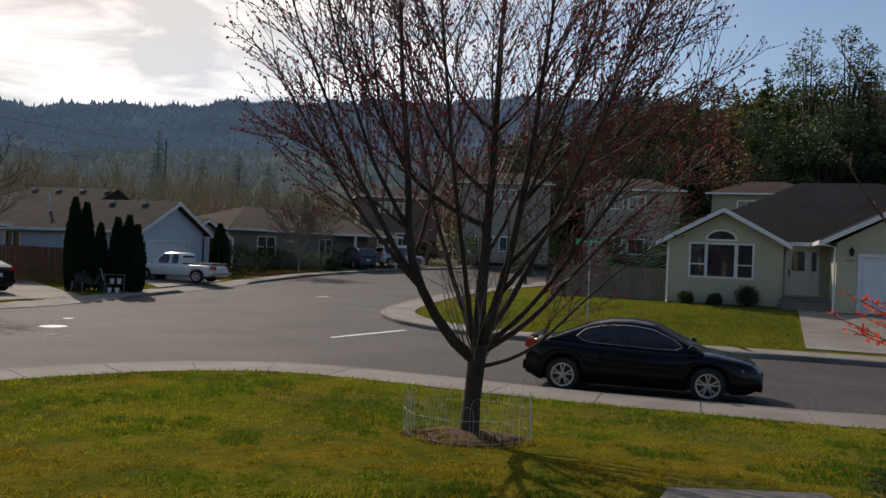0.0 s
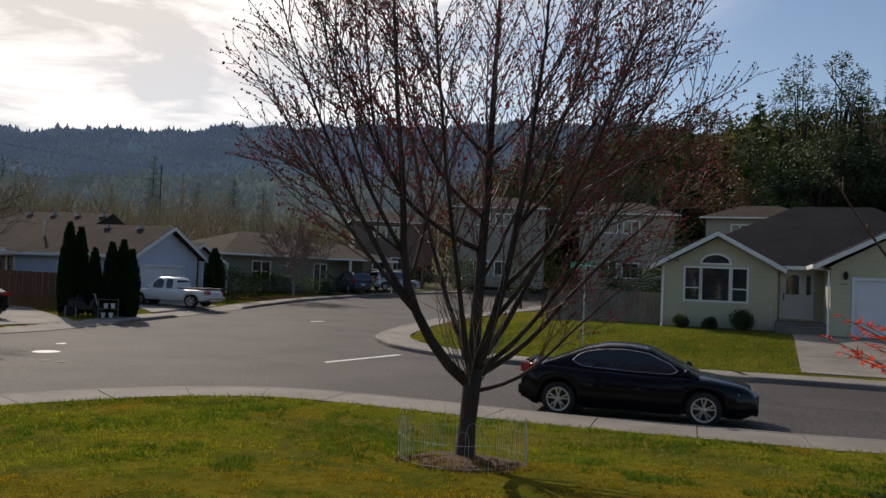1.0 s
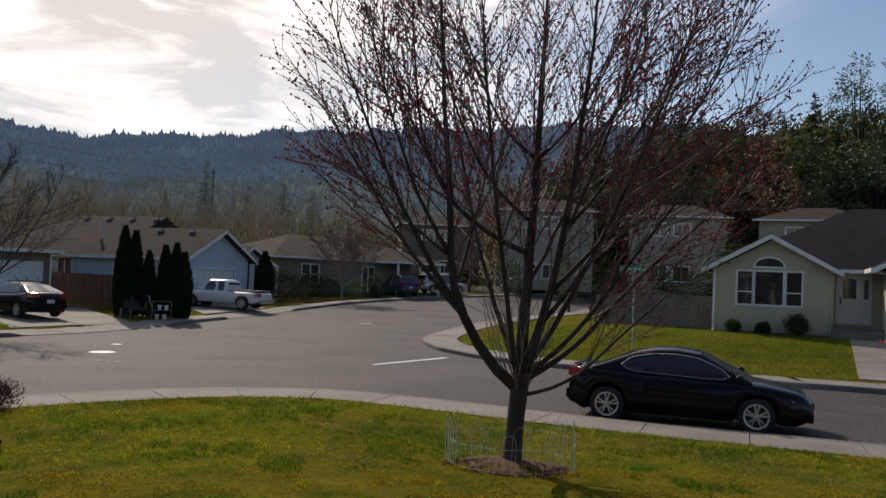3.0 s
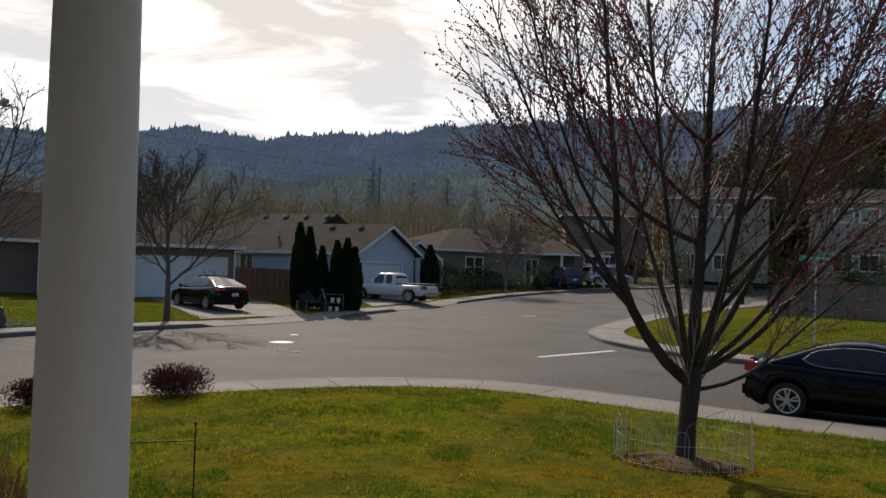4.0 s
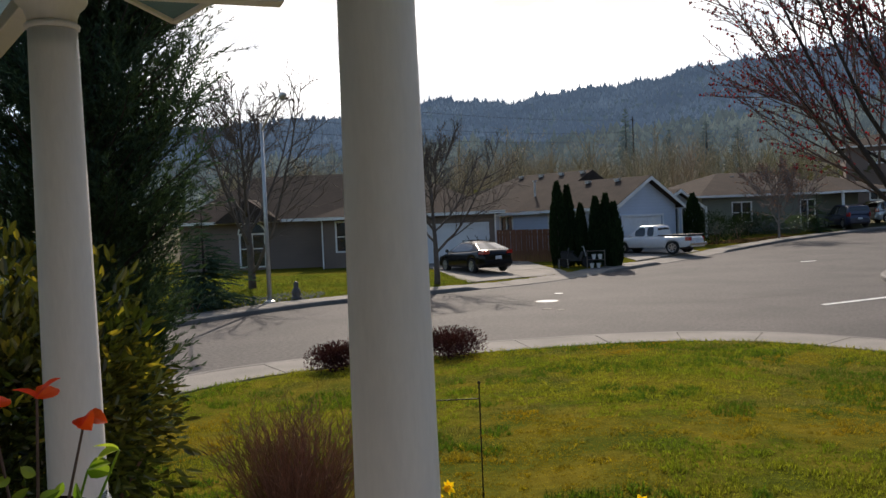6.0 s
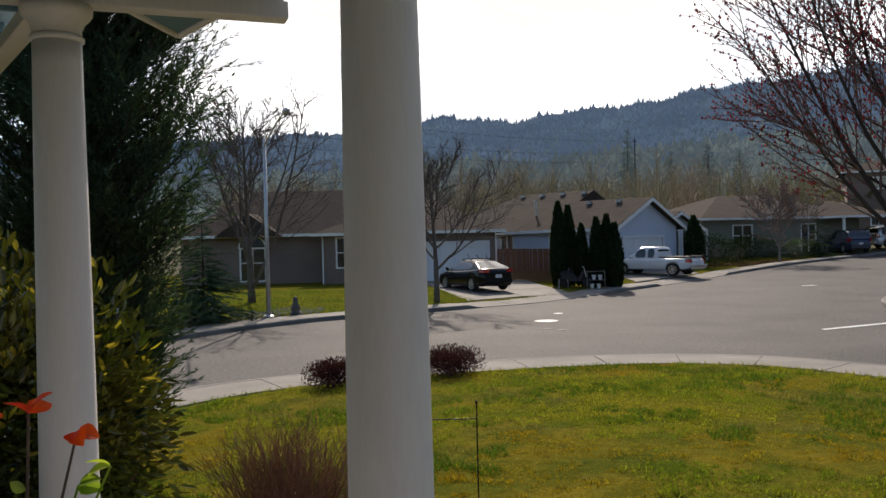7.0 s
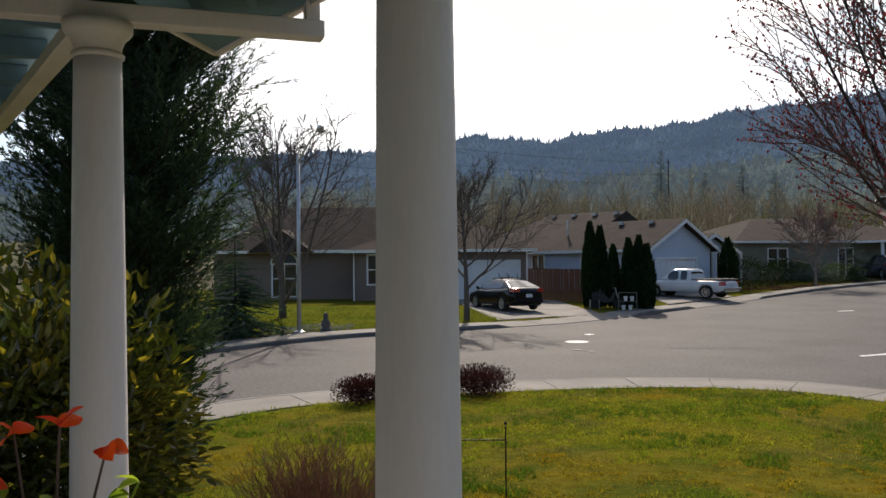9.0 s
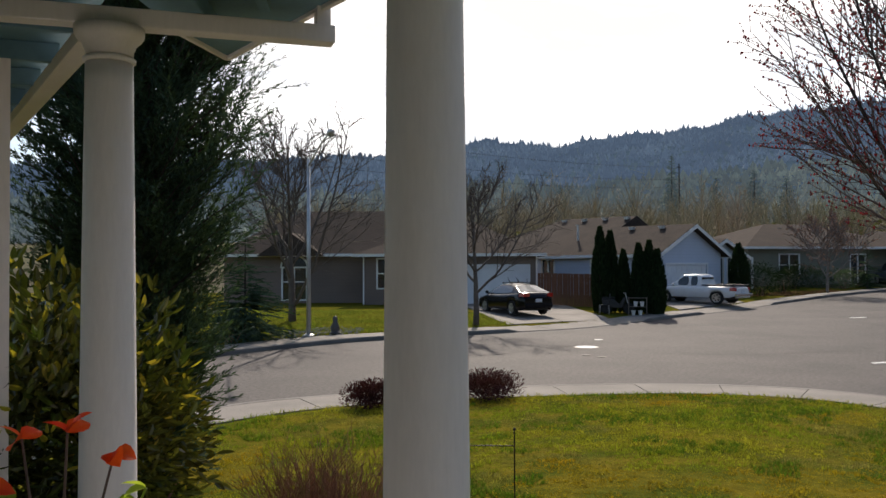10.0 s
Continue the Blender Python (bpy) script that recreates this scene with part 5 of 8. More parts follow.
    for _ in range(26):
        az = rng.uniform(0, 2 * math.pi)
        q = bend((0.07 + 0.12 * math.cos(az), 0.12 * math.sin(az), rng.uniform(1.0, 1.5)), (math.cos(az) * 0.5, math.sin(az) * 0.5, 1), rng.uniform(0.5, 1.6), rng, 0.05, 0.09, 6)
        suckers.tube(q, [0.008 * (1 - 0.7 * i / 6) for i in range(7)], 4, cap=False)
        for t2, p2, d2 in sprout(q, rng, 4, 0.3, 1.0, 40):
            suckers.tube(bend(p2, d2, rng.uniform(0.15, 0.4), rng, 0.05, 0.09, 3), [0.004, 0.0034, 0.003, 0.0022], 3, cap=False)
    tagged(part("sucker_growth", suckers, TWIG_PALE, tree, "thin suckers, sunlight put into their pale bark"), kind="stuff")
    tagged(part("shoot_growth", shoots, TWIG, tree, "reddish brown shoots"), kind="stuff")
    tagged(part("twig_growth", twigs, TWIG, tree, "fine reddish twigs"), kind="stuff")
    tagged(part("bud_growth", buds, BUD, tree, "swelling dark red buds"), kind="stuff")


def spreading_tree(x, y, h, r, label, bark, seed, fork=0.3, leaders=7, fine=1.0, tips=None, thick=0.016):
    """A leafless tree with a short stem, rising leaders and a rounded crown of twigs; tips: a material for its buds."""
    rng = random.Random(seed)
    t = thing("tree", pose(x, y, ground_at(x, y) - 0.05), label, "tree")
    r0 = h * thick
    stem = grown((0, 0, 0), rng.uniform(0, 360), (2, 4, 3, 5), h * 0.86, rng)
    n = len(stem)
    part("trunk", Geo().tube(stem, [r0 * max(0.10, 1 - 0.95 * (i / (n - 1)) ** 0.8) for i in range(n)], 9), bark, t, smooth=True)
    limbs, twigs, buds = Geo(), Geo(), Geo()
    for i in range(leaders):
        k = fork + (0.82 - fork) * i / leaders
        p = stem[min(int(k * n), n - 2)]
        ln = (h - p.z) * rng.uniform(0.72, 0.92)
        lean = math.degrees(math.atan2(r, h * 0.55)) * rng.uniform(0.75, 1.1)
        q = grown(p, i * 137.5 + rng.uniform(-25, 25), (lean * 1.5, lean, lean * 0.75, lean * 0.6), ln, rng, 0.05)
        part("limb", Geo().tube(q, [max(0.006, r0 * 0.5 * (1.05 - k) * (1 - 0.8 * j / (len(q) - 1))) for j in range(len(q))], 6), bark, t, smooth=True)
        for k2, p2, d2 in sprout(q, rng, 13, 0.12, 1.0, 0):
            l2 = ln * 0.46 * (1.25 - k2) * rng.uniform(0.6, 1.15)
            w = bend(p2, fan_out(p2, d2, rng, 40, 0.12, 0.05), l2, rng, 0.03, 0.06, 5)
            limbs.tube(w, [0.011 * fine, 0.010 * fine, 0.009 * fine, 0.008 * fine, 0.006 * fine, 0.004 * fine], 4, cap=False)
            for k3, p3, d3 in sprout(w, rng, 7, 0.15, 1.0, 0):
                v = bend(p3, fan_out(p3, d3, rng, 40, 0.08, 0.08), l2 * rng.uniform(0.25, 0.55), rng, 0.03, 0.09, 3)
                twigs.tube(v, [0.0062 * fine, 0.005 * fine, 0.004 * fine, 0.003 * fine], 3, cap=False)
                for k4, p4, d4 in sprout(v, rng, 2, 0.3, 1.0, 38):
                    twigs.tube([p4, p4 + d4 * l2 * 0.18], [0.004 * fine, 0.0026 * fine], 3, cap=False)
                if tips:
                    for _ in range(2):
                        buds.blob(v[3].lerp(v[1], rng.random()), rng.uniform(0.03, 0.06), rng, 0.9)
    tagged(part("branchwork", limbs, bark, t), kind="stuff")
    tagged(part("twig_growth", twigs, bark, t), kind="stuff")
    if tips:
        tagged(part("bud_growth", buds, tips, t, "soft pinkish buds"), kind="stuff")


def bare_tree(name, x, y, h, spread, label, bark, seed, fork=0.28, thick=0.018, fine=1.0, cat="tree", mul=1.0):
    """A leafless tree: stem, limbs, branches and twigs."""
    rng = random.Random(seed)
    t = thing(name, pose(x, y, ground_at(x, y) - 0.05), label, cat)
    stem = bend((0, 0, 0), (0.02, 0, 1), h * 0.9, rng, 0.25, 0.035, 8)
    r0 = h * thick
    part("trunk", Geo().tube(stem, [r0 * (1 - 0.9 * i / 8) for i in range(9)], 8), bark, t, smooth=True)
    limbs, twigs = Geo(), Geo()
    for k, p, d in sprout(stem, rng, int(14 * mul), fork, 0.95, 48):
        ln = h * spread * (1.15 - k) * rng.uniform(0.8, 1.15)
        q = bend(p, d, ln, rng, 0.13, 0.07, 6)
        limbs.tube(q, [max(0.006, r0 * 0.42 * (1.1 - k) * (1 - 0.8 * i / 6)) for i in range(7)], 5, cap=False)
        for k2, p2, d2 in sprout(q, rng, int(9 * mul), 0.2, 1.0, 42):
            l2 = ln * 0.45 * (1.2 - k2) * rng.uniform(0.6, 1.2)
            w = bend(p2, d2, l2, rng, 0.1, 0.10, 4)
            limbs.tube(w, [0.010 * fine, 0.009 * fine, 0.008 * fine, 0.007 * fine, 0.005 * fine], 3, cap=False)
            for k3, p3, d3 in sprout(w, rng, int(5 * mul), 0.2, 1.0, 40):
                v = bend(p3, d3, l2 * 0.5, rng, 0.08, 0.12, 3)
                twigs.tube(v, [0.0065 * fine, 0.0055 * fine, 0.0045 * fine, 0.003 * fine], 3, cap=False)
    tagged(part("branchwork", limbs, bark, t), kind="stuff")
    tagged(part("twig_growth", twigs, bark, t), kind="stuff")
    return t


def conifer(x, y, h, r, label, mat, seed, name="conifer", whorls=16, per=9, rag=0.35, base=0.08, z=None, spray=0.16):
    """Trunk and whorls of drooping boughs, each a row of needle sprays."""
    rng = random.Random(seed)
    t = thing(name, pose(x, y, (ground_at(x, y) if z is None else z) - 0.1), label, "tree")
    part("trunk", Geo().tube([(0, 0, 0), (0, 0, h * 0.5), (0, 0, h * 0.98)], [h * 0.016, h * 0.011, 0.01], 7), BARK, t)
    g = Geo()
    for i in range(whorls):
        f = i / (whorls - 1)
        zz = h * (base + (0.97 - base) * f)
        rr = r * (1 - f) ** 0.85 + 0.03 * h * (1 - f) + 0.05
        for k in range(max(4, int(per * (1 - 0.45 * f)))):
            a = rng.uniform(0, 2 * math.pi)
            lift = rng.uniform(-0.8, 0.8) * h / whorls
            ln = (rr - lift * r / h) * rng.uniform(1 - rag, 1.12)
            d = Vector((math.cos(a), math.sin(a), rng.uniform(-0.32, 0.10) + 0.35 * f))
            side = Vector((-math.sin(a), math.cos(a), 0))
            m = max(3, int(ln / (spray * h * 0.16)))
            for j in range(m):
                u = (j + 0.6) / m
                p = Vector((0, 0, zz + lift)) + d * ln * u + Vector((0, 0, -0.16 * ln * u * u))
                w = spray * h * (0.30 + 0.35 * (1 - u)) * (1 - 0.72 * f)
                for s in (-1, 1):
                    g.leaf(p, (side * s + d * 0.9 + Vector((0, 0, rng.uniform(-0.35, 0.1)))), Vector((0, 0, 1)).cross(side * s) + Vector((0, 0, 0.5)), w * rng.uniform(0.7, 1.2), w * 0.40, 0.3)
            g.leaf(Vector((0, 0, zz + lift)) + d * ln * 0.85 + Vector((0, 0, -0.12 * ln)), d, side, spray * h * 0.35 * (1 - 0.6 * f), spray * h * 0.14 * (1 - 0.6 * f), 0.3)
    tagged(part("crown", g, mat, t, "dark drooping boughs"), kind="stuff")
    return t


def shrub(name, x, y, rx, rz, n, length, width, mat, label, seed, lobes=5, stem=TWIG_BROWN, up=0.3, second=None, share=0.0, flat_top=0.0, z=None, inner=0.55, ry=None):
    """A leafy bush: stems, and leaves over several uneven lobes."""
    rng = random.Random(seed)
    t = thing(name, pose(x, y, (ground_at(x, y) if z is None else z) - 0.02), label, "shrub")
    ry = ry or rx
    st = Geo()
    cs = []
    for i in range(lobes):
        a = 2 * math.pi * i / lobes + rng.uniform(-0.4, 0.4)
        k = rng.uniform(0.25, 0.55) if i else 0.0
        c = Vector((math.cos(a) * rx * k, math.sin(a) * ry * k, rz * rng.uniform(0.42, 0.66)))
        cs.append((c, rng.uniform(0.5, 0.68)))
        st.tube(bend((c.x * 0.25, c.y * 0.25, 0), c, c.length * 1.1, rng, 0.03, 0.08, 5), [0.02 * rz ** 0.5, 0.016 * rz ** 0.5, 0.013 * rz ** 0.5, 0.01 * rz ** 0.5, 0.008 * rz ** 0.5, 0.005 * rz ** 0.5], 5, cap=False)
    part("stems", st, stem, t)
    g, g2 = Geo(), Geo()
    for _ in range(n):
        c, k = rng.choice(cs)
        v = Vector((rng.gauss(0, 1), rng.gauss(0, 1), rng.gauss(0, 1))).normalized()
        rad = rng.uniform(inner, 1.05)
        p = c + Vector((v.x * rx * k, v.y * ry * k, v.z * rz * 0.52)) * rad
        if p.z < 0.02:
            p.z = rng.uniform(0.02, 0.12)
        d = (v + Vector((rng.gauss(0, 0.5), rng.gauss(0, 0.5), up + rng.gauss(0, 0.4)))).normalized()
        # second colour gathers on the lobes' tops: young leaves, with sunlight painted in
        tgt = g2 if second and rng.random() < share * (1.6 if v.z > 0.35 else 0.35) else g
        draw = tgt.broad if length > 0.08 and rx < 1 else tgt.leaf
        draw(p, d, d.orthogonal() + Vector((rng.gauss(0, 0.3), rng.gauss(0, 0.3), 0)), length * rng.uniform(0.7, 1.25), width * rng.uniform(0.75, 1.2), 0.22)
    tagged(part("leaves", g, mat, t), kind="stuff")
    if g2.v:
        tagged(part("young_leaves", g2, second, t, "yellow-green young leaves with sunlight in their colour"), kind="stuff")
    return t


def twig_bush(x, y, r, h, n, mat, label, seed, thick=0.004):
    """A leafless bush of many upright twigs."""
    rng = random.Random(seed)
    t = thing("twiggy_bush", pose(x, y, ground_at(x, y) - 0.02), label, "shrub")
    g, g2 = Geo(), Geo()
    for _ in range(n):
        a, k = rng.uniform(0, 2 * math.pi), math.sqrt(rng.random())
        d = Vector((math.cos(a) * k * r / h * 1.1, math.sin(a) * k * r / h * 1.1, 1))
        q = bend((math.cos(a) * k * r * 0.3, math.sin(a) * k * r * 0.3, 0), d, h * rng.uniform(0.7, 1.08) * math.hypot(1, k * r / h * 0.6), rng, 0.02, 0.09, 5)
        g.tube(q, [thick, thick * 0.9, thick * 0.8, thick * 0.65, thick * 0.5, thick * 0.35], 3, cap=False)
        for t2, p2, d2 in sprout(q, rng, 5, 0.3, 1.0, 35):
            w = bend(p2, d2, h * rng.uniform(0.10, 0.25), rng, 0.05, 0.12, 3)
            g2.tube(w, [thick * 0.55, thick * 0.5, thick * 0.4, thick * 0.3], 3, cap=False)
    tagged(part("stem_growth", g, mat, t), kind="stuff")
    tagged(part("twig_growth", g2, mat, t), kind="stuff")
    return t


maple()
PINK_BUD = leafy("pale_pink_buds", (0.34, 0.20, 0.16), (0.26, 0.15, 0.12), 0.3, rough=0.6, island=0.4)
STREET_BARK = material("street_tree_bark", (0.13, 0.105, 0.085), (0.09, 0.072, 0.06), big=3, fine=30, rough=0.85, bump=0.4)
spreading_tree(-17.95, 28.8, 7.2, 3.0, "bare young street tree on a lawn beside a driveway", STREET_BARK, 11, fork=0.25, leaders=13, fine=2.0, thick=0.019)
spreading_tree(-24.6, 25.2, 9.6, 3.4, "bare spreading tree behind a street lamp", STREET_BARK, 12, fork=0.12, leaders=13, fine=2.2, thick=0.018)
spreading_tree(-10.6, 62.4, 6.4, 3.1, "pale-barked small bare tree before an olive house", TWIG_PALE, 13, fork=0.2, leaders=12, fine=2.6, tips=PINK_BUD)


def cedar():
    """The big cedar by the porch: dense upswept plumes of scale-leaf sprays."""
    rng = random.Random(21)
    x, y, h = -8.15, 5.85, 9.6
    t = thing("cedar_tree", pose(x, y, ground_at(x, y) - 0.05), "tall dark green cedar with feathery upswept sprays", "tree")
    part("trunk", Geo().tube([(0, 0, 0), (0.1, 0, 4), (0, 0.1, h * 0.95)], [0.19, 0.12, 0.02], 8), BARK, t)
    boughs, g = Geo(), Geo()
    for i in range(560):
        z = 0.15 + 6.3 * rng.random() if i < 470 else 6.3 + 2.6 * rng.random()
        a = rng.uniform(0, 2 * math.pi)
        full = 0.60 + 0.265 * z if z < 5 else 1.9 * (1 - (z - 5) / 4.9) ** 0.7
        r = full * rng.uniform(0.62, 1.02)
        d = Vector((math.cos(a), math.sin(a), 0.40 + 0.09 * z))
        q = bend((0, 0, z - 0.3 * r), d, r * 1.15, rng, 0.04, 0.06, 6)
        boughs.tube(q, [0.022, 0.018, 0.014, 0.011, 0.008, 0.006, 0.004], 4, cap=False)
        for t2, p2, d2 in sprout(q, rng, int(9 * r) + 6, 0.25, 1.0, 34):
            ln = rng.uniform(0.26, 0.55) * (1.25 if t2 > 0.8 else 1.0)
            w = bend(p2, d2 + Vector((0, 0, 0.15)), ln, rng, 0.02, 0.07, 5)
            for j in range(1, 6):
                dd = (w[j] - w[j - 1]).normalized()
                for s in (-1, 1, 1, -1, 1, -1, 1):
                    sd = dd.cross(Vector((rng.gauss(0, 0.5), rng.gauss(0, 0.5), 1))).normalized() * s
                    e = (dd * 1.2 + sd * 0.62 + Vector((0, 0, rng.uniform(-0.15, 0.15)))).normalized() * (0.082 * rng.uniform(0.6, 1.25))
                    p = w[j - 1].lerp(w[j], rng.random())
                    o = (dd.cross(sd) * 0.5 + sd).normalized() * 0.0085
                    g.add([p, p + e * 0.5 + o, p + e, p + e * 0.5 - o], [(0, 1, 2, 3)])
    tagged(part("bough_growth", boughs, BARK, t), kind="stuff")
    tagged(part("sprays", g, CEDAR, t, "dark green scaly sprays"), kind="stuff")


def arborvitae(x, y, h, r, seed, label):
    """A narrow clipped column of dense upright sprays."""
    rng = random.Random(seed)
    t = thing("arborvitae", pose(x, y, ground_at(x, y) - 0.03), label, "tree", "columnar evergreens")
    part("trunk", Geo().tube([(0, 0, 0), (0, 0, h * 0.9)], [0.06, 0.02], 6), BARK, t)
    g = Geo()
    for _ in range(int(1500 * h / 3.5)):
        f = rng.random()
        a = rng.uniform(0, 2 * math.pi)
        rr = r * min(1, 0.75 + f) * (1 - max(0, f - 0.45) ** 1.5 * 2.3) * rng.uniform(0.75, 1.08) * (1 + 0.12 * math.sin(3 * a + seed))
        p = Vector((math.cos(a) * rr, math.sin(a) * rr, f * h * 0.95))
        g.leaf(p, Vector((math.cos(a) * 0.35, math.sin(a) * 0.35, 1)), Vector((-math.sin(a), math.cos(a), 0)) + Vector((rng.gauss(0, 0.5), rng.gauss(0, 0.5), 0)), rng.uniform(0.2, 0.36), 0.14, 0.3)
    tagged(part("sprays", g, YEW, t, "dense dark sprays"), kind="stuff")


cedar()
for x, y, h, r, text in ((-17.05, 39.0, 4.3, 0.40, "tall narrow dark arborvitae, the tallest of a group"), (-16.72, 39.5, 4.1, 0.38, "tall narrow dark arborvitae in a group"), (-16.02, 39.5, 3.1, 0.30, "shorter dark arborvitae between taller ones"), (-15.25, 39.5, 3.45, 0.34, "dense dark arborvitae beside the drive"), (-14.85, 39.9, 3.6, 0.36, "dense dark arborvitae beside the drive"), (-14.45, 39.9, 3.3, 0.36, "rounded dark arborvitae at the end of a group")):
    arborvitae(x, y, h, r, int(x * -10), text)
shrub("rhododendron", -4.2, 2.62, 0.86, 1.90, 12000, 0.088, 0.030, RHODO, "large glossy-leaved rhododendron beside the porch column", 31, lobes=7, second=RHODO_NEW_SUNLIT, share=0.06, inner=0.5, up=-0.12)
shrub("barberry_bush", -7.95, 13.25, 0.76, 0.50, 5600, 0.055, 0.016, BARBERRY, "low dark red barberry bush at the lawn's edge", 32, lobes=5, up=0.6, inner=0.3)
shrub("barberry_bush", -9.15, 11.4, 0.66, 0.46, 5000, 0.055, 0.016, BARBERRY, "low dark barberry bush beside the pavement", 33, lobes=5, up=0.6, inner=0.3)
twig_bush(-3.64, 4.02, 0.40, 0.90, 420, TWIG_BROWN, "leafless reddish-brown twiggy bush in the flower bed", 34, 0.0034)
shrub("boxwood", 4.1, 7.3, 0.34, 0.46, 1900, 0.03, 0.018, BROADLEAF, "small dark boxwood beside the garden path", 35, inner=0.5)
def at_house(u, v):
    a = radians(-19.9)
    return 9.6 + u * math.cos(a) - v * math.sin(a), 35.8 + u * math.sin(a) + v * math.cos(a)
for u, r, h, text in ((0.85, 0.27, 0.52, "small round clipped shrub under a window"), (2.05, 0.25, 0.48, "small round clipped shrub under a window"), (3.3, 0.52, 0.78, "large round clipped shrub beside the entry")):
    shrub("clipped_shrub", *at_house(u, -0.75), r * 1.35, h, 3200, 0.07, 0.045, BROADLEAF, text, int(u * 9), lobes=4, inner=0.3)
shrub("shrub", -13.0, 60.6, 1.4, 1.6, 1300, 0.12, 0.06, YEW, "rounded dark evergreen shrub before an olive house", 41)
shrub("shrub", -10.1, 66.3, 1.3, 1.4, 1200, 0.12, 0.06, BROADLEAF, "spreading green shrub beside the pavement", 42)
shrub("shrub", -13.6, 56.8, 1.5, 2.0, 1300, 0.14, 0.07, YEW, "dark evergreen shrub beside a board fence", 44)
arborvitae(-15.2, 57.4, 3.4, 0.6, 45, "dark columnar evergreen at a house corner")
shrub("shrub", -13.2, 64.6, 1.4, 1.8, 1300, 0.14, 0.07, YEW, "dark evergreen shrub under a window", 46)
shrub("shrub", -12.0, 66.6, 1.2, 1.5, 1100, 0.14, 0.07, BROADLEAF, "dark green shrub before an olive house", 47)
conifer(-8.9, 68.2, 3.6, 1.4, "small young fir beside the pavement", FIR, 43, whorls=12, per=10)
for i, (x, y, r, h) in enumerate(((3.0, 86.5, 2.2, 2.6), (7.5, 89.0, 2.4, 3.0), (12.5, 90.5, 2.2, 2.4), (-1.5, 83.0, 1.6, 2.0), (18, 92, 2.6, 3.2), (7.4, 73.5, 2.4, 3.6), (11.5, 74.5, 2.0, 3.0), (17.8, 74.0, 2.4, 3.4), (3.0, 80.5, 2.0, 3.0))):
    shrub("shrub", x, y, r, h, 900, 0.26, 0.13, BROADLEAF if i % 3 else YEW, "dark evergreen shrub along the bend of the street", 50 + i, inner=0.5)
conifer(-21.3, 19.6, 3.6, 2.1, "young olive-green drooping conifer by a street lamp", CEDAR, 61, whorls=16, per=13, rag=0.5, spray=0.2)
shrub("shrub", -20.8, 18.6, 1.2, 0.9, 700, 0.16, 0.05, CEDAR, "low spreading juniper beside the pavement", 62)
conifer(16.2, 57.0, 6.6, 3.4, "dark bushy conifer between two houses", FIR, 63, whorls=18, per=13, rag=0.5)
conifer(12.2, 58.5, 4.6, 2.8, "dark bushy conifer behind a cream house", FIR, 64, whorls=16, per=12, rag=0.5)
bare_tree("tree", 6.3, 63.0, 6.5, 0.42, "bare reddish tree at the bend of the street", TWIG, 65, fine=2.0)
bare_tree("tree", -1.5, 58.0 + 22, 8.0, 0.42, "bare reddish tree beyond the street's bend", TWIG, 66, fine=2.4)


# ---- the wooded bank behind the houses ----
def crown_tree(x, y, h, r, mat, label, seed, n=3000, leaf=0.5, clumps=30, lift=0.30):
    """A broad tree: trunk, limbs, and leaves in uneven clumps with gaps between."""
    rng = random.Random(seed)
    t = thing("tree", pose(x, y, ground_at(x, y) - 0.1), label, "tree")
    part("trunk", Geo().tube(bend((0, 0, 0), (0.05, 0, 1), h * 0.7, rng, 0.2, 0.08, 6), [h * 0.02, h * 0.018, h * 0.015, h * 0.012, h * 0.01, h * 0.008, h * 0.005], 7), BARK, t)
    limbs, g = Geo(), Geo()
    for _ in range(clumps):
        a, k = rng.uniform(0, 2 * math.pi), math.sqrt(rng.random())
        c = Vector((math.cos(a) * k * r, math.sin(a) * k * r, h * (lift + (0.97 - lift) * rng.random() ** 0.7 * (1 - 0.4 * k * k))))
        s = r * rng.uniform(0.18, 0.34)
        limbs.tube([(0, 0, h * 0.3), c * 0.5 + Vector((0, 0, h * 0.12)), c], [h * 0.008, h * 0.006, 0.02], 4, cap=False)
        for _ in range(n // clumps):
            v = Vector((rng.gauss(0, 1), rng.gauss(0, 1), rng.gauss(0, 0.75)))
            v = v.normalized() * s * rng.uniform(0.5, 1.05)
            d = v.normalized() + Vector((rng.gauss(0, 0.6), rng.gauss(0, 0.6), rng.gauss(0, 0.5)))
            g.leaf(c + v, d, d.orthogonal(), leaf * rng.uniform(0.6, 1.2), leaf * 0.5, 0.25)
    tagged(part("limb_growth", limbs, BARK, t), kind="stuff")
    tagged(part("leaves", g, mat, t), kind="stuff")


def polar(az, d):
    return d * math.sin(radians(az)), d * math.cos(radians(az))


def stand_fir(kinds, x, y, z, h, r, i):
    """A fir of that height and spread: the first of each kind is moved into place, the others are copies."""
    k = i % len(kinds)
    m = pose(x, y, z - 0.1, 0, 0, 77 * i) @ Matrix.Diagonal((r / 2, r / 2, h / 10, 1))
    if kinds[k][1]:
        kinds[k][0].matrix_basis = m
        kinds[k][1] = False
        return
    ob = kinds[k][0]
    held = ob.matrix_basis.copy()
    ob.matrix_basis = Matrix()
    copy_thing(ob, m)
    ob.matrix_basis = held


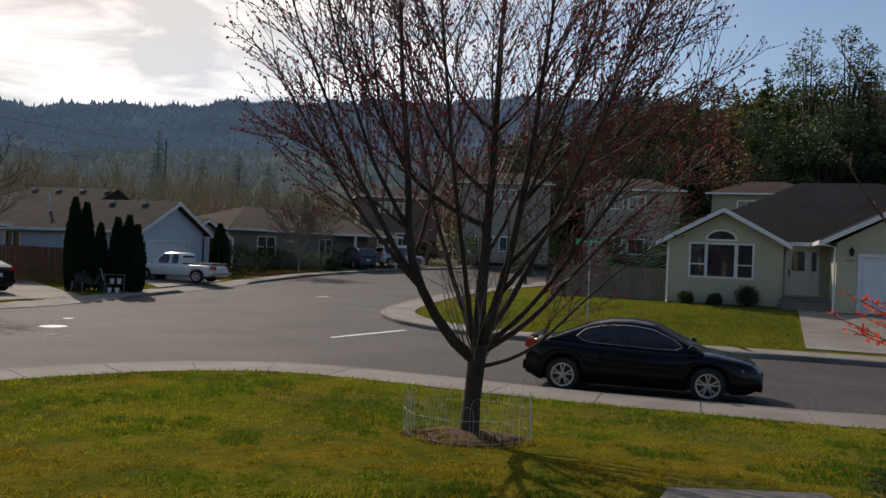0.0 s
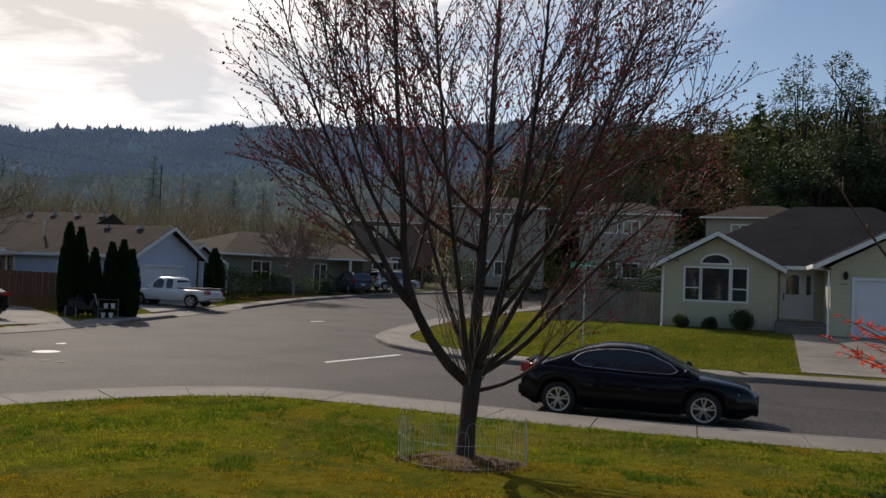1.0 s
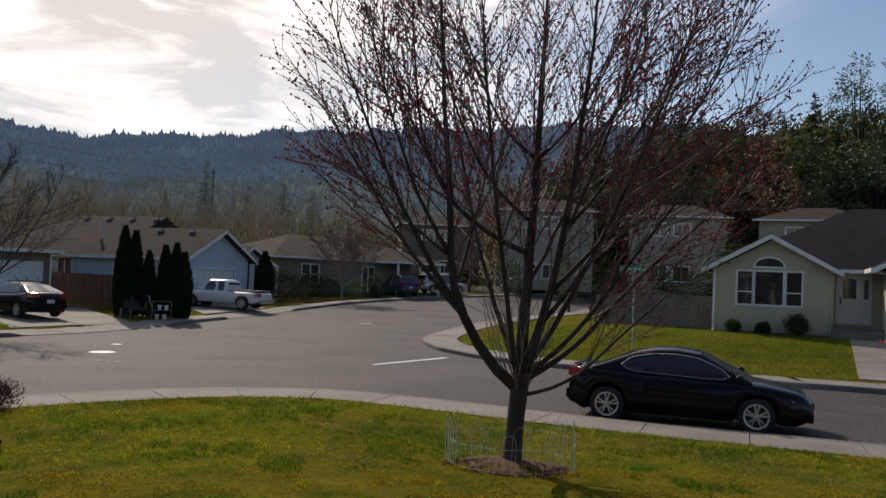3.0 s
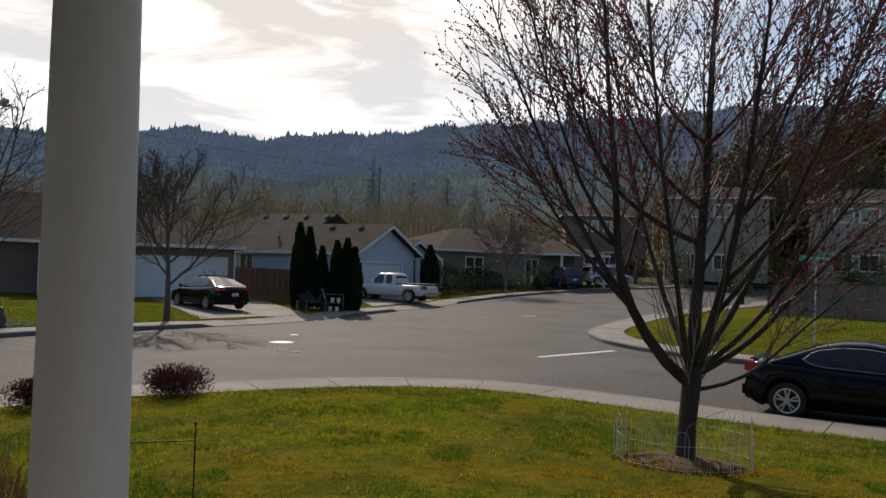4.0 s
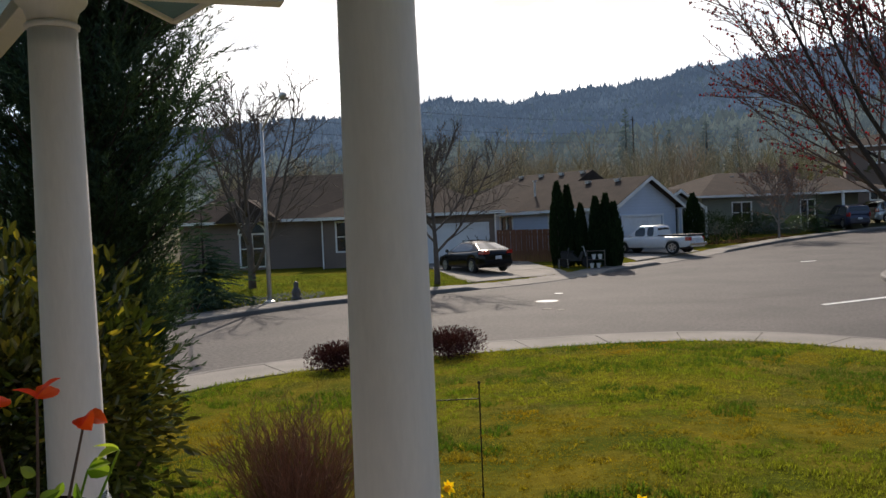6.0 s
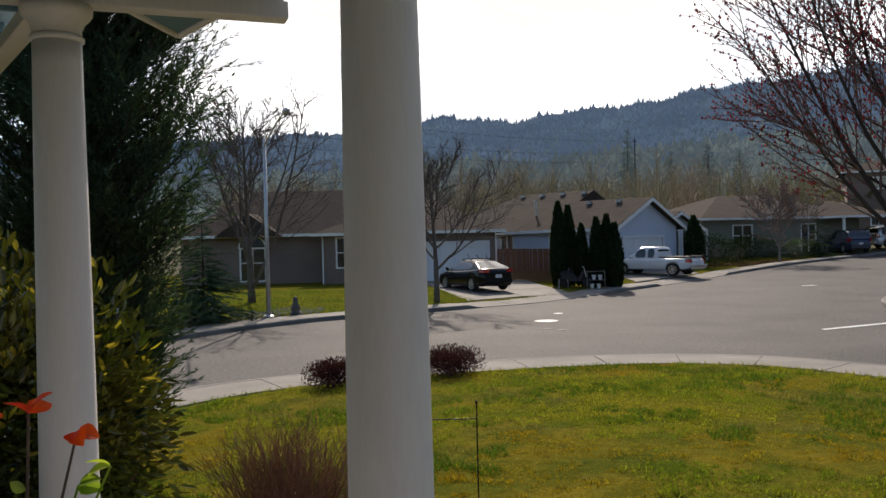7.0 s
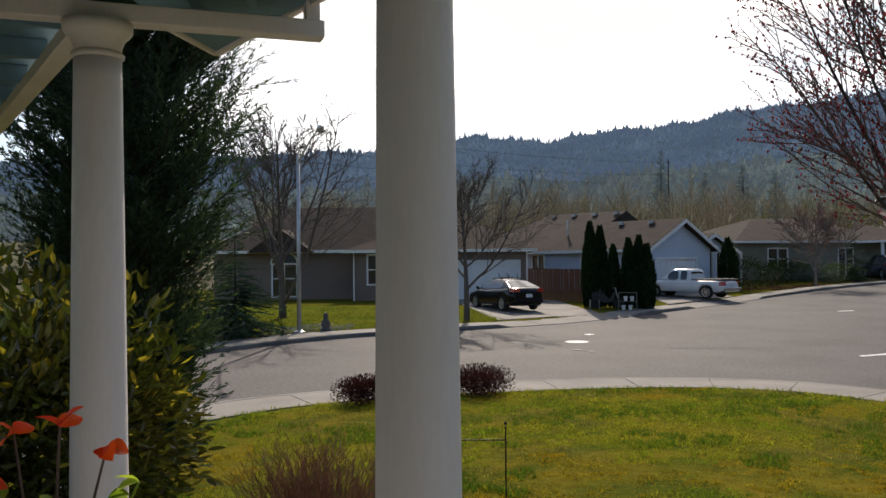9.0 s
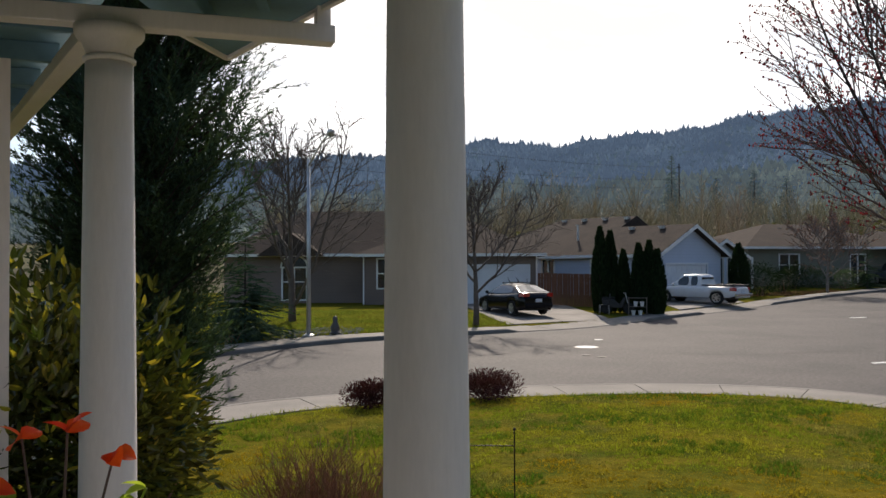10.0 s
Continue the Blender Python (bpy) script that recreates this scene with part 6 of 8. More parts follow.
BANK_FIRS = [[conifer(0, 0, 10, 2.0, "dark fir on the steep wooded bank", FIR, 70 + k, whorls=30, per=13, rag=0.5, z=0, spray=0.16), True] for k in range(3)]
# The valley firs wear glowing needles that stand in for haze.
VALLEY_FIRS = [[conifer(0, 0, 10, 2.0, "tall dark fir standing in the valley, haze painted in its colour", FIR_MID, 140 + k, whorls=32, per=12, rag=0.4, z=0, spray=0.17), True] for k in range(2)]
for i, (az, d, tan, wide) in enumerate(((7.4, 118, 0.228, 0.13), (8.6, 112, 0.165, 0.26), (10.6, 122, 0.175, 0.24), (12.6, 116, 0.215, 0.20), (13.9, 120, 0.208, 0.24), (15.3, 112, 0.185, 0.26), (16.6, 126, 0.19, 0.24), (18.6, 112, 0.165, 0.26), (20.7, 116, 0.222, 0.20), (22.0, 112, 0.195, 0.26), (11.6, 108, 0.16, 0.28), (26.6, 110, 0.215, 0.24), (28.2, 120, 0.24, 0.2), (30.0, 112, 0.2, 0.24), (5.2, 124, 0.165, 0.24), (3.6, 128, 0.155, 0.24))):
    x, y = polar(az, d)
    z = ground_at(x, y)
    top = 2.65 + tan * d
    h = max(top - z, 8)
    stand_fir(BANK_FIRS, x, y, top - h, h, h * wide, i)
MADRONE = BROADLEAF
RUSTY = leafy("rusty_crown", (0.13, 0.062, 0.030), (0.085, 0.048, 0.028), 0.25, island=0.4)
for i, (az, d, tan, r, mat, text) in enumerate(((23.3, 112, 0.268, 5.5, MADRONE, "broad evergreen tree with rounded clumped crown on the bank"), (25.3, 114, 0.262, 5.0, MADRONE, "broad evergreen tree with rounded clumped crown on the bank"), (24.2, 104, 0.195, 5.5, MADRONE, "broad evergreen tree low on the bank"), (27.2, 106, 0.20, 5.0, MADRONE, "broad evergreen tree low on the bank"), (21.6, 106, 0.185, 5.0, MADRONE, "broad evergreen tree low on the bank"), (17.3, 110, 0.207, 4.4, RUSTY, "rusty brown tree on the bank"), (18.6, 106, 0.14, 4.0, RUSTY, "rusty brown tree on the bank"), (14.2, 108, 0.14, 4.5, MADRONE, "broad dark tree on the bank"), (10.0, 108, 0.13, 4.5, RUSTY, "rusty brown tree on the bank"), (29.5, 106, 0.17, 5.0, MADRONE, "broad evergreen tree low on the bank"), (6.5, 112, 0.14, 4.5, MADRONE, "broad dark tree on the bank"), (12.0, 104, 0.12, 4.0, MADRONE, "broad dark tree on the bank"))):
    x, y = polar(az, d)
    h = 2.65 + tan * d - ground_at(x, y)
    crown_tree(x, y, max(h, 6), r, mat, text, 100 + i)
rng = random.Random(91)
for i in range(16):
    az, d = 2.5 + 1.85 * i + rng.uniform(-0.6, 0.6), rng.uniform(97, 110)
    x, y = polar(az, d)
    crown_tree(x, y, max(2.65 + rng.uniform(0.115, 0.16) * d - ground_at(x, y), 6), rng.uniform(3.5, 5.0), FIR if i % 3 else RUSTY, "broad dark tree low on the bank", 300 + i, n=1800, clumps=22)
for i, (az, d, tan) in enumerate(((26.6, 118, 0.235), (28.0, 112, 0.2))):
    x, y = polar(az, d)
    bare_tree("tree", x, y, 2.65 + tan * d - ground_at(x, y), 0.4, "bare tree on the wooded bank", TWIG_PALE, 120 + i, fine=4.5)


# ---- far woods: too many to count ----
def fans(name, x, y, z, h, r, mat, label, sides=6, jag=0.35, seed=5, tiers=2, cat="woods"):
    """Many small conifers in one mesh: ragged stacked cones."""
    rg = np.random.default_rng(seed)
    n = len(x)
    vs, fs, o = [], [], 0
    for k in range(tiers):
        lo, hi = 0.04 + 0.62 * k / tiers, 0.45 + 0.55 * (k + 1) / tiers
        rr = r * (1 - 0.72 * k / tiers)
        a = rg.uniform(0, 2 * np.pi, (n, 1)) + np.arange(sides) * 2 * np.pi / sides
        w = rr[:, None] * rg.uniform(1 - jag, 1 + jag, (n, sides))
        base = np.stack([x[:, None] + w * np.cos(a), y[:, None] + w * np.sin(a), z[:, None] + h[:, None] * (lo + rg.uniform(-0.05, 0.08, (n, sides)))], -1)
        tip = np.stack([x, y, z + h * hi], -1)[:, None, :]
        v = np.concatenate([base, tip], 1).reshape(-1, 3)
        i = np.arange(n)[:, None] * (sides + 1)
        f = np.stack([i + np.arange(sides), i + (np.arange(sides) + 1) % sides, i + sides + 0 * np.arange(sides)], -1).reshape(-1, 3) + o
        vs.append(v), fs.append(f)
        o += len(v)
    me = bpy.data.meshes.new(name)
    me.from_pydata(np.concatenate(vs).tolist(), [], np.concatenate(fs).tolist())
    me.materials.append(mat)
    return tagged(new(name, me), label, cat, kind="stuff")


def scatter(n, az0, az1, r0, r1, seed, power=0.5):
    rg = np.random.default_rng(seed)
    az = np.radians(rg.uniform(az0, az1, n))
    r = np.sqrt(rg.uniform(0, 1, n) ** (power * 2) * (r1 * r1 - r0 * r0) + r0 * r0)
    x, y = r * np.sin(az), r * np.cos(az)
    return x, y, ground_far(x, y), rg


def ground_far(x, y):
    return road_z(x, y) + 0.3 + hills(x, y)


def thicket(name, n, az0, az1, r0, r1, mat, label, seed, size=2.0, per=70, leaf=0.5):
    """Low rounded bushes over a slope in one mesh, each a loose clump of small leaves."""
    x, y, z, rg = scatter(n, az0, az1, r0, r1, seed)
    z = ground_z(x, y)
    k = size * rg.uniform(0.5, 1.5, n)
    v = rg.normal(0, 1, (n, per, 3))
    v /= np.linalg.norm(v, axis=2)[:, :, None]
    c = np.stack([x, y, z + k * 0.75], -1)[:, None] + v * k[:, None, None] * rg.uniform(0.5, 1.05, (n, per, 1)) * [1, 1, 1.15]
    d = rg.normal(0, 1, (n, per, 3))
    e = np.cross(d, rg.normal(0, 1, (n, per, 3)))
    d *= leaf / np.linalg.norm(d, axis=2)[:, :, None]
    e *= leaf * 0.45 / np.linalg.norm(e, axis=2)[:, :, None]
    q = np.stack([c - d, c + e, c + d, c - e], 2).reshape(-1, 3)
    me = bpy.data.meshes.new(name)
    me.from_pydata(q.tolist(), [], np.arange(len(q)).reshape(-1, 4).tolist())
    me.materials.append(mat)
    return tagged(new(name, me), label, "woods", kind="stuff")


BANK_BRUSH = leafy("bank_brush_leaves", (0.13, 0.115, 0.06), (0.075, 0.08, 0.045), 0.3, rough=0.7, island=0.5, big=0.06)
thicket("bank_thicket", 520, 1, 40, 95, 150, BANK_BRUSH, "dense dark brush covering the steep bank", 11)
thicket("valley_brush", 380, -46, 4, 96, 260, BANK_BRUSH, "olive-brown brush under the bare valley woods", 14, size=2.2, per=50)
x, y, z, rg = scatter(12000, -80, 40, 330, 560, 1)
big = rg.uniform(2.5, 6, len(x)) * np.where(rg.uniform(0, 1, len(x)) < 0.08, 1.9, 1.0)
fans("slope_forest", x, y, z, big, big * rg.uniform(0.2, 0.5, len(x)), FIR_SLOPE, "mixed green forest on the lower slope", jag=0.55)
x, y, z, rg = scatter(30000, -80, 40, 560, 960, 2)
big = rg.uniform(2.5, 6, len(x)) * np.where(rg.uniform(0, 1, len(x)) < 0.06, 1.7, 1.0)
fans("conifer_forest", x, y, z, big, big * rg.uniform(0.2, 0.48, len(x)), FIR_FAR, "conifer forest on the far ridge, blue haze in its colour", jag=0.55)
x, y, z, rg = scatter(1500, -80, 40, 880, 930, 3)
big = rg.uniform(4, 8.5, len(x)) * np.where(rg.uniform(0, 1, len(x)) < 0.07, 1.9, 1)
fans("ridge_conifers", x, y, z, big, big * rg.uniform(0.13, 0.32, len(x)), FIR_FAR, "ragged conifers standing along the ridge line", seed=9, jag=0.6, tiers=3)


def bare_woods(name, x, y, z, h, mat, label, seed, n=30, spread=0.42, thick=0.036):
    """Leafless trees in one mesh: stems that fan out into fine twigs."""
    rg = np.random.default_rng(seed)
    m = len(x)
    t0 = rg.uniform(0.12, 0.7, (m, n))
    a = rg.uniform(0, 2 * np.pi, (m, n))
    ln = h[:, None] * rg.uniform(0.3, 0.55, (m, n)) * (1.15 - t0 * 0.6)
    out = spread * rg.uniform(0.5, 1.6, (m, n))
    base = np.stack([x[:, None] + 0 * a, y[:, None] + 0 * a, z[:, None] + h[:, None] * t0], -1)
    tip = base + np.stack([np.cos(a) * out * ln * 1.5, np.sin(a) * out * ln * 1.5, ln], -1)
    b = a + np.pi / 2
    wv = np.stack([np.cos(b), np.sin(b), 0 * b], -1) * (thick * h[:, None, None] * 0.09)
    mid = base * 0.45 + tip * 0.55 + wv * 1.5
    v = np.stack([base - wv, base + wv, mid, tip], 2).reshape(-1, 3)
    q = np.arange(m * n)[:, None] * 4
    f = np.concatenate([q + np.array([[0, 1, 2]]), q + np.array([[0, 2, 3]])])
    # finer twigs off each branch
    k = 6
    u = rg.uniform(0.3, 0.95, (m, n, k, 1))
    b0 = base[:, :, None] * (1 - u) + tip[:, :, None] * u
    d = rg.normal(0, 1, (m, n, k, 3)) * [0.5, 0.5, 0.35] + [0, 0, 0.45]
    t1 = b0 + d * (ln[:, :, None, None] * 0.42)
    w2 = rg.normal(0, 1, (m, n, k, 3)) * [1, 1, 0.2] * (thick * h[:, None, None, None] * 0.055)
    v2 = np.stack([b0 - w2, b0 + w2, t1], 3).reshape(-1, 3)
    f2 = np.arange(len(v2)).reshape(-1, 3) + len(v)
    st = np.stack([x, y, z], -1)
    sw = np.stack([0.012 * h + 0.03, 0 * h, 0 * h], -1)
    v3 = np.stack([st - sw, st + sw, st + np.stack([0 * h, 0 * h, h * 0.8], -1)], 1).reshape(-1, 3)
    f3 = np.arange(len(v3)).reshape(-1, 3) + len(v) + len(v2)
    me = bpy.data.meshes.new(name)
    me.from_pydata(np.concatenate([v, v2, v3]).tolist(), [], np.concatenate([f, f2, f3]).tolist())
    me.materials.append(mat)
    return tagged(new(name, me), label, "woods", kind="stuff")


x, y, z, rg = scatter(820, -46, 6, 92, 300, 5, 0.6)
ok = ~((np.hypot(x, y) < 112) & (np.degrees(np.arctan2(x, y)) > -11))
x, y, z = x[ok], y[ok], z[ok]
hh = rg.uniform(7, 11.5, len(x))
bare_woods("valley_woods", x, y, z, hh, WOODS, "bare grey-brown and olive valley woods behind the houses", 6)
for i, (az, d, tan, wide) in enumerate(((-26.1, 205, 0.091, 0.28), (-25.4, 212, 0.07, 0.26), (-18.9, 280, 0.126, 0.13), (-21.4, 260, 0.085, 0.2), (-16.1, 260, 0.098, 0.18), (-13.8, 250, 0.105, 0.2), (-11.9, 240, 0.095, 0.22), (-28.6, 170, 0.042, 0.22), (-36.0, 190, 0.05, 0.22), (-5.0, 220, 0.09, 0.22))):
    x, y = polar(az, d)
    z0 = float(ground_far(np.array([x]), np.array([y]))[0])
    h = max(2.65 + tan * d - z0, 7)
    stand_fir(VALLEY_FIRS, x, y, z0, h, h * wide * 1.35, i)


# ---- street furniture ----
def street_lamp():
    x, y = -20.4, 21.7
    z = ground_at(x, y)
    t = thing("street_lamp", pose(x, y, z), "tall galvanised street lamp with a long bracket arm", "street lamp")
    part("pole", Geo().tube([(0, 0, -0.1), (0, 0, 6.2)], [0.085, 0.055], 12), STEEL, t, smooth=True)
    part("base_plate", Geo().lathe([(0.2, 0), (0.2, 0.05), (0.1, 0.1)], n=16), STEEL, t)
    head = Vector((3.05, -2.35, 6.5))
    arm = [Vector((0, 0, 5.95)), Vector((0.9, -0.7, 6.15)), Vector((2.2, -1.7, 6.42)), head]
    part("arm", Geo().tube(arm, [0.035, 0.032, 0.03, 0.028], 8), STEEL, t)
    g = Geo()
    d = Vector((3.05, -2.35, 0)).normalized()
    rings = []
    for k, (f, r) in enumerate(((-0.15, 0.04), (0.05, 0.085), (0.25, 0.115), (0.48, 0.10), (0.62, 0.03))):
        rings.append((head + d * f, r))
    g.tube([p for p, _ in rings], [r for _, r in rings], 10)
    lum = part("luminaire", g, STEEL, t, "grey cobra-head luminaire", smooth=True)
    part("lens", Geo().lathe([(0.08, 0.0), (0.07, -0.03), (0.03, -0.05)], tuple(head + d * 0.28 + Vector((0, 0, -0.09))), 14), LAMP_CLEAR, lum, "clear bowl lens")


def street_sign():
    x, y = 5.1, 29.0
    t = thing("street_sign", pose(x, y, ground_at(x, y)), "green street name sign on a steel post", "street sign")
    part("post", Geo().tube([(0, 0, -0.1), (0, 0, 2.78)], 0.027, 8), STEEL, t)
    for rot, z in ((-14, 2.92), (74, 2.72)):
        c, s = math.cos(radians(rot)), math.sin(radians(rot))
        b = part("sign_blade", Geo().box((0, 0, z), (1.0, 0.012, 0.21), rz=rot), SIGN_GREEN, t, "green name plate")
        bars = Geo()
        for k, w in ((-0.22, 0.28), (0.12, 0.24), (0.33, 0.1)):
            for side in (1, -1):
                bars.box((k * c + side * 0.009 * s, k * s - side * 0.009 * c, z), (w, 0.004, 0.06), rz=rot)
        part("text_bars", bars, ROAD_PAINT, b, "pale bars of lettering")
    part("bracket", Geo().box((0, 0, 2.82), (0.06, 0.06, 0.06)), STEEL, t)


def flat(name, poly, z, mat, label, category, thick=0.006):
    g = Geo().prism(poly, z, z + thick, "z")
    return tagged(link(name, g, mat), label, category, kind="structure")


def disc(name, x, y, r, mat, label, category):
    t = thing(name, pose(x, y, 0.004), label, category)
    part("lid", Geo().lathe([(r, 0), (r, 0.008), (r * 0.97, 0.012)], n=28), mat, t)
    part("rim", Geo().lathe([(r * 1.12, 0), (r * 1.12, 0.006), (r * 1.03, 0.007)], n=28), IRON, t)


street_lamp()
street_sign()
# Lids borrow road paint or concrete: their reflected brightness is put into the colour.
disc("manhole_cover", -11.26, 24.64, 0.36, ROAD_PAINT, "round manhole cover in the asphalt, reflected light in its pale colour", "manhole cover")
disc("valve_cover", -11.97, 27.2, 0.16, ROAD_PAINT, "small valve cover in the asphalt, reflected light in its pale colour", "manhole cover")
disc("valve_cover", -9.75, 22.3, 0.13, CONCRETE, "small valve cover in the asphalt", "manhole cover")
disc("valve_cover", -10.3, 22.5, 0.13, CONCRETE, "small valve cover in the asphalt", "manhole cover")
flat("stop_line", [(-3.2, 24.75), (-3.08, 24.55), (-1.04, 27.76), (-1.2, 27.95)], 0.004, ROAD_PAINT, "worn white stop line across the side street", "road marking")
flat("lane_dash", [(-6.45, 43.25), (-6.3, 43.0), (-5.75, 43.75), (-5.9, 44.0)], 0.075, ROAD_PAINT, "short worn white dash on the asphalt", "road marking")
flat("edge_mark", [(-2.0, 18.15), (-0.55, 17.75), (-0.6, 17.6), (-2.05, 18.0)], 0.004, ROAD_PAINT, "faint white mark beside the kerb", "road marking")
# patched cracks in the asphalt
rng = random.Random(8)
for k, (x, y, a, ln) in enumerate(((-13.5, 18, 80, 9), (-9, 24, 20, 8), (-12, 33, 75, 10), (-6, 30, 15, 7), (-15.5, 12, 88, 8), (4, 21, -20, 9))):
    q = bend((x, y, 0), (math.cos(radians(a)), math.sin(radians(a)), 0), ln, rng, 0.0, 0.10, 14)
    g = Geo()
    for p, r in zip(q, q[1:]):
        s = (r - p).cross(Vector((0, 0, 1))).normalized() * 0.022
        z0, z1 = float(road_z(p.x, p.y)) + 0.004, float(road_z(r.x, r.y)) + 0.004
        g.add([(p.x - s.x, p.y - s.y, z0), (p.x + s.x, p.y + s.y, z0), (r.x + s.x, r.y + s.y, z1), (r.x - s.x, r.y - s.y, z1)], [(0, 1, 2, 3)])
    tagged(link("tar_seam", g, RUBBER), "dark tar-sealed crack in the asphalt", "road crack", kind="structure")


def cable(a, b, sag, label):
    a, b = Vector(a), Vector(b)
    pts = [a.lerp(b, k / 16) - Vector((0, 0, sag * 4 * (k / 16) * (1 - k / 16))) for k in range(17)]
    tagged(link("power_line", Geo().tube(pts, 0.022, 4), BLACK_IRON), label, "cable", "overhead lines")


for dz in (0, -2.2, -3.6):
    cable((-66, 48, 17.4 + dz), (-50, 150, 20.0 + dz), 1.4, "thin dark overhead power line")
for x, y, top in ((-66, 48, 18.0), (-50, 150, 20.6)):
    z = ground_at(x, y)
    t = thing("utility_pole", pose(x, y, z), "wooden utility pole carrying overhead lines", "utility pole")
    part("pole", Geo().tube([(0, 0, -0.3), (0, 0, top - z)], [0.16, 0.1], 8), BARK, t)
    part("crossarm", Geo().box((0, 0, top - z - 0.6), (0.1, 2.0, 0.1)), BARK, t)


# ---- clutter by the arborvitae ----
def parked_bike():
    x, y = -15.9, 38.4
    t = thing("motor_scooter", pose(x, y, ground_at(x, y) + 0.02, 0, 0, 15), "dark motor scooter parked under dark trees", "scooter")
    for u in (-0.55, 0.55):
        w = part("wheel", Geo().lathe([(0.14, -0.05), (0.25, -0.05), (0.27, 0), (0.25, 0.05), (0.14, 0.05)], (u, 0, 0.27), 18, "y"), RUBBER, t)
        part("hub", Geo().lathe([(0.13, -0.03), (0.13, 0.03)], (u, 0, 0.27), 12, "y"), RIM, w)
    part("body", Geo().prism([(-0.7, 0.45), (-0.2, 0.3), (0.25, 0.3), (0.42, 0.75), (0.3, 0.8), (0.1, 0.45), (-0.15, 0.7), (-0.75, 0.72)], -0.13, 0.13, "y"), DARK_PLASTIC, t, bevel=0.03)
    part("seat", Geo().box((-0.42, 0, 0.77), (0.6, 0.26, 0.09)), RUBBER, t, bevel=0.03)
    part("handlebar", Geo().tube([(0.32, -0.32, 1.02), (0.4, 0, 0.98), (0.32, 0.32, 1.02)], 0.015, 6).tube([(0.55, 0, 0.3), (0.38, 0, 1.0)], 0.025, 6), STEEL, t)


def garden_chair():
    x, y = -16.5, 38.2
    t = thing("garden_chair", pose(x, y, ground_at(x, y), 0, 0, -60), "dark folding garden chair under dark trees", "chair")
    for u, v in ((-0.22, -0.22), (0.22, -0.22), (-0.22, 0.22), (0.22, 0.22)):
        part("leg", Geo().tube([(u, v, 0), (u * 0.9, v * 0.9, 0.44)], 0.013, 6), STEEL, t)
    part("seat", Geo().box((0, 0, 0.45), (0.46, 0.46, 0.03)), DARK_PLASTIC, t, bevel=0.01)
    part("backrest", Geo().box((0, 0.25, 0.74), (0.46, 0.03, 0.5), rx=-12), DARK_PLASTIC, t, bevel=0.01)


def pot_rack():
    x, y = -14.95, 38.6
    t = thing("plant_rack", pose(x, y, ground_at(x, y), 0, 0, 20), "small pale wooden rack holding white pots", "rack")
    for u in (-0.42, 0.42):
        for v in (-0.14, 0.14):
            part("post", Geo().box((u, v, 0.5), (0.035, 0.035, 1.0)), TWIG_PALE, t)
    for z in (0.12, 0.55, 0.97):
        part("shelf", Geo().box((0, 0, z), (0.82, 0.3, 0.02)), TWIG_PALE, t)
    for u, z in ((-0.2, 0.14), (0.12, 0.14), (-0.1, 0.57), (0.2, 0.57)):
        p = thing("flower_pot", pose(x + u * 0.94, y + u * 0.34, ground_at(x, y) + z), "small white flower pot on a rack", "pot", "pots on the rack")
        part("pot", Geo().lathe([(0.07, 0), (0.10, 0.2), (0.11, 0.2), (0.11, 0.23), (0.09, 0.23)], n=14), WHITE_PAINT, p)


parked_bike()
garden_chair()
pot_rack()
statue = Geo().lathe([(0.20, 0), (0.20, 0.08), (0.14, 0.1), (0.17, 0.2), (0.15, 0.32), (0.09, 0.42), (0.085, 0.5), (0.09, 0.56), (0.05, 0.64), (0.005, 0.66)], (-20.15, 22.8, ground_at(-20.15, 22.8)), 14)
tagged(link("garden_statue", statue, IRON, smooth=True), "small dark seated garden statue beside a street lamp", "statue")


def stones(name, x, y, rx, ry, n, size, mat, label, seed, rot=0, rise=0.0):
    rng = random.Random(seed)
    g = Geo()
    ca, sa = math.cos(radians(rot)), math.sin(radians(rot))
    for _ in range(n):
        a, k = rng.uniform(0, 2 * math.pi), math.sqrt(rng.random())
        u, v = math.cos(a) * k * rx, math.sin(a) * k * ry
        px, py = x + u * ca - v * sa, y + u * sa + v * ca
        s = size * rng.uniform(0.5, 1.3)
        g.blob((px, py, 0), s, rng, 0.6)
        i = len(g.v) - 6
        z = ground_at(px, py) + rise * max(0.0, 1 - k * k * 1.3)
        g.v[i:] = [(q[0], q[1], q[2] + z + s * 0.2) for q in g.v[i:]]
    return tagged(link(name, g, mat), label, "ground cover", kind="stuff")


stones("river_stones", -20.9, 22.6, 1.3, 2.6, 500, 0.07, STONE_BASE, "grey river stones round the foot of a street lamp", 1, 8)
stones("bark_bed", -12.2, 60.4, 1.2, 4.5, 500, 0.10, MULCH, "brown bark bed with low stems beside the pavement", 2, -28)


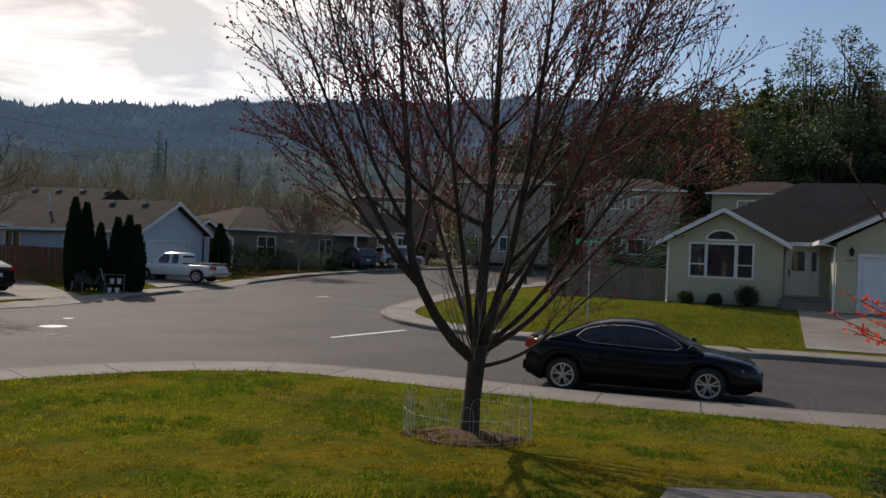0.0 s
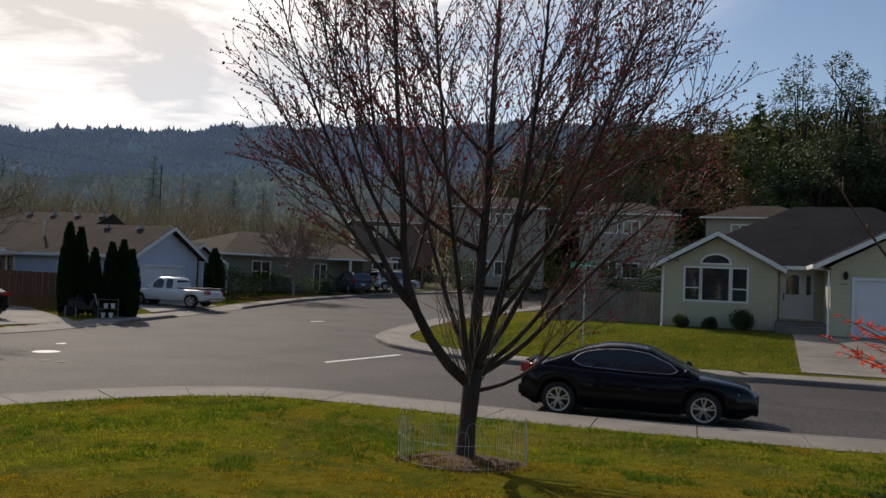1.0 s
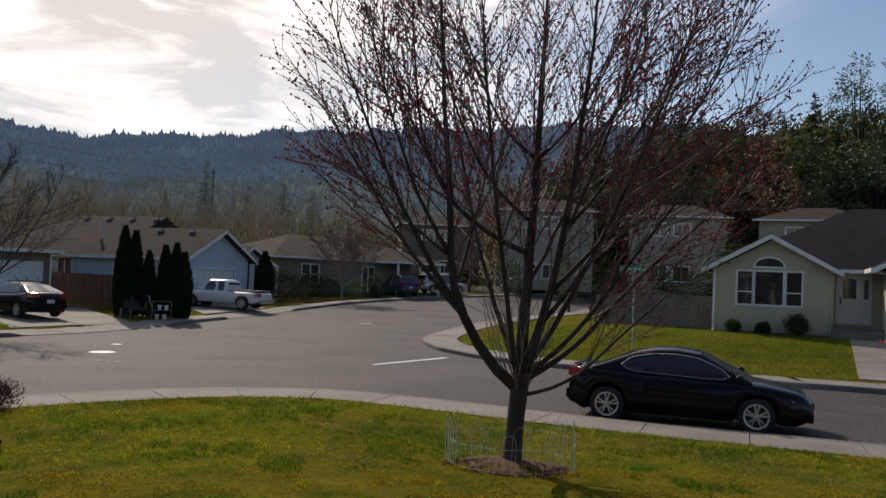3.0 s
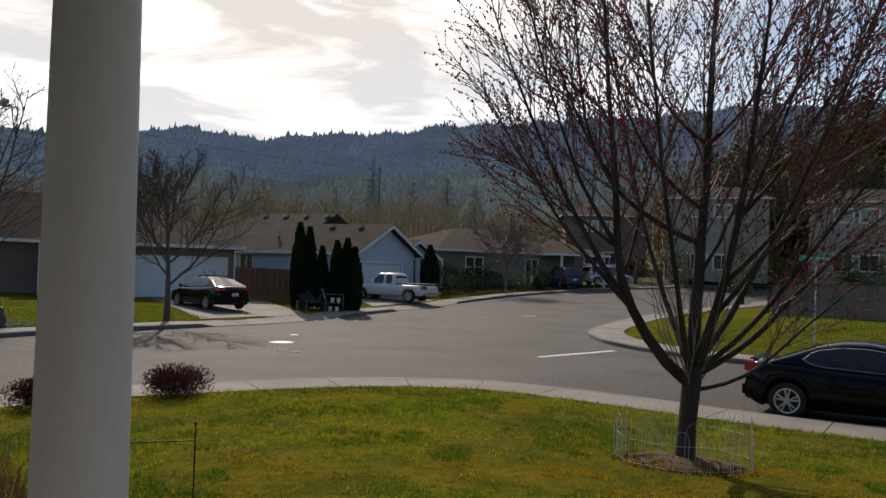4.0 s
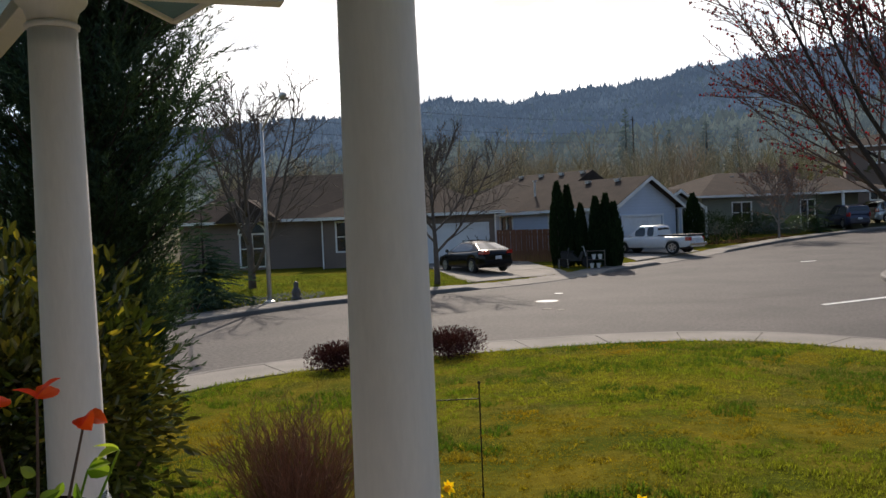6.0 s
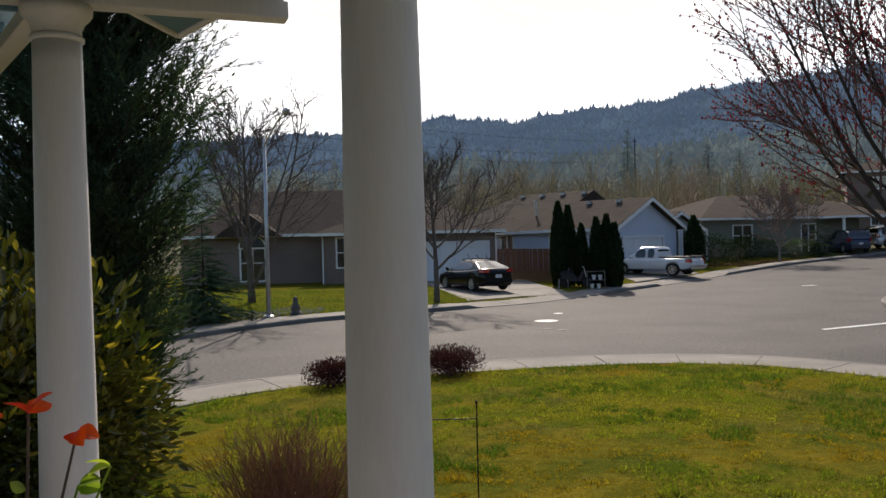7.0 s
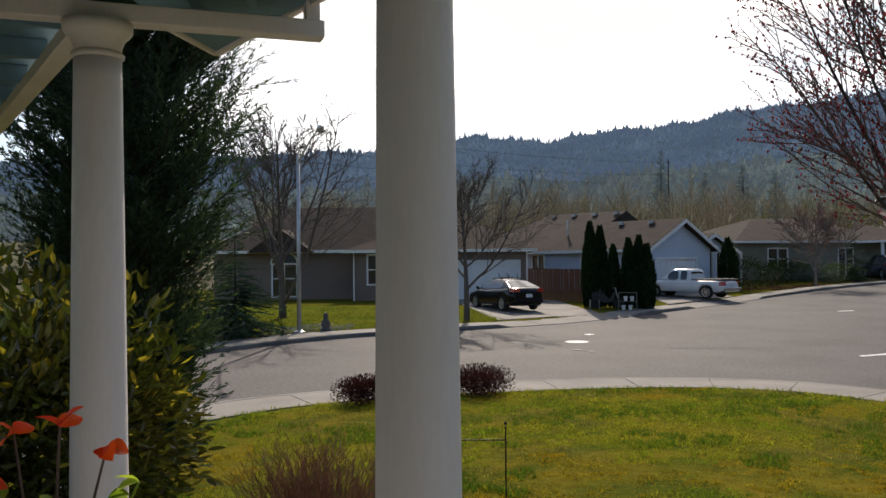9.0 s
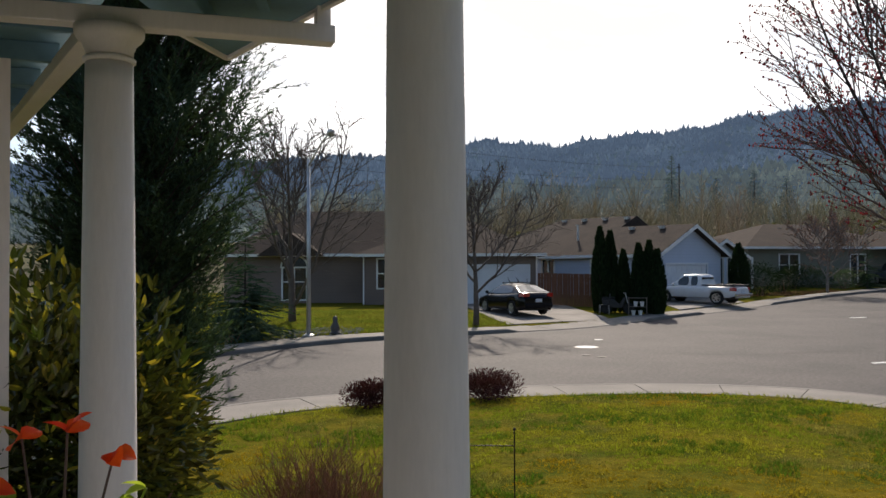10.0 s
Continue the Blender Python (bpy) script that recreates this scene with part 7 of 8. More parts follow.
# ---- the lawn ----
def blades(name, x, y, h, w, lean, mat, label, seed, z=None, per=3):
    """Grass tufts in one mesh, each of a few tapering blades."""
    rg = np.random.default_rng(seed)
    n = len(x)
    z = ground_z(x, y) if z is None else z
    a = rg.uniform(0, 2 * np.pi, (n, per))
    r = rg.uniform(0, 0.018, (n, per))
    bx, by = x[:, None] + r * np.cos(a * 3), y[:, None] + r * np.sin(a * 3)
    hh = h[:, None] * rg.uniform(0.6, 1.2, (n, per))
    ww = w * rg.uniform(0.7, 1.3, (n, per))
    t = a + rg.uniform(-0.6, 0.6, (n, per))
    le = lean * hh * rg.uniform(0.3, 1.4, (n, per))
    base = np.stack([bx, by, np.repeat(z[:, None], per, 1) - 0.005], -1)
    wv = np.stack([-np.sin(t) * ww, np.cos(t) * ww, 0 * t], -1)
    mid = base + np.stack([np.cos(t) * le * 0.35, np.sin(t) * le * 0.35, hh * 0.6], -1)
    tip = base + np.stack([np.cos(t) * le, np.sin(t) * le, hh], -1)
    v = np.stack([base - wv, base + wv, mid + wv * 0.7, mid - wv * 0.7, tip], 2).reshape(-1, 3)
    q = np.arange(n * per) * 5
    loops = np.stack([q, q + 1, q + 2, q, q + 2, q + 3, q + 3, q + 2, q + 4], -1).reshape(-1)
    me = bpy.data.meshes.new(name)
    me.vertices.add(len(v))
    me.vertices.foreach_set("co", v.astype(np.float32).ravel())
    me.loops.add(len(loops))
    me.loops.foreach_set("vertex_index", loops.astype(np.int32))
    me.polygons.add(len(loops) // 3)
    me.polygons.foreach_set("loop_start", np.arange(0, len(loops), 3, dtype=np.int32))
    me.update(calc_edges=True)
    me.materials.append(mat)
    return tagged(new(name, me), label, "grass", kind="stuff")


def patchy(x, y, scale, seed):
    return np.array([noise.noise(Vector((a * scale, b * scale, seed))) for a, b in zip(x, y)])


def on_lawn(n, seed, far=17.5):
    """Places on the home lawn, thicker towards the porch."""
    rg = np.random.default_rng(seed)
    az = np.radians(rg.uniform(-66, 36, n))
    r = rg.uniform(3.2, far, n)
    x, y = r * np.sin(az), r * np.cos(az)
    ok = inside(LOT_HOME, x, y) & (distance(KERB_HOME[::2], x, y) > WALK + 0.03)
    ok &= np.hypot(x - 0.44, y - 10.35) > 0.62 + 0.12 * np.sin(5 * np.arctan2(y - 10.35, x - 0.44))
    ok &= np.hypot((x + 4.0) / 1.7, (y - 3.4) / 1.25) > 1.0 + 0.1 * np.sin(x * 9 + y * 7)
    ok &= ~((y < 7.55 + 0.116 * x) & (x > 0.9 + (y - 4.6) * 0.406) & (x < 3.5 + (y - 4.6) * 0.074))
    ok &= ~((y < 3.0) & (x > -3.4))
    return x[ok], y[ok], rg


x, y, rg = on_lawn(190000, 1)
clump = patchy(x, y, 1.3, 3.0)
thin = patchy(x, y, 0.45, 9.0)
band = np.exp(-(((y - 0.10 * x) - 8.4) / 1.5) ** 2) * smoothstep(-3.8, -1.5, x)
moss = (thin + 0.55 * band + 0.25 * patchy(x, y, 2.2, 4.0)) > 0.24
knot = patchy(x, y, 4.5, 6.0)
tall = 0.016 + 0.020 * np.clip(clump * 2.2 + 0.2, 0, 1.4) + 0.045 * np.clip(knot * 2.4 - 0.15, 0, 1) + 0.012 * smoothstep(9, 15, y)
dry = ~moss & (patchy(x, y, 0.42, 31.0) + 0.35 * patchy(x, y, 1.7, 17.0) + 0.2 * patchy(x, y, 6.0, 2.0) > 0.20)
blades("dry_grass", x[dry], y[dry], tall[dry] * 0.8, 0.0036, 1.0, STRAW, "dry straw-coloured patches in the lawn", 5)
moss = moss | dry
blades("lawn_grass", x[~moss], y[~moss], tall[~moss], 0.0036, 0.9, BLADE, "uneven green and yellowish lawn grass", 2)
moss = moss & ~dry
blades("lawn_moss", x[moss], y[moss], tall[moss] * 0.6, 0.0045, 1.0, MOSS, "golden moss patches in the lawn", 3)
x, y, rg = on_lawn(110000, 7)
lush = 1.1 * patchy(x, y, 0.5, 21.0) + 0.7 * patchy(x, y, 2.2, 5.0) - 0.35 * np.exp(-(((y - 0.10 * x) - 8.4) / 1.5) ** 2) > 0.17
blades("lush_tufts", x[lush], y[lush], rg.uniform(0.035, 0.075, lush.sum()), 0.0036, 0.8, LUSH, "darker lush tufts standing out of the lawn", 8, per=4)
# fringe that leans over the pavement's edge
line = even(offset(KERB_HOME, lot_on_left(KERB_HOME, LOT_HOME, 60) * (WALK + 0.02)), 0.03)
line = line[(line[:, 1] > 3) & (line[:, 0] < 12)]
rg = np.random.default_rng(12)
blades("lawn_fringe", line[:, 0] + rg.normal(0, 0.03, len(line)), line[:, 1] + rg.normal(0, 0.03, len(line)), rg.uniform(0.03, 0.08, len(line)), 0.003, 0.9, BLADE, "ragged grass fringe along the pavement", 13, z=np.full(len(line), 0.15), per=4)


def far_lawn(name, lot, kerb, box, n, seed, label, keep=None):
    rg = np.random.default_rng(seed)
    x, y = rg.uniform(box[0], box[1], n), rg.uniform(box[2], box[3], n)
    ok = inside(lot, x, y) & (distance(kerb[::2], x, y) > WALK + 0.05)
    if keep is not None:
        ok &= keep(x, y)
    x, y = x[ok], y[ok]
    blades(name, x, y, rg.uniform(0.04, 0.08, len(x)), 0.009, 0.8, BLADE_FAR, label, seed, per=3)


def before_cream(x, y):
    a = radians(-19.9)
    u = (x - 9.6) * math.cos(a) + (y - 35.8) * math.sin(a)
    v = -(x - 9.6) * math.sin(a) + (y - 35.8) * math.cos(a)
    return (v < np.where(u < 0, 2.0, -0.3)) & (u < 4.93) & (u > -8.5)


far_lawn("corner_lawn", LOT_CORNER, KERB_CORNER, (0, 16, 25, 45), 60000, 21, "bright mown lawn of the corner house", before_cream)
far_lawn("verge_lawn", LOT_FAR, KERB_FAR, (-33, -17, 20, 34), 42000, 22, "bright mown lawn before a taupe house", lambda x, y: ((y - 33) < 0.55 * (x + 24)) & ~inside(np.array([(-16.0, 29.2), (-14.8, 35.6), (-20.6, 42.2), (-26.0, 39.2)]), x, y))


# ---- beds, and what stands on the lawn ----
def bed(x, y, rx, ry, rise, mat, label, seed):
    rg = np.random.default_rng(seed)
    u, v = np.linspace(0.02, 1, 9), np.linspace(0, 2 * np.pi, 41)
    wob = 1 + 0.10 * np.sin(v * 3 + seed) + 0.07 * np.sin(v * 7) + 0.05 * np.sin(v * 13 + 1)
    px, py = x + np.outer(u, np.cos(v) * wob) * rx, y + np.outer(u, np.sin(v) * wob) * ry
    pz = ground_z(px, py) + rise * (1 - u[:, None] ** 2) + 0.012 - 0.05 * (u[:, None] > 0.97)
    return sheet("bed", px, py, pz, None, mat, label=label, category="flower bed", kind="structure")


bed(0.44, 10.35, 0.70, 0.66, 0.09, EARTH, "mounded soil and moss round the maple's foot", 1)
stones("mulch_chips", 0.44, 10.3, 0.84, 0.78, 900, 0.019, MULCH, "loose bark chips round the maple's foot", 3, rise=0.09)
rg = np.random.default_rng(44)
a, k = rg.uniform(0, 6.283, 2600), np.sqrt(rg.uniform(0, 1, 2600))
mx, my = 0.44 + np.cos(a) * k * 0.62 - 0.05, 10.3 + np.sin(a) * k * 0.6
mossy = patchy(mx, my, 2.6, 2.0) > 0.0
blades("mound_moss", mx[mossy], my[mossy], rg.uniform(0.012, 0.03, mossy.sum()), 0.004, 1.0, MOSS, "golden moss on the maple's mound", 45, z=ground_z(mx, my)[mossy] + 0.075 * (1 - k[mossy] ** 2) + 0.012)
bed(-4.0, 3.4, 1.75, 1.3, 0.03, EARTH, "bare soil bed under the shrubs", 2)
stones("bed_litter", -4.0, 3.4, 1.6, 1.2, 500, 0.022, MULCH, "dry leaf litter on the soil bed", 4)


def wire_border():
    """Low wire hoops set round the tree in short panels."""
    t = thing("wire_fence", pose(0.44, 10.35, ground_at(0.44, 10.35)), "low looped white wire fence round the maple", "fence")
    for k in range(9):
        a0, a1 = 2 * math.pi * (k + 0.06) / 9 + 0.3, 2 * math.pi * (k + 0.94) / 9 + 0.3
        p, q = Vector((math.cos(a0) * 0.80, math.sin(a0) * 0.74, 0)), Vector((math.cos(a1) * 0.80, math.sin(a1) * 0.74, 0))
        lean = random.Random(k).uniform(-0.05, 0.05)
        g = Geo()
        for j in range(4):
            u0, u1 = j / 4, (j + 1.35) / 4
            a, b = p.lerp(q, u0), p.lerp(q, min(u1, 1.0))
            hi = Vector((0, 0, 0.60 if j % 2 else 0.5))
            hoop = [a - Vector((0, 0, 0.1)), a + hi * 0.8, a.lerp(b, 0.15) + hi * 0.95, a.lerp(b, 0.5) + hi, a.lerp(b, 0.85) + hi * 0.95, b + hi * 0.8, b - Vector((0, 0, 0.1))]
            g.tube([v + Vector((lean * v.z, lean * v.z, 0)) for v in hoop], 0.0022, 4)
        for z in (0.08, 0.34):
            g.tube([p + Vector((0, 0, z)), q + Vector((0, 0, z))], 0.0022, 4)
        part("wire_panel", g, WIRE, t)


wire_border()


def flag_stand():
    t = thing("flag_stand", pose(-2.73, 4.8, ground_at(-2.73, 4.8)), "thin black iron garden flag stand with no flag", "flag stand")
    h = 1.57 - ground_at(-2.73, 4.8)
    part("rod", Geo().tube([(0, 0, -0.1), (0, 0, h)], 0.0055, 6), BLACK_IRON, t)
    a = Vector((-0.40, -0.22, 0))
    part("crossbar", Geo().tube([(0, 0, h - 0.095), tuple(a + Vector((0, 0, h - 0.10))), tuple(a * 1.03 + Vector((0, 0, h - 0.085))), tuple(a * 1.0 + Vector((0, 0, h - 0.07)))], 0.0045, 6), BLACK_IRON, t)
    part("finial", Geo().lathe([(0.003, 0), (0.011, 0.008), (0.011, 0.016), (0.003, 0.024)], (0, 0, h), 10), BLACK_IRON, t)


flag_stand()


def daffodil(x, y, h, seed):
    rng = random.Random(seed)
    t = thing("daffodil", pose(x, y, ground_at(x, y)), "yellow daffodil in the bed before the porch", "flower", "daffodils")
    part("stem", Geo().tube([(0, 0, 0), (0.01, 0, h * 0.6), (0.02, -0.02, h)], 0.004, 5), GREEN_LEAF, t)
    g = Geo()
    for k in range(6):
        a = k * math.pi / 3 + rng.random()
        d = Vector((math.cos(a), -0.25, math.sin(a)))
        g.leaf((0.02, -0.03, h), d, Vector((-math.sin(a), 0, math.cos(a))), 0.045, 0.03, 0.15)
    f = part("petals", g, PETAL, t)
    part("trumpet", Geo().lathe([(0.009, 0), (0.013, -0.022), (0.019, -0.034), (0.015, -0.03)], (0.02, -0.035, h), 10, "y"), PETAL, f)
    l = Geo()
    for k in range(5):
        a = rng.uniform(0, 6.28)
        l.leaf((0, 0, 0), Vector((math.cos(a) * 0.25, math.sin(a) * 0.25, 1)), Vector((-math.sin(a), math.cos(a), 0)), h * rng.uniform(0.6, 0.9), 0.014, 0.2)
    part("leaves", l, GREEN_LEAF, t)["kind"] = "stuff"


for i, (x, y, h) in enumerate(((-2.34, 3.75, 0.62), (-2.45, 3.8, 0.55), (-1.38, 3.98, 0.56), (-2.2, 3.6, 0.5))):
    daffodil(x, y, h, i)
# a branch of the tree that stands beside the porch
def side_tree():
    t = thing("tree", pose(3.6, 5.6, ground_at(3.6, 5.6)), "budding bare branches of a small tree beside the porch", "tree")
    rng = random.Random(77)
    part("trunk", Geo().tube([(0, 0, -0.1), (0.02, 0, 1.2), (0.05, 0.05, 3.4)], [0.06, 0.05, 0.025], 8), BARK, t)
    g, b = Geo(), Geo()
    for z, tip in ((2.6, (-1.55, -1.25, 3.13)), (1.9, (-1.35, -0.9, 2.62)), (2.2, (-1.15, -1.0, 2.9))):
        base, end = Vector((0.03, 0, z)), Vector(tip)
        q = [base.lerp(end, k / 6) + Vector((0, 0, -0.18 * math.sin(k / 6 * math.pi))) for k in range(7)]
        g.tube(q, [0.016, 0.013, 0.011, 0.009, 0.008, 0.006, 0.004], 5, cap=False)
        for _, p, d in sprout(q, rng, 6, 0.6, 1.0, 60):
            w = bend(p, Vector((rng.uniform(-0.5, 0.2), rng.uniform(-0.2, 0.2), 1)), rng.uniform(0.05, 0.12), rng, 0.1, 0.1, 3)
            g.tube(w, [0.004, 0.0035, 0.003, 0.003], 4, cap=False)
            b.blob(w[3], 0.009, rng, 1.7)
    tagged(part("branchwork", g, TWIG, t), kind="stuff")
    tagged(part("bud_growth", b, TWIG_BROWN, t), kind="stuff")


side_tree()


def red_maple_shrub():
    t = thing("shrub", pose(3.75, 5.3, ground_at(3.75, 5.3)), "small shrub with fresh red leaves beside the path", "shrub")
    rng = random.Random(5)
    g, l = Geo(), Geo()
    for k in range(9):
        tip = Vector((rng.uniform(-1.25, -0.75), rng.uniform(-0.4, 0.5), rng.uniform(1.55, 1.85)))
        q = [Vector((0, 0, 0)).lerp(tip, u / 7) + Vector((0.25, 0, 0.30)) * math.sin(u / 7 * math.pi) for u in range(8)]
        g.tube(q, [0.008, 0.007, 0.006, 0.005, 0.004, 0.0035, 0.003, 0.002], 4, cap=False)
        for _, p, d in sprout(q, rng, 14, 0.72, 1.0, 60):
            for _ in range(3):
                v = Vector((rng.gauss(0, 1), rng.gauss(0, 1), rng.gauss(0, 0.4)))
                l.leaf(p, v + d, v.orthogonal(), rng.uniform(0.035, 0.06), 0.016, 0.2)
    tagged(part("stem_growth", g, TWIG, t), kind="stuff")
    tagged(part("leaves", l, RED_LEAF, t, "small bright red leaves"), kind="stuff")


red_maple_shrub()


# ---- the porch ----
def column(x, y, z0, z1, label, k=1.0):
    t = thing("porch_column", pose(x, y, z0), label, "column", "porch columns")
    h = z1 - z0
    part("base", Geo().box((0, 0, 0.04), (0.30, 0.30, 0.08)).lathe([(0.145, 0.08), (0.15, 0.11), (0.14, 0.14), (0.115, 0.16), (0.113, 0.18)], n=40), COLUMN_PAINT, t, smooth=False)
    r0, r1 = 0.110 * k, 0.090 * k
    shaft = [(r0 - (r0 - r1) * max(0, (k / 24 - 0.12) / 0.88) ** 1.15, 0.18 + (h - 0.33) * k / 24) for k in range(25)]
    part("shaft", Geo().lathe(shaft, n=64), COLUMN_PAINT, t, smooth=True)
    zc = h - 0.15
    part("collar", Geo().lathe([(0.090, zc), (0.104, zc + 0.005), (0.106, zc + 0.018), (0.096, zc + 0.027), (0.090, zc + 0.03)], n=48), COLUMN_PAINT, t, "moulded collar", smooth=True)
    part("capital", Geo().lathe([(r1, zc + 0.03), (r1 + 0.002, zc + 0.055), (0.103, zc + 0.065), (0.105, zc + 0.078), (0.128, zc + 0.10), (0.138, zc + 0.115), (0.14, zc + 0.15)], n=48), COLUMN_PAINT, t, "moulded capital", smooth=True)


column(-1.224, 1.687, 1.05, 3.80, "white round tapered porch column nearest the steps")
column(-3.14, 2.122, 1.05, 3.64, "white round tapered porch column beside a rhododendron", 1.05)


def timber(name, a, b, w, h, mat, label="", parent=None):
    """A squared timber between two points on its lower edge's middle."""
    a, b = Vector(a), Vector(b)
    d = (b - a).normalized()
    s = d.cross(Vector((0, 0, 1))).normalized() * w / 2
    up = Vector((0, 0, h))
    g = Geo().hexa([a - s, b - s, b + s, a + s], [a - s + up, b - s + up, b + s + up, a + s + up])
    return part(name, g, mat, parent, label, bevel=0.006)


porch = thing("porch_roof", Matrix(), "white-trimmed open porch roof with teal underside", "porch roof")
timber("beam", (-4.9, -0.16, 3.64), (-2.56, 2.86, 3.64), 0.10, 0.078, COLUMN_PAINT, "white painted beam", porch)
timber("beam", (-3.12, 2.09, 3.643), (-8.2, 4.22, 3.643), 0.10, 0.072, COLUMN_PAINT, "white painted beam", porch)
part("end_post", Geo().box((-2.59, 2.82, 3.80), (0.06, 0.09, 0.17), rz=52), COLUMN_PAINT, porch, "white stub post")
timber("fascia", (-3.62, 3.18, 3.78), (-1.2, 2.30, 3.78), 0.03, 0.15, COLUMN_PAINT, "white fascia board", porch)
timber("fascia", (-3.62, 3.18, 3.781), (-3.38, 2.62, 3.781), 0.03, 0.15, COLUMN_PAINT, "white fascia board", porch)
def soffit(poly, z, name="soffit"):
    return part(name, Geo().prism(poly, z, z + 0.02, "z"), TEAL, porch, "teal painted boards")
soffit([(-3.60, 3.16), (-3.36, 2.60), (-3.02, 2.06), (1.8, 1.1), (1.9, 1.3), (-1.2, 2.28)], 3.80)
soffit([(-3.06, 2.10), (-8.2, 4.26), (-9.2, 1.6), (-4.9, -0.2)], 3.80)
# boards out of view overhead, added to close the porch against the sky
soffit([(-3.02, 2.0), (-4.9, -0.25), (-4.0, -2.2), (3.2, -2.2), (1.8, 1.05)], 3.80)
for k in range(7):
    a, b = Vector((-3.5 - 0.62 * k, 2.24 + 0.26 * k, 3.70)), Vector((-5.0 - 0.62 * k, 0.15 + 0.20 * k, 3.70))
    timber("rafter", a, b, 0.05, 0.10, TEAL, "teal painted rafter", porch)
for k in range(4):
    a, b = Vector((-3.15 + 0.5 * k, 2.72 - 0.19 * k, 3.72)), Vector((-2.65 + 0.5 * k, 2.05 - 0.12 * k, 3.72))
    timber("rafter", a, b, 0.05, 0.08, TEAL, "teal painted rafter", porch)
# unseen deck over the soffits, added to shade the porch
part("roof_deck", Geo().prism([(-3.55, 3.14), (1.9, 1.25), (3.4, -2.6), (-4.2, -2.6), (-9.4, 1.5), (-8.2, 4.2), (-3.25, 2.2), (-3.36, 2.6)], 3.94, 4.06, "z"), ROOF_GREY, porch, "unseen grey shingled deck added to shade the porch")

# The wall is out of view, added to keep skylight off the columns.
home = thing("house_home", Matrix(), "unseen pale clapboard house wall blocking the sky, with a white corner board", "house", kind="structure")
part("wall", Geo().prism([(-4.6, -1.75), (3.6, -1.75), (3.6, -1.95), (-4.6, -1.95)], 0.6, 3.94, "z"), SIDING_BEIGE, home)
part("corner_board", Geo().box((-3.885, 2.06, 2.1), (0.09, 0.09, 3.0), rz=63), COLUMN_PAINT, home, "white corner board")
# Floor out of view, its concrete lightened to bounce sunlight onto the columns.
tagged(link("porch_floor", Geo().prism([(-3.35, 2.45), (-0.9, 1.98), (2.6, 1.3), (3.2, -1.75), (-4.5, -1.75), (-4.0, 2.1)], 0.5, 1.05, "z"), PORCH_FLOOR), "unseen grey concrete porch floor, pale to bounce light", "floor", kind="structure")


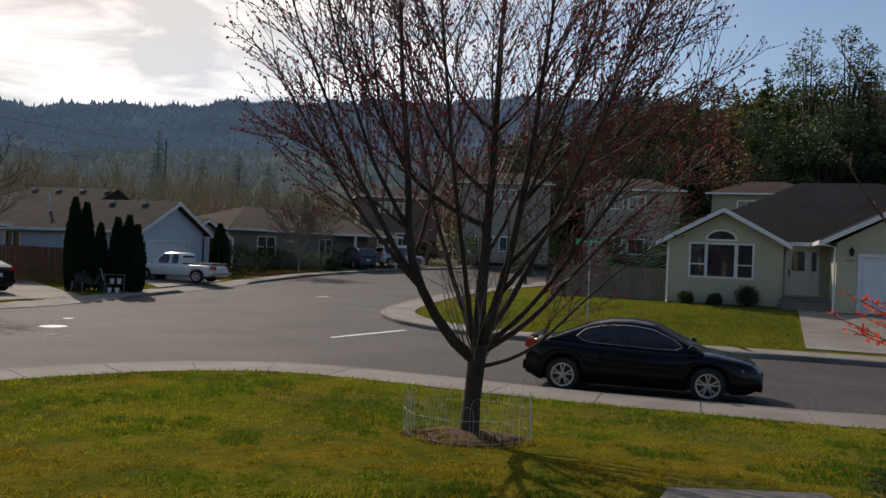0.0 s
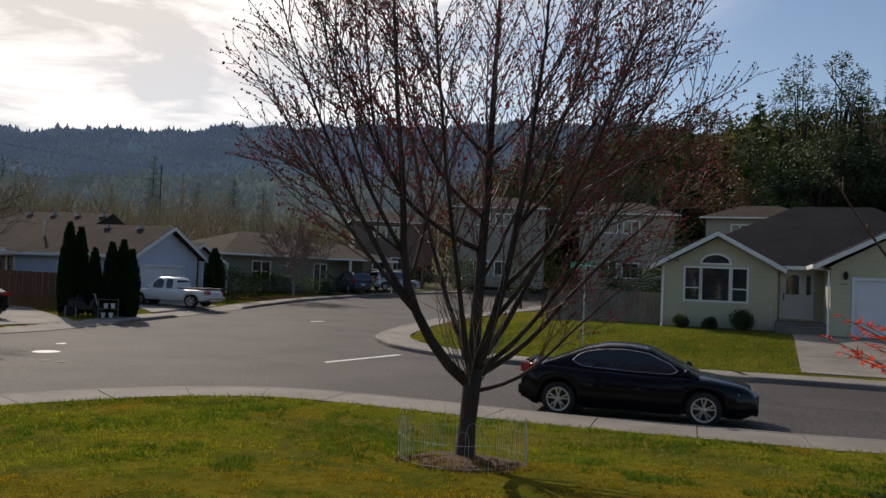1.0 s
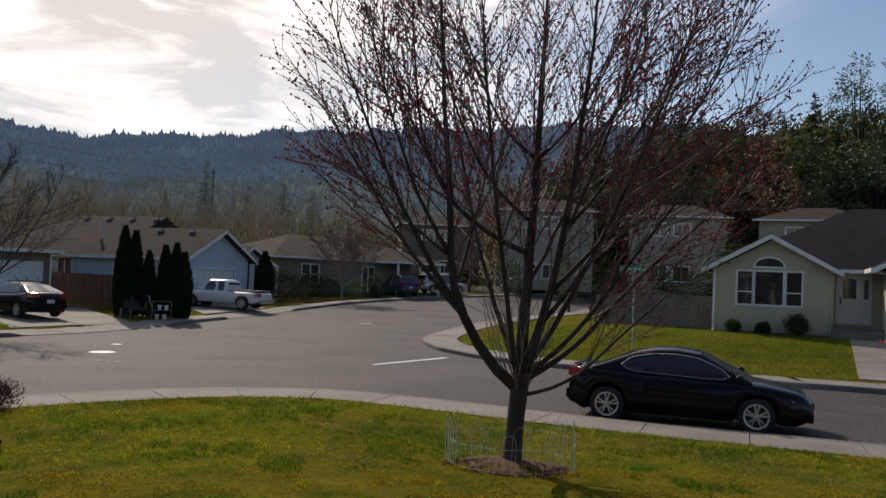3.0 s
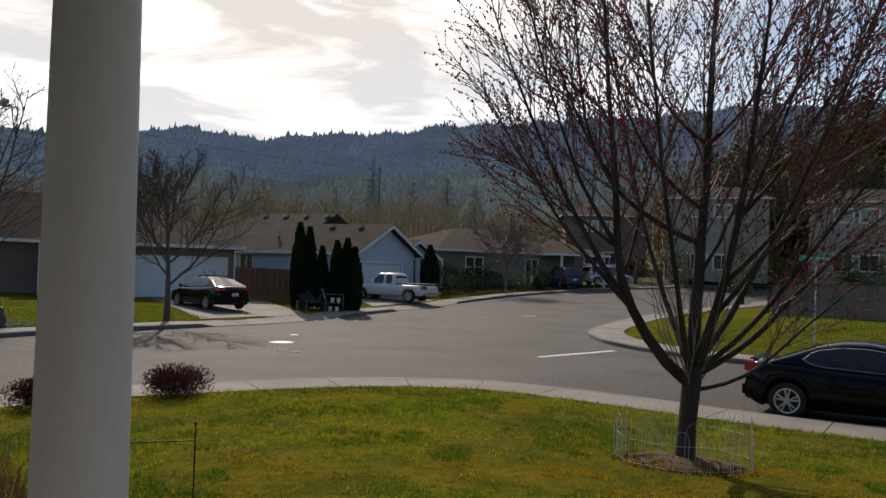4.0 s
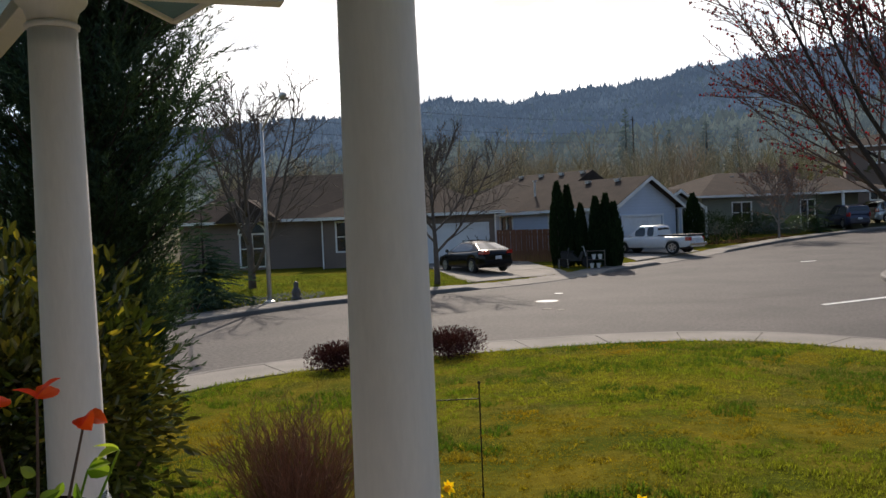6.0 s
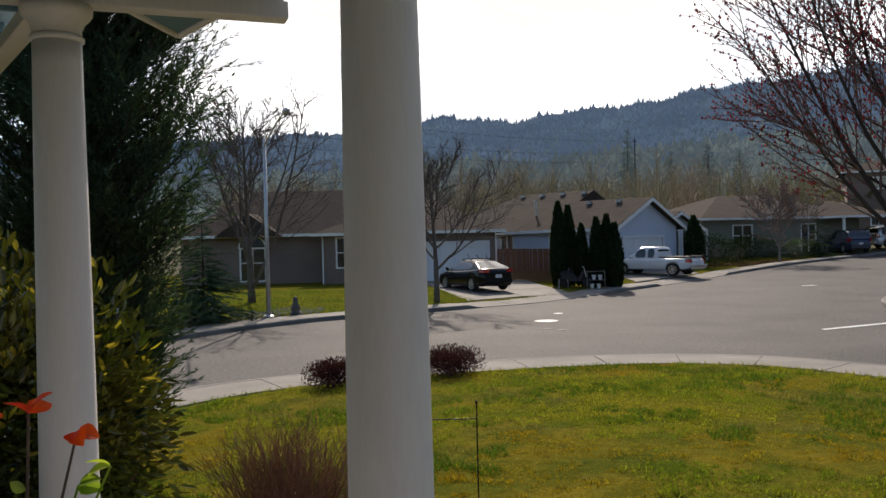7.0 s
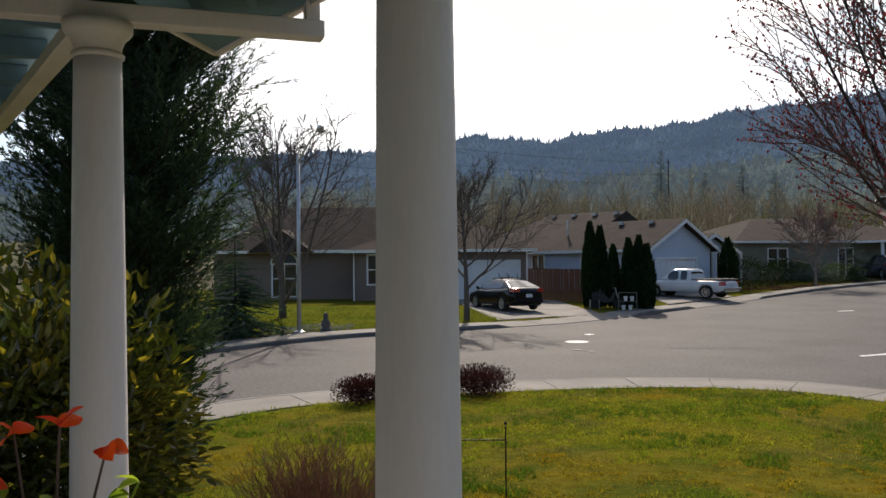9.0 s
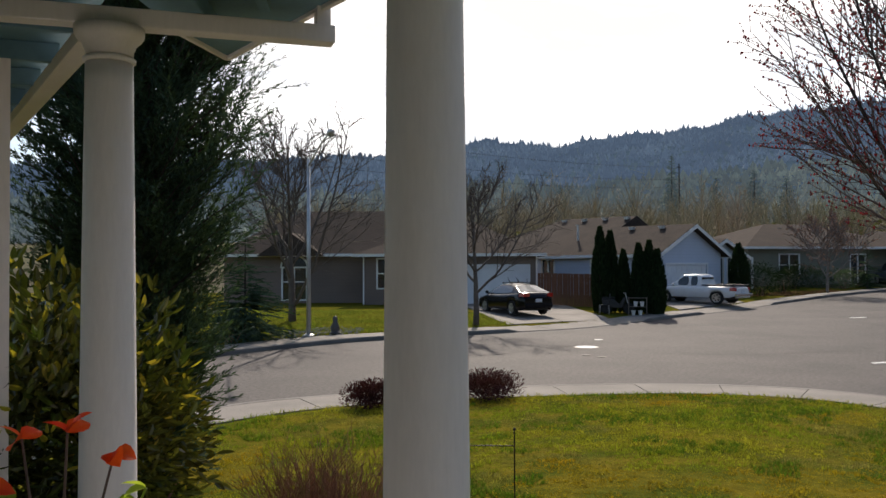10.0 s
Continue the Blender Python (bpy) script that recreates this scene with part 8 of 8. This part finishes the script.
def potted_rose():
    """A young rose in a foil-wrapped pot on a stand, with wire hoops round it."""
    x, y = -1.50, 0.90
    st = thing("plant_stand", pose(x, y, 1.05), "dark iron plant stand on the porch", "plant stand")
    part("top", Geo().lathe([(0.16, 0.70), (0.16, 0.72)], n=24), BLACK_IRON, st)
    for k in range(3):
        a = k * 2.1
        part("leg", Geo().tube([(math.cos(a) * 0.16, math.sin(a) * 0.16, 0), (math.cos(a) * 0.12, math.sin(a) * 0.12, 0.70)], 0.01, 6), BLACK_IRON, st)
    z = 1.77
    t = thing("potted_rose", pose(x, y, z), "young red-leaved rose in a foil-wrapped pot with wire hoops", "potted plant")
    part("pot", Geo().lathe([(0.08, 0), (0.11, 0.2), (0.10, 0.2), (0.10, 0.18)], n=24), DARK_PLASTIC, t)
    rng = random.Random(3)
    n = 40
    g = Geo()
    for k, (r, zz) in enumerate(((0.085, 0.005), (0.12, 0.10), (0.125, 0.2), (0.16, 0.27), (0.20, 0.31))):
        g.v += [((r + rng.uniform(-1, 1) * 0.006 * (k + 1)) * math.cos(2 * math.pi * i / n), (r + rng.uniform(-1, 1) * 0.006 * (k + 1)) * math.sin(2 * math.pi * i / n), zz + rng.uniform(-1, 1) * 0.008 * k) for i in range(n)]
    g.f = [(j * n + i, j * n + (i + 1) % n, (j + 1) * n + (i + 1) % n, (j + 1) * n + i) for j in range(4) for i in range(n)]
    part("foil_wrap", g, FOIL, t, "crinkled silver foil")
    for zz in (0.36, 0.22):
        part("hoop", Geo().tube([(0.105 * math.cos(a * 0.2618), 0.105 * math.sin(a * 0.2618), zz) for a in range(25)], 0.004, 6, cap=False), BLACK_IRON, t, "dark wire hoop")
    for a in (0.4, 2.5, 4.6):
        part("hoop_leg", Geo().tube([(0.105 * math.cos(a), 0.105 * math.sin(a), 0.36), (0.09 * math.cos(a), 0.09 * math.sin(a), 0.1)], 0.0035, 5), BLACK_IRON, t)
    right = Vector((0.56, 0.83, 0))
    away = Vector((-0.83, 0.56, 0))
    stems = (((0.10, 0.02, 0.565), True), ((-0.06, 0.03, 0.60), True), ((-0.13, 0.0, 0.53), True), ((0.02, -0.05, 0.62), True), ((-0.20, -0.03, 0.51), True), ((0.155, -0.02, 0.50), False), ((0.10, 0.03, 0.46), False), ((-0.10, 0.04, 0.47), False))
    for (u, v, h), red in stems:
        tip = right * u + away * v + Vector((0, 0, h - 0.035))
        mid = tip * 0.5 + Vector((0, 0, 0.06))
        part("stem", Geo().tube([(0.01 * u, 0, 0.16), tuple(mid), tuple(tip)], [0.004, 0.0032, 0.0024], 5), TWIG if red else GREEN_LEAF, t)
        g = Geo()
        for k in range(3 if red else 2):
            d = right * rng.uniform(-0.9, 0.9) + Vector((0, 0, rng.uniform(-0.1, 0.7))) + away * rng.uniform(-0.5, 0.5)
            s = Vector((0, 0, 1)).cross(d).normalized() + Vector((0, 0, rng.uniform(0.4, 1.2)))
            g.broad(tip, d, s, rng.uniform(0.04, 0.066), 0.040, 0.14, 0.35)
        part("young_foliage", g, RED_LEAF if red else GREEN_LEAF, t, "red young leaves" if red else "green young leaves")["kind"] = "stuff"
        g = Geo()
        for k in range(2):
            p = Vector(tip) * 0.55 + Vector((0, 0, 0.07 + 0.05 * k))
            d = right * rng.uniform(-1, 1) + Vector((0, 0, rng.uniform(-0.2, 0.5)))
            g.broad(p, d, Vector((0, 0, 1)) + away * 0.5, rng.uniform(0.03, 0.045), 0.022, 0.18, 0.3)
        part("young_foliage", g, GREEN_LEAF, t, "green young leaves")["kind"] = "stuff"


potted_rose()
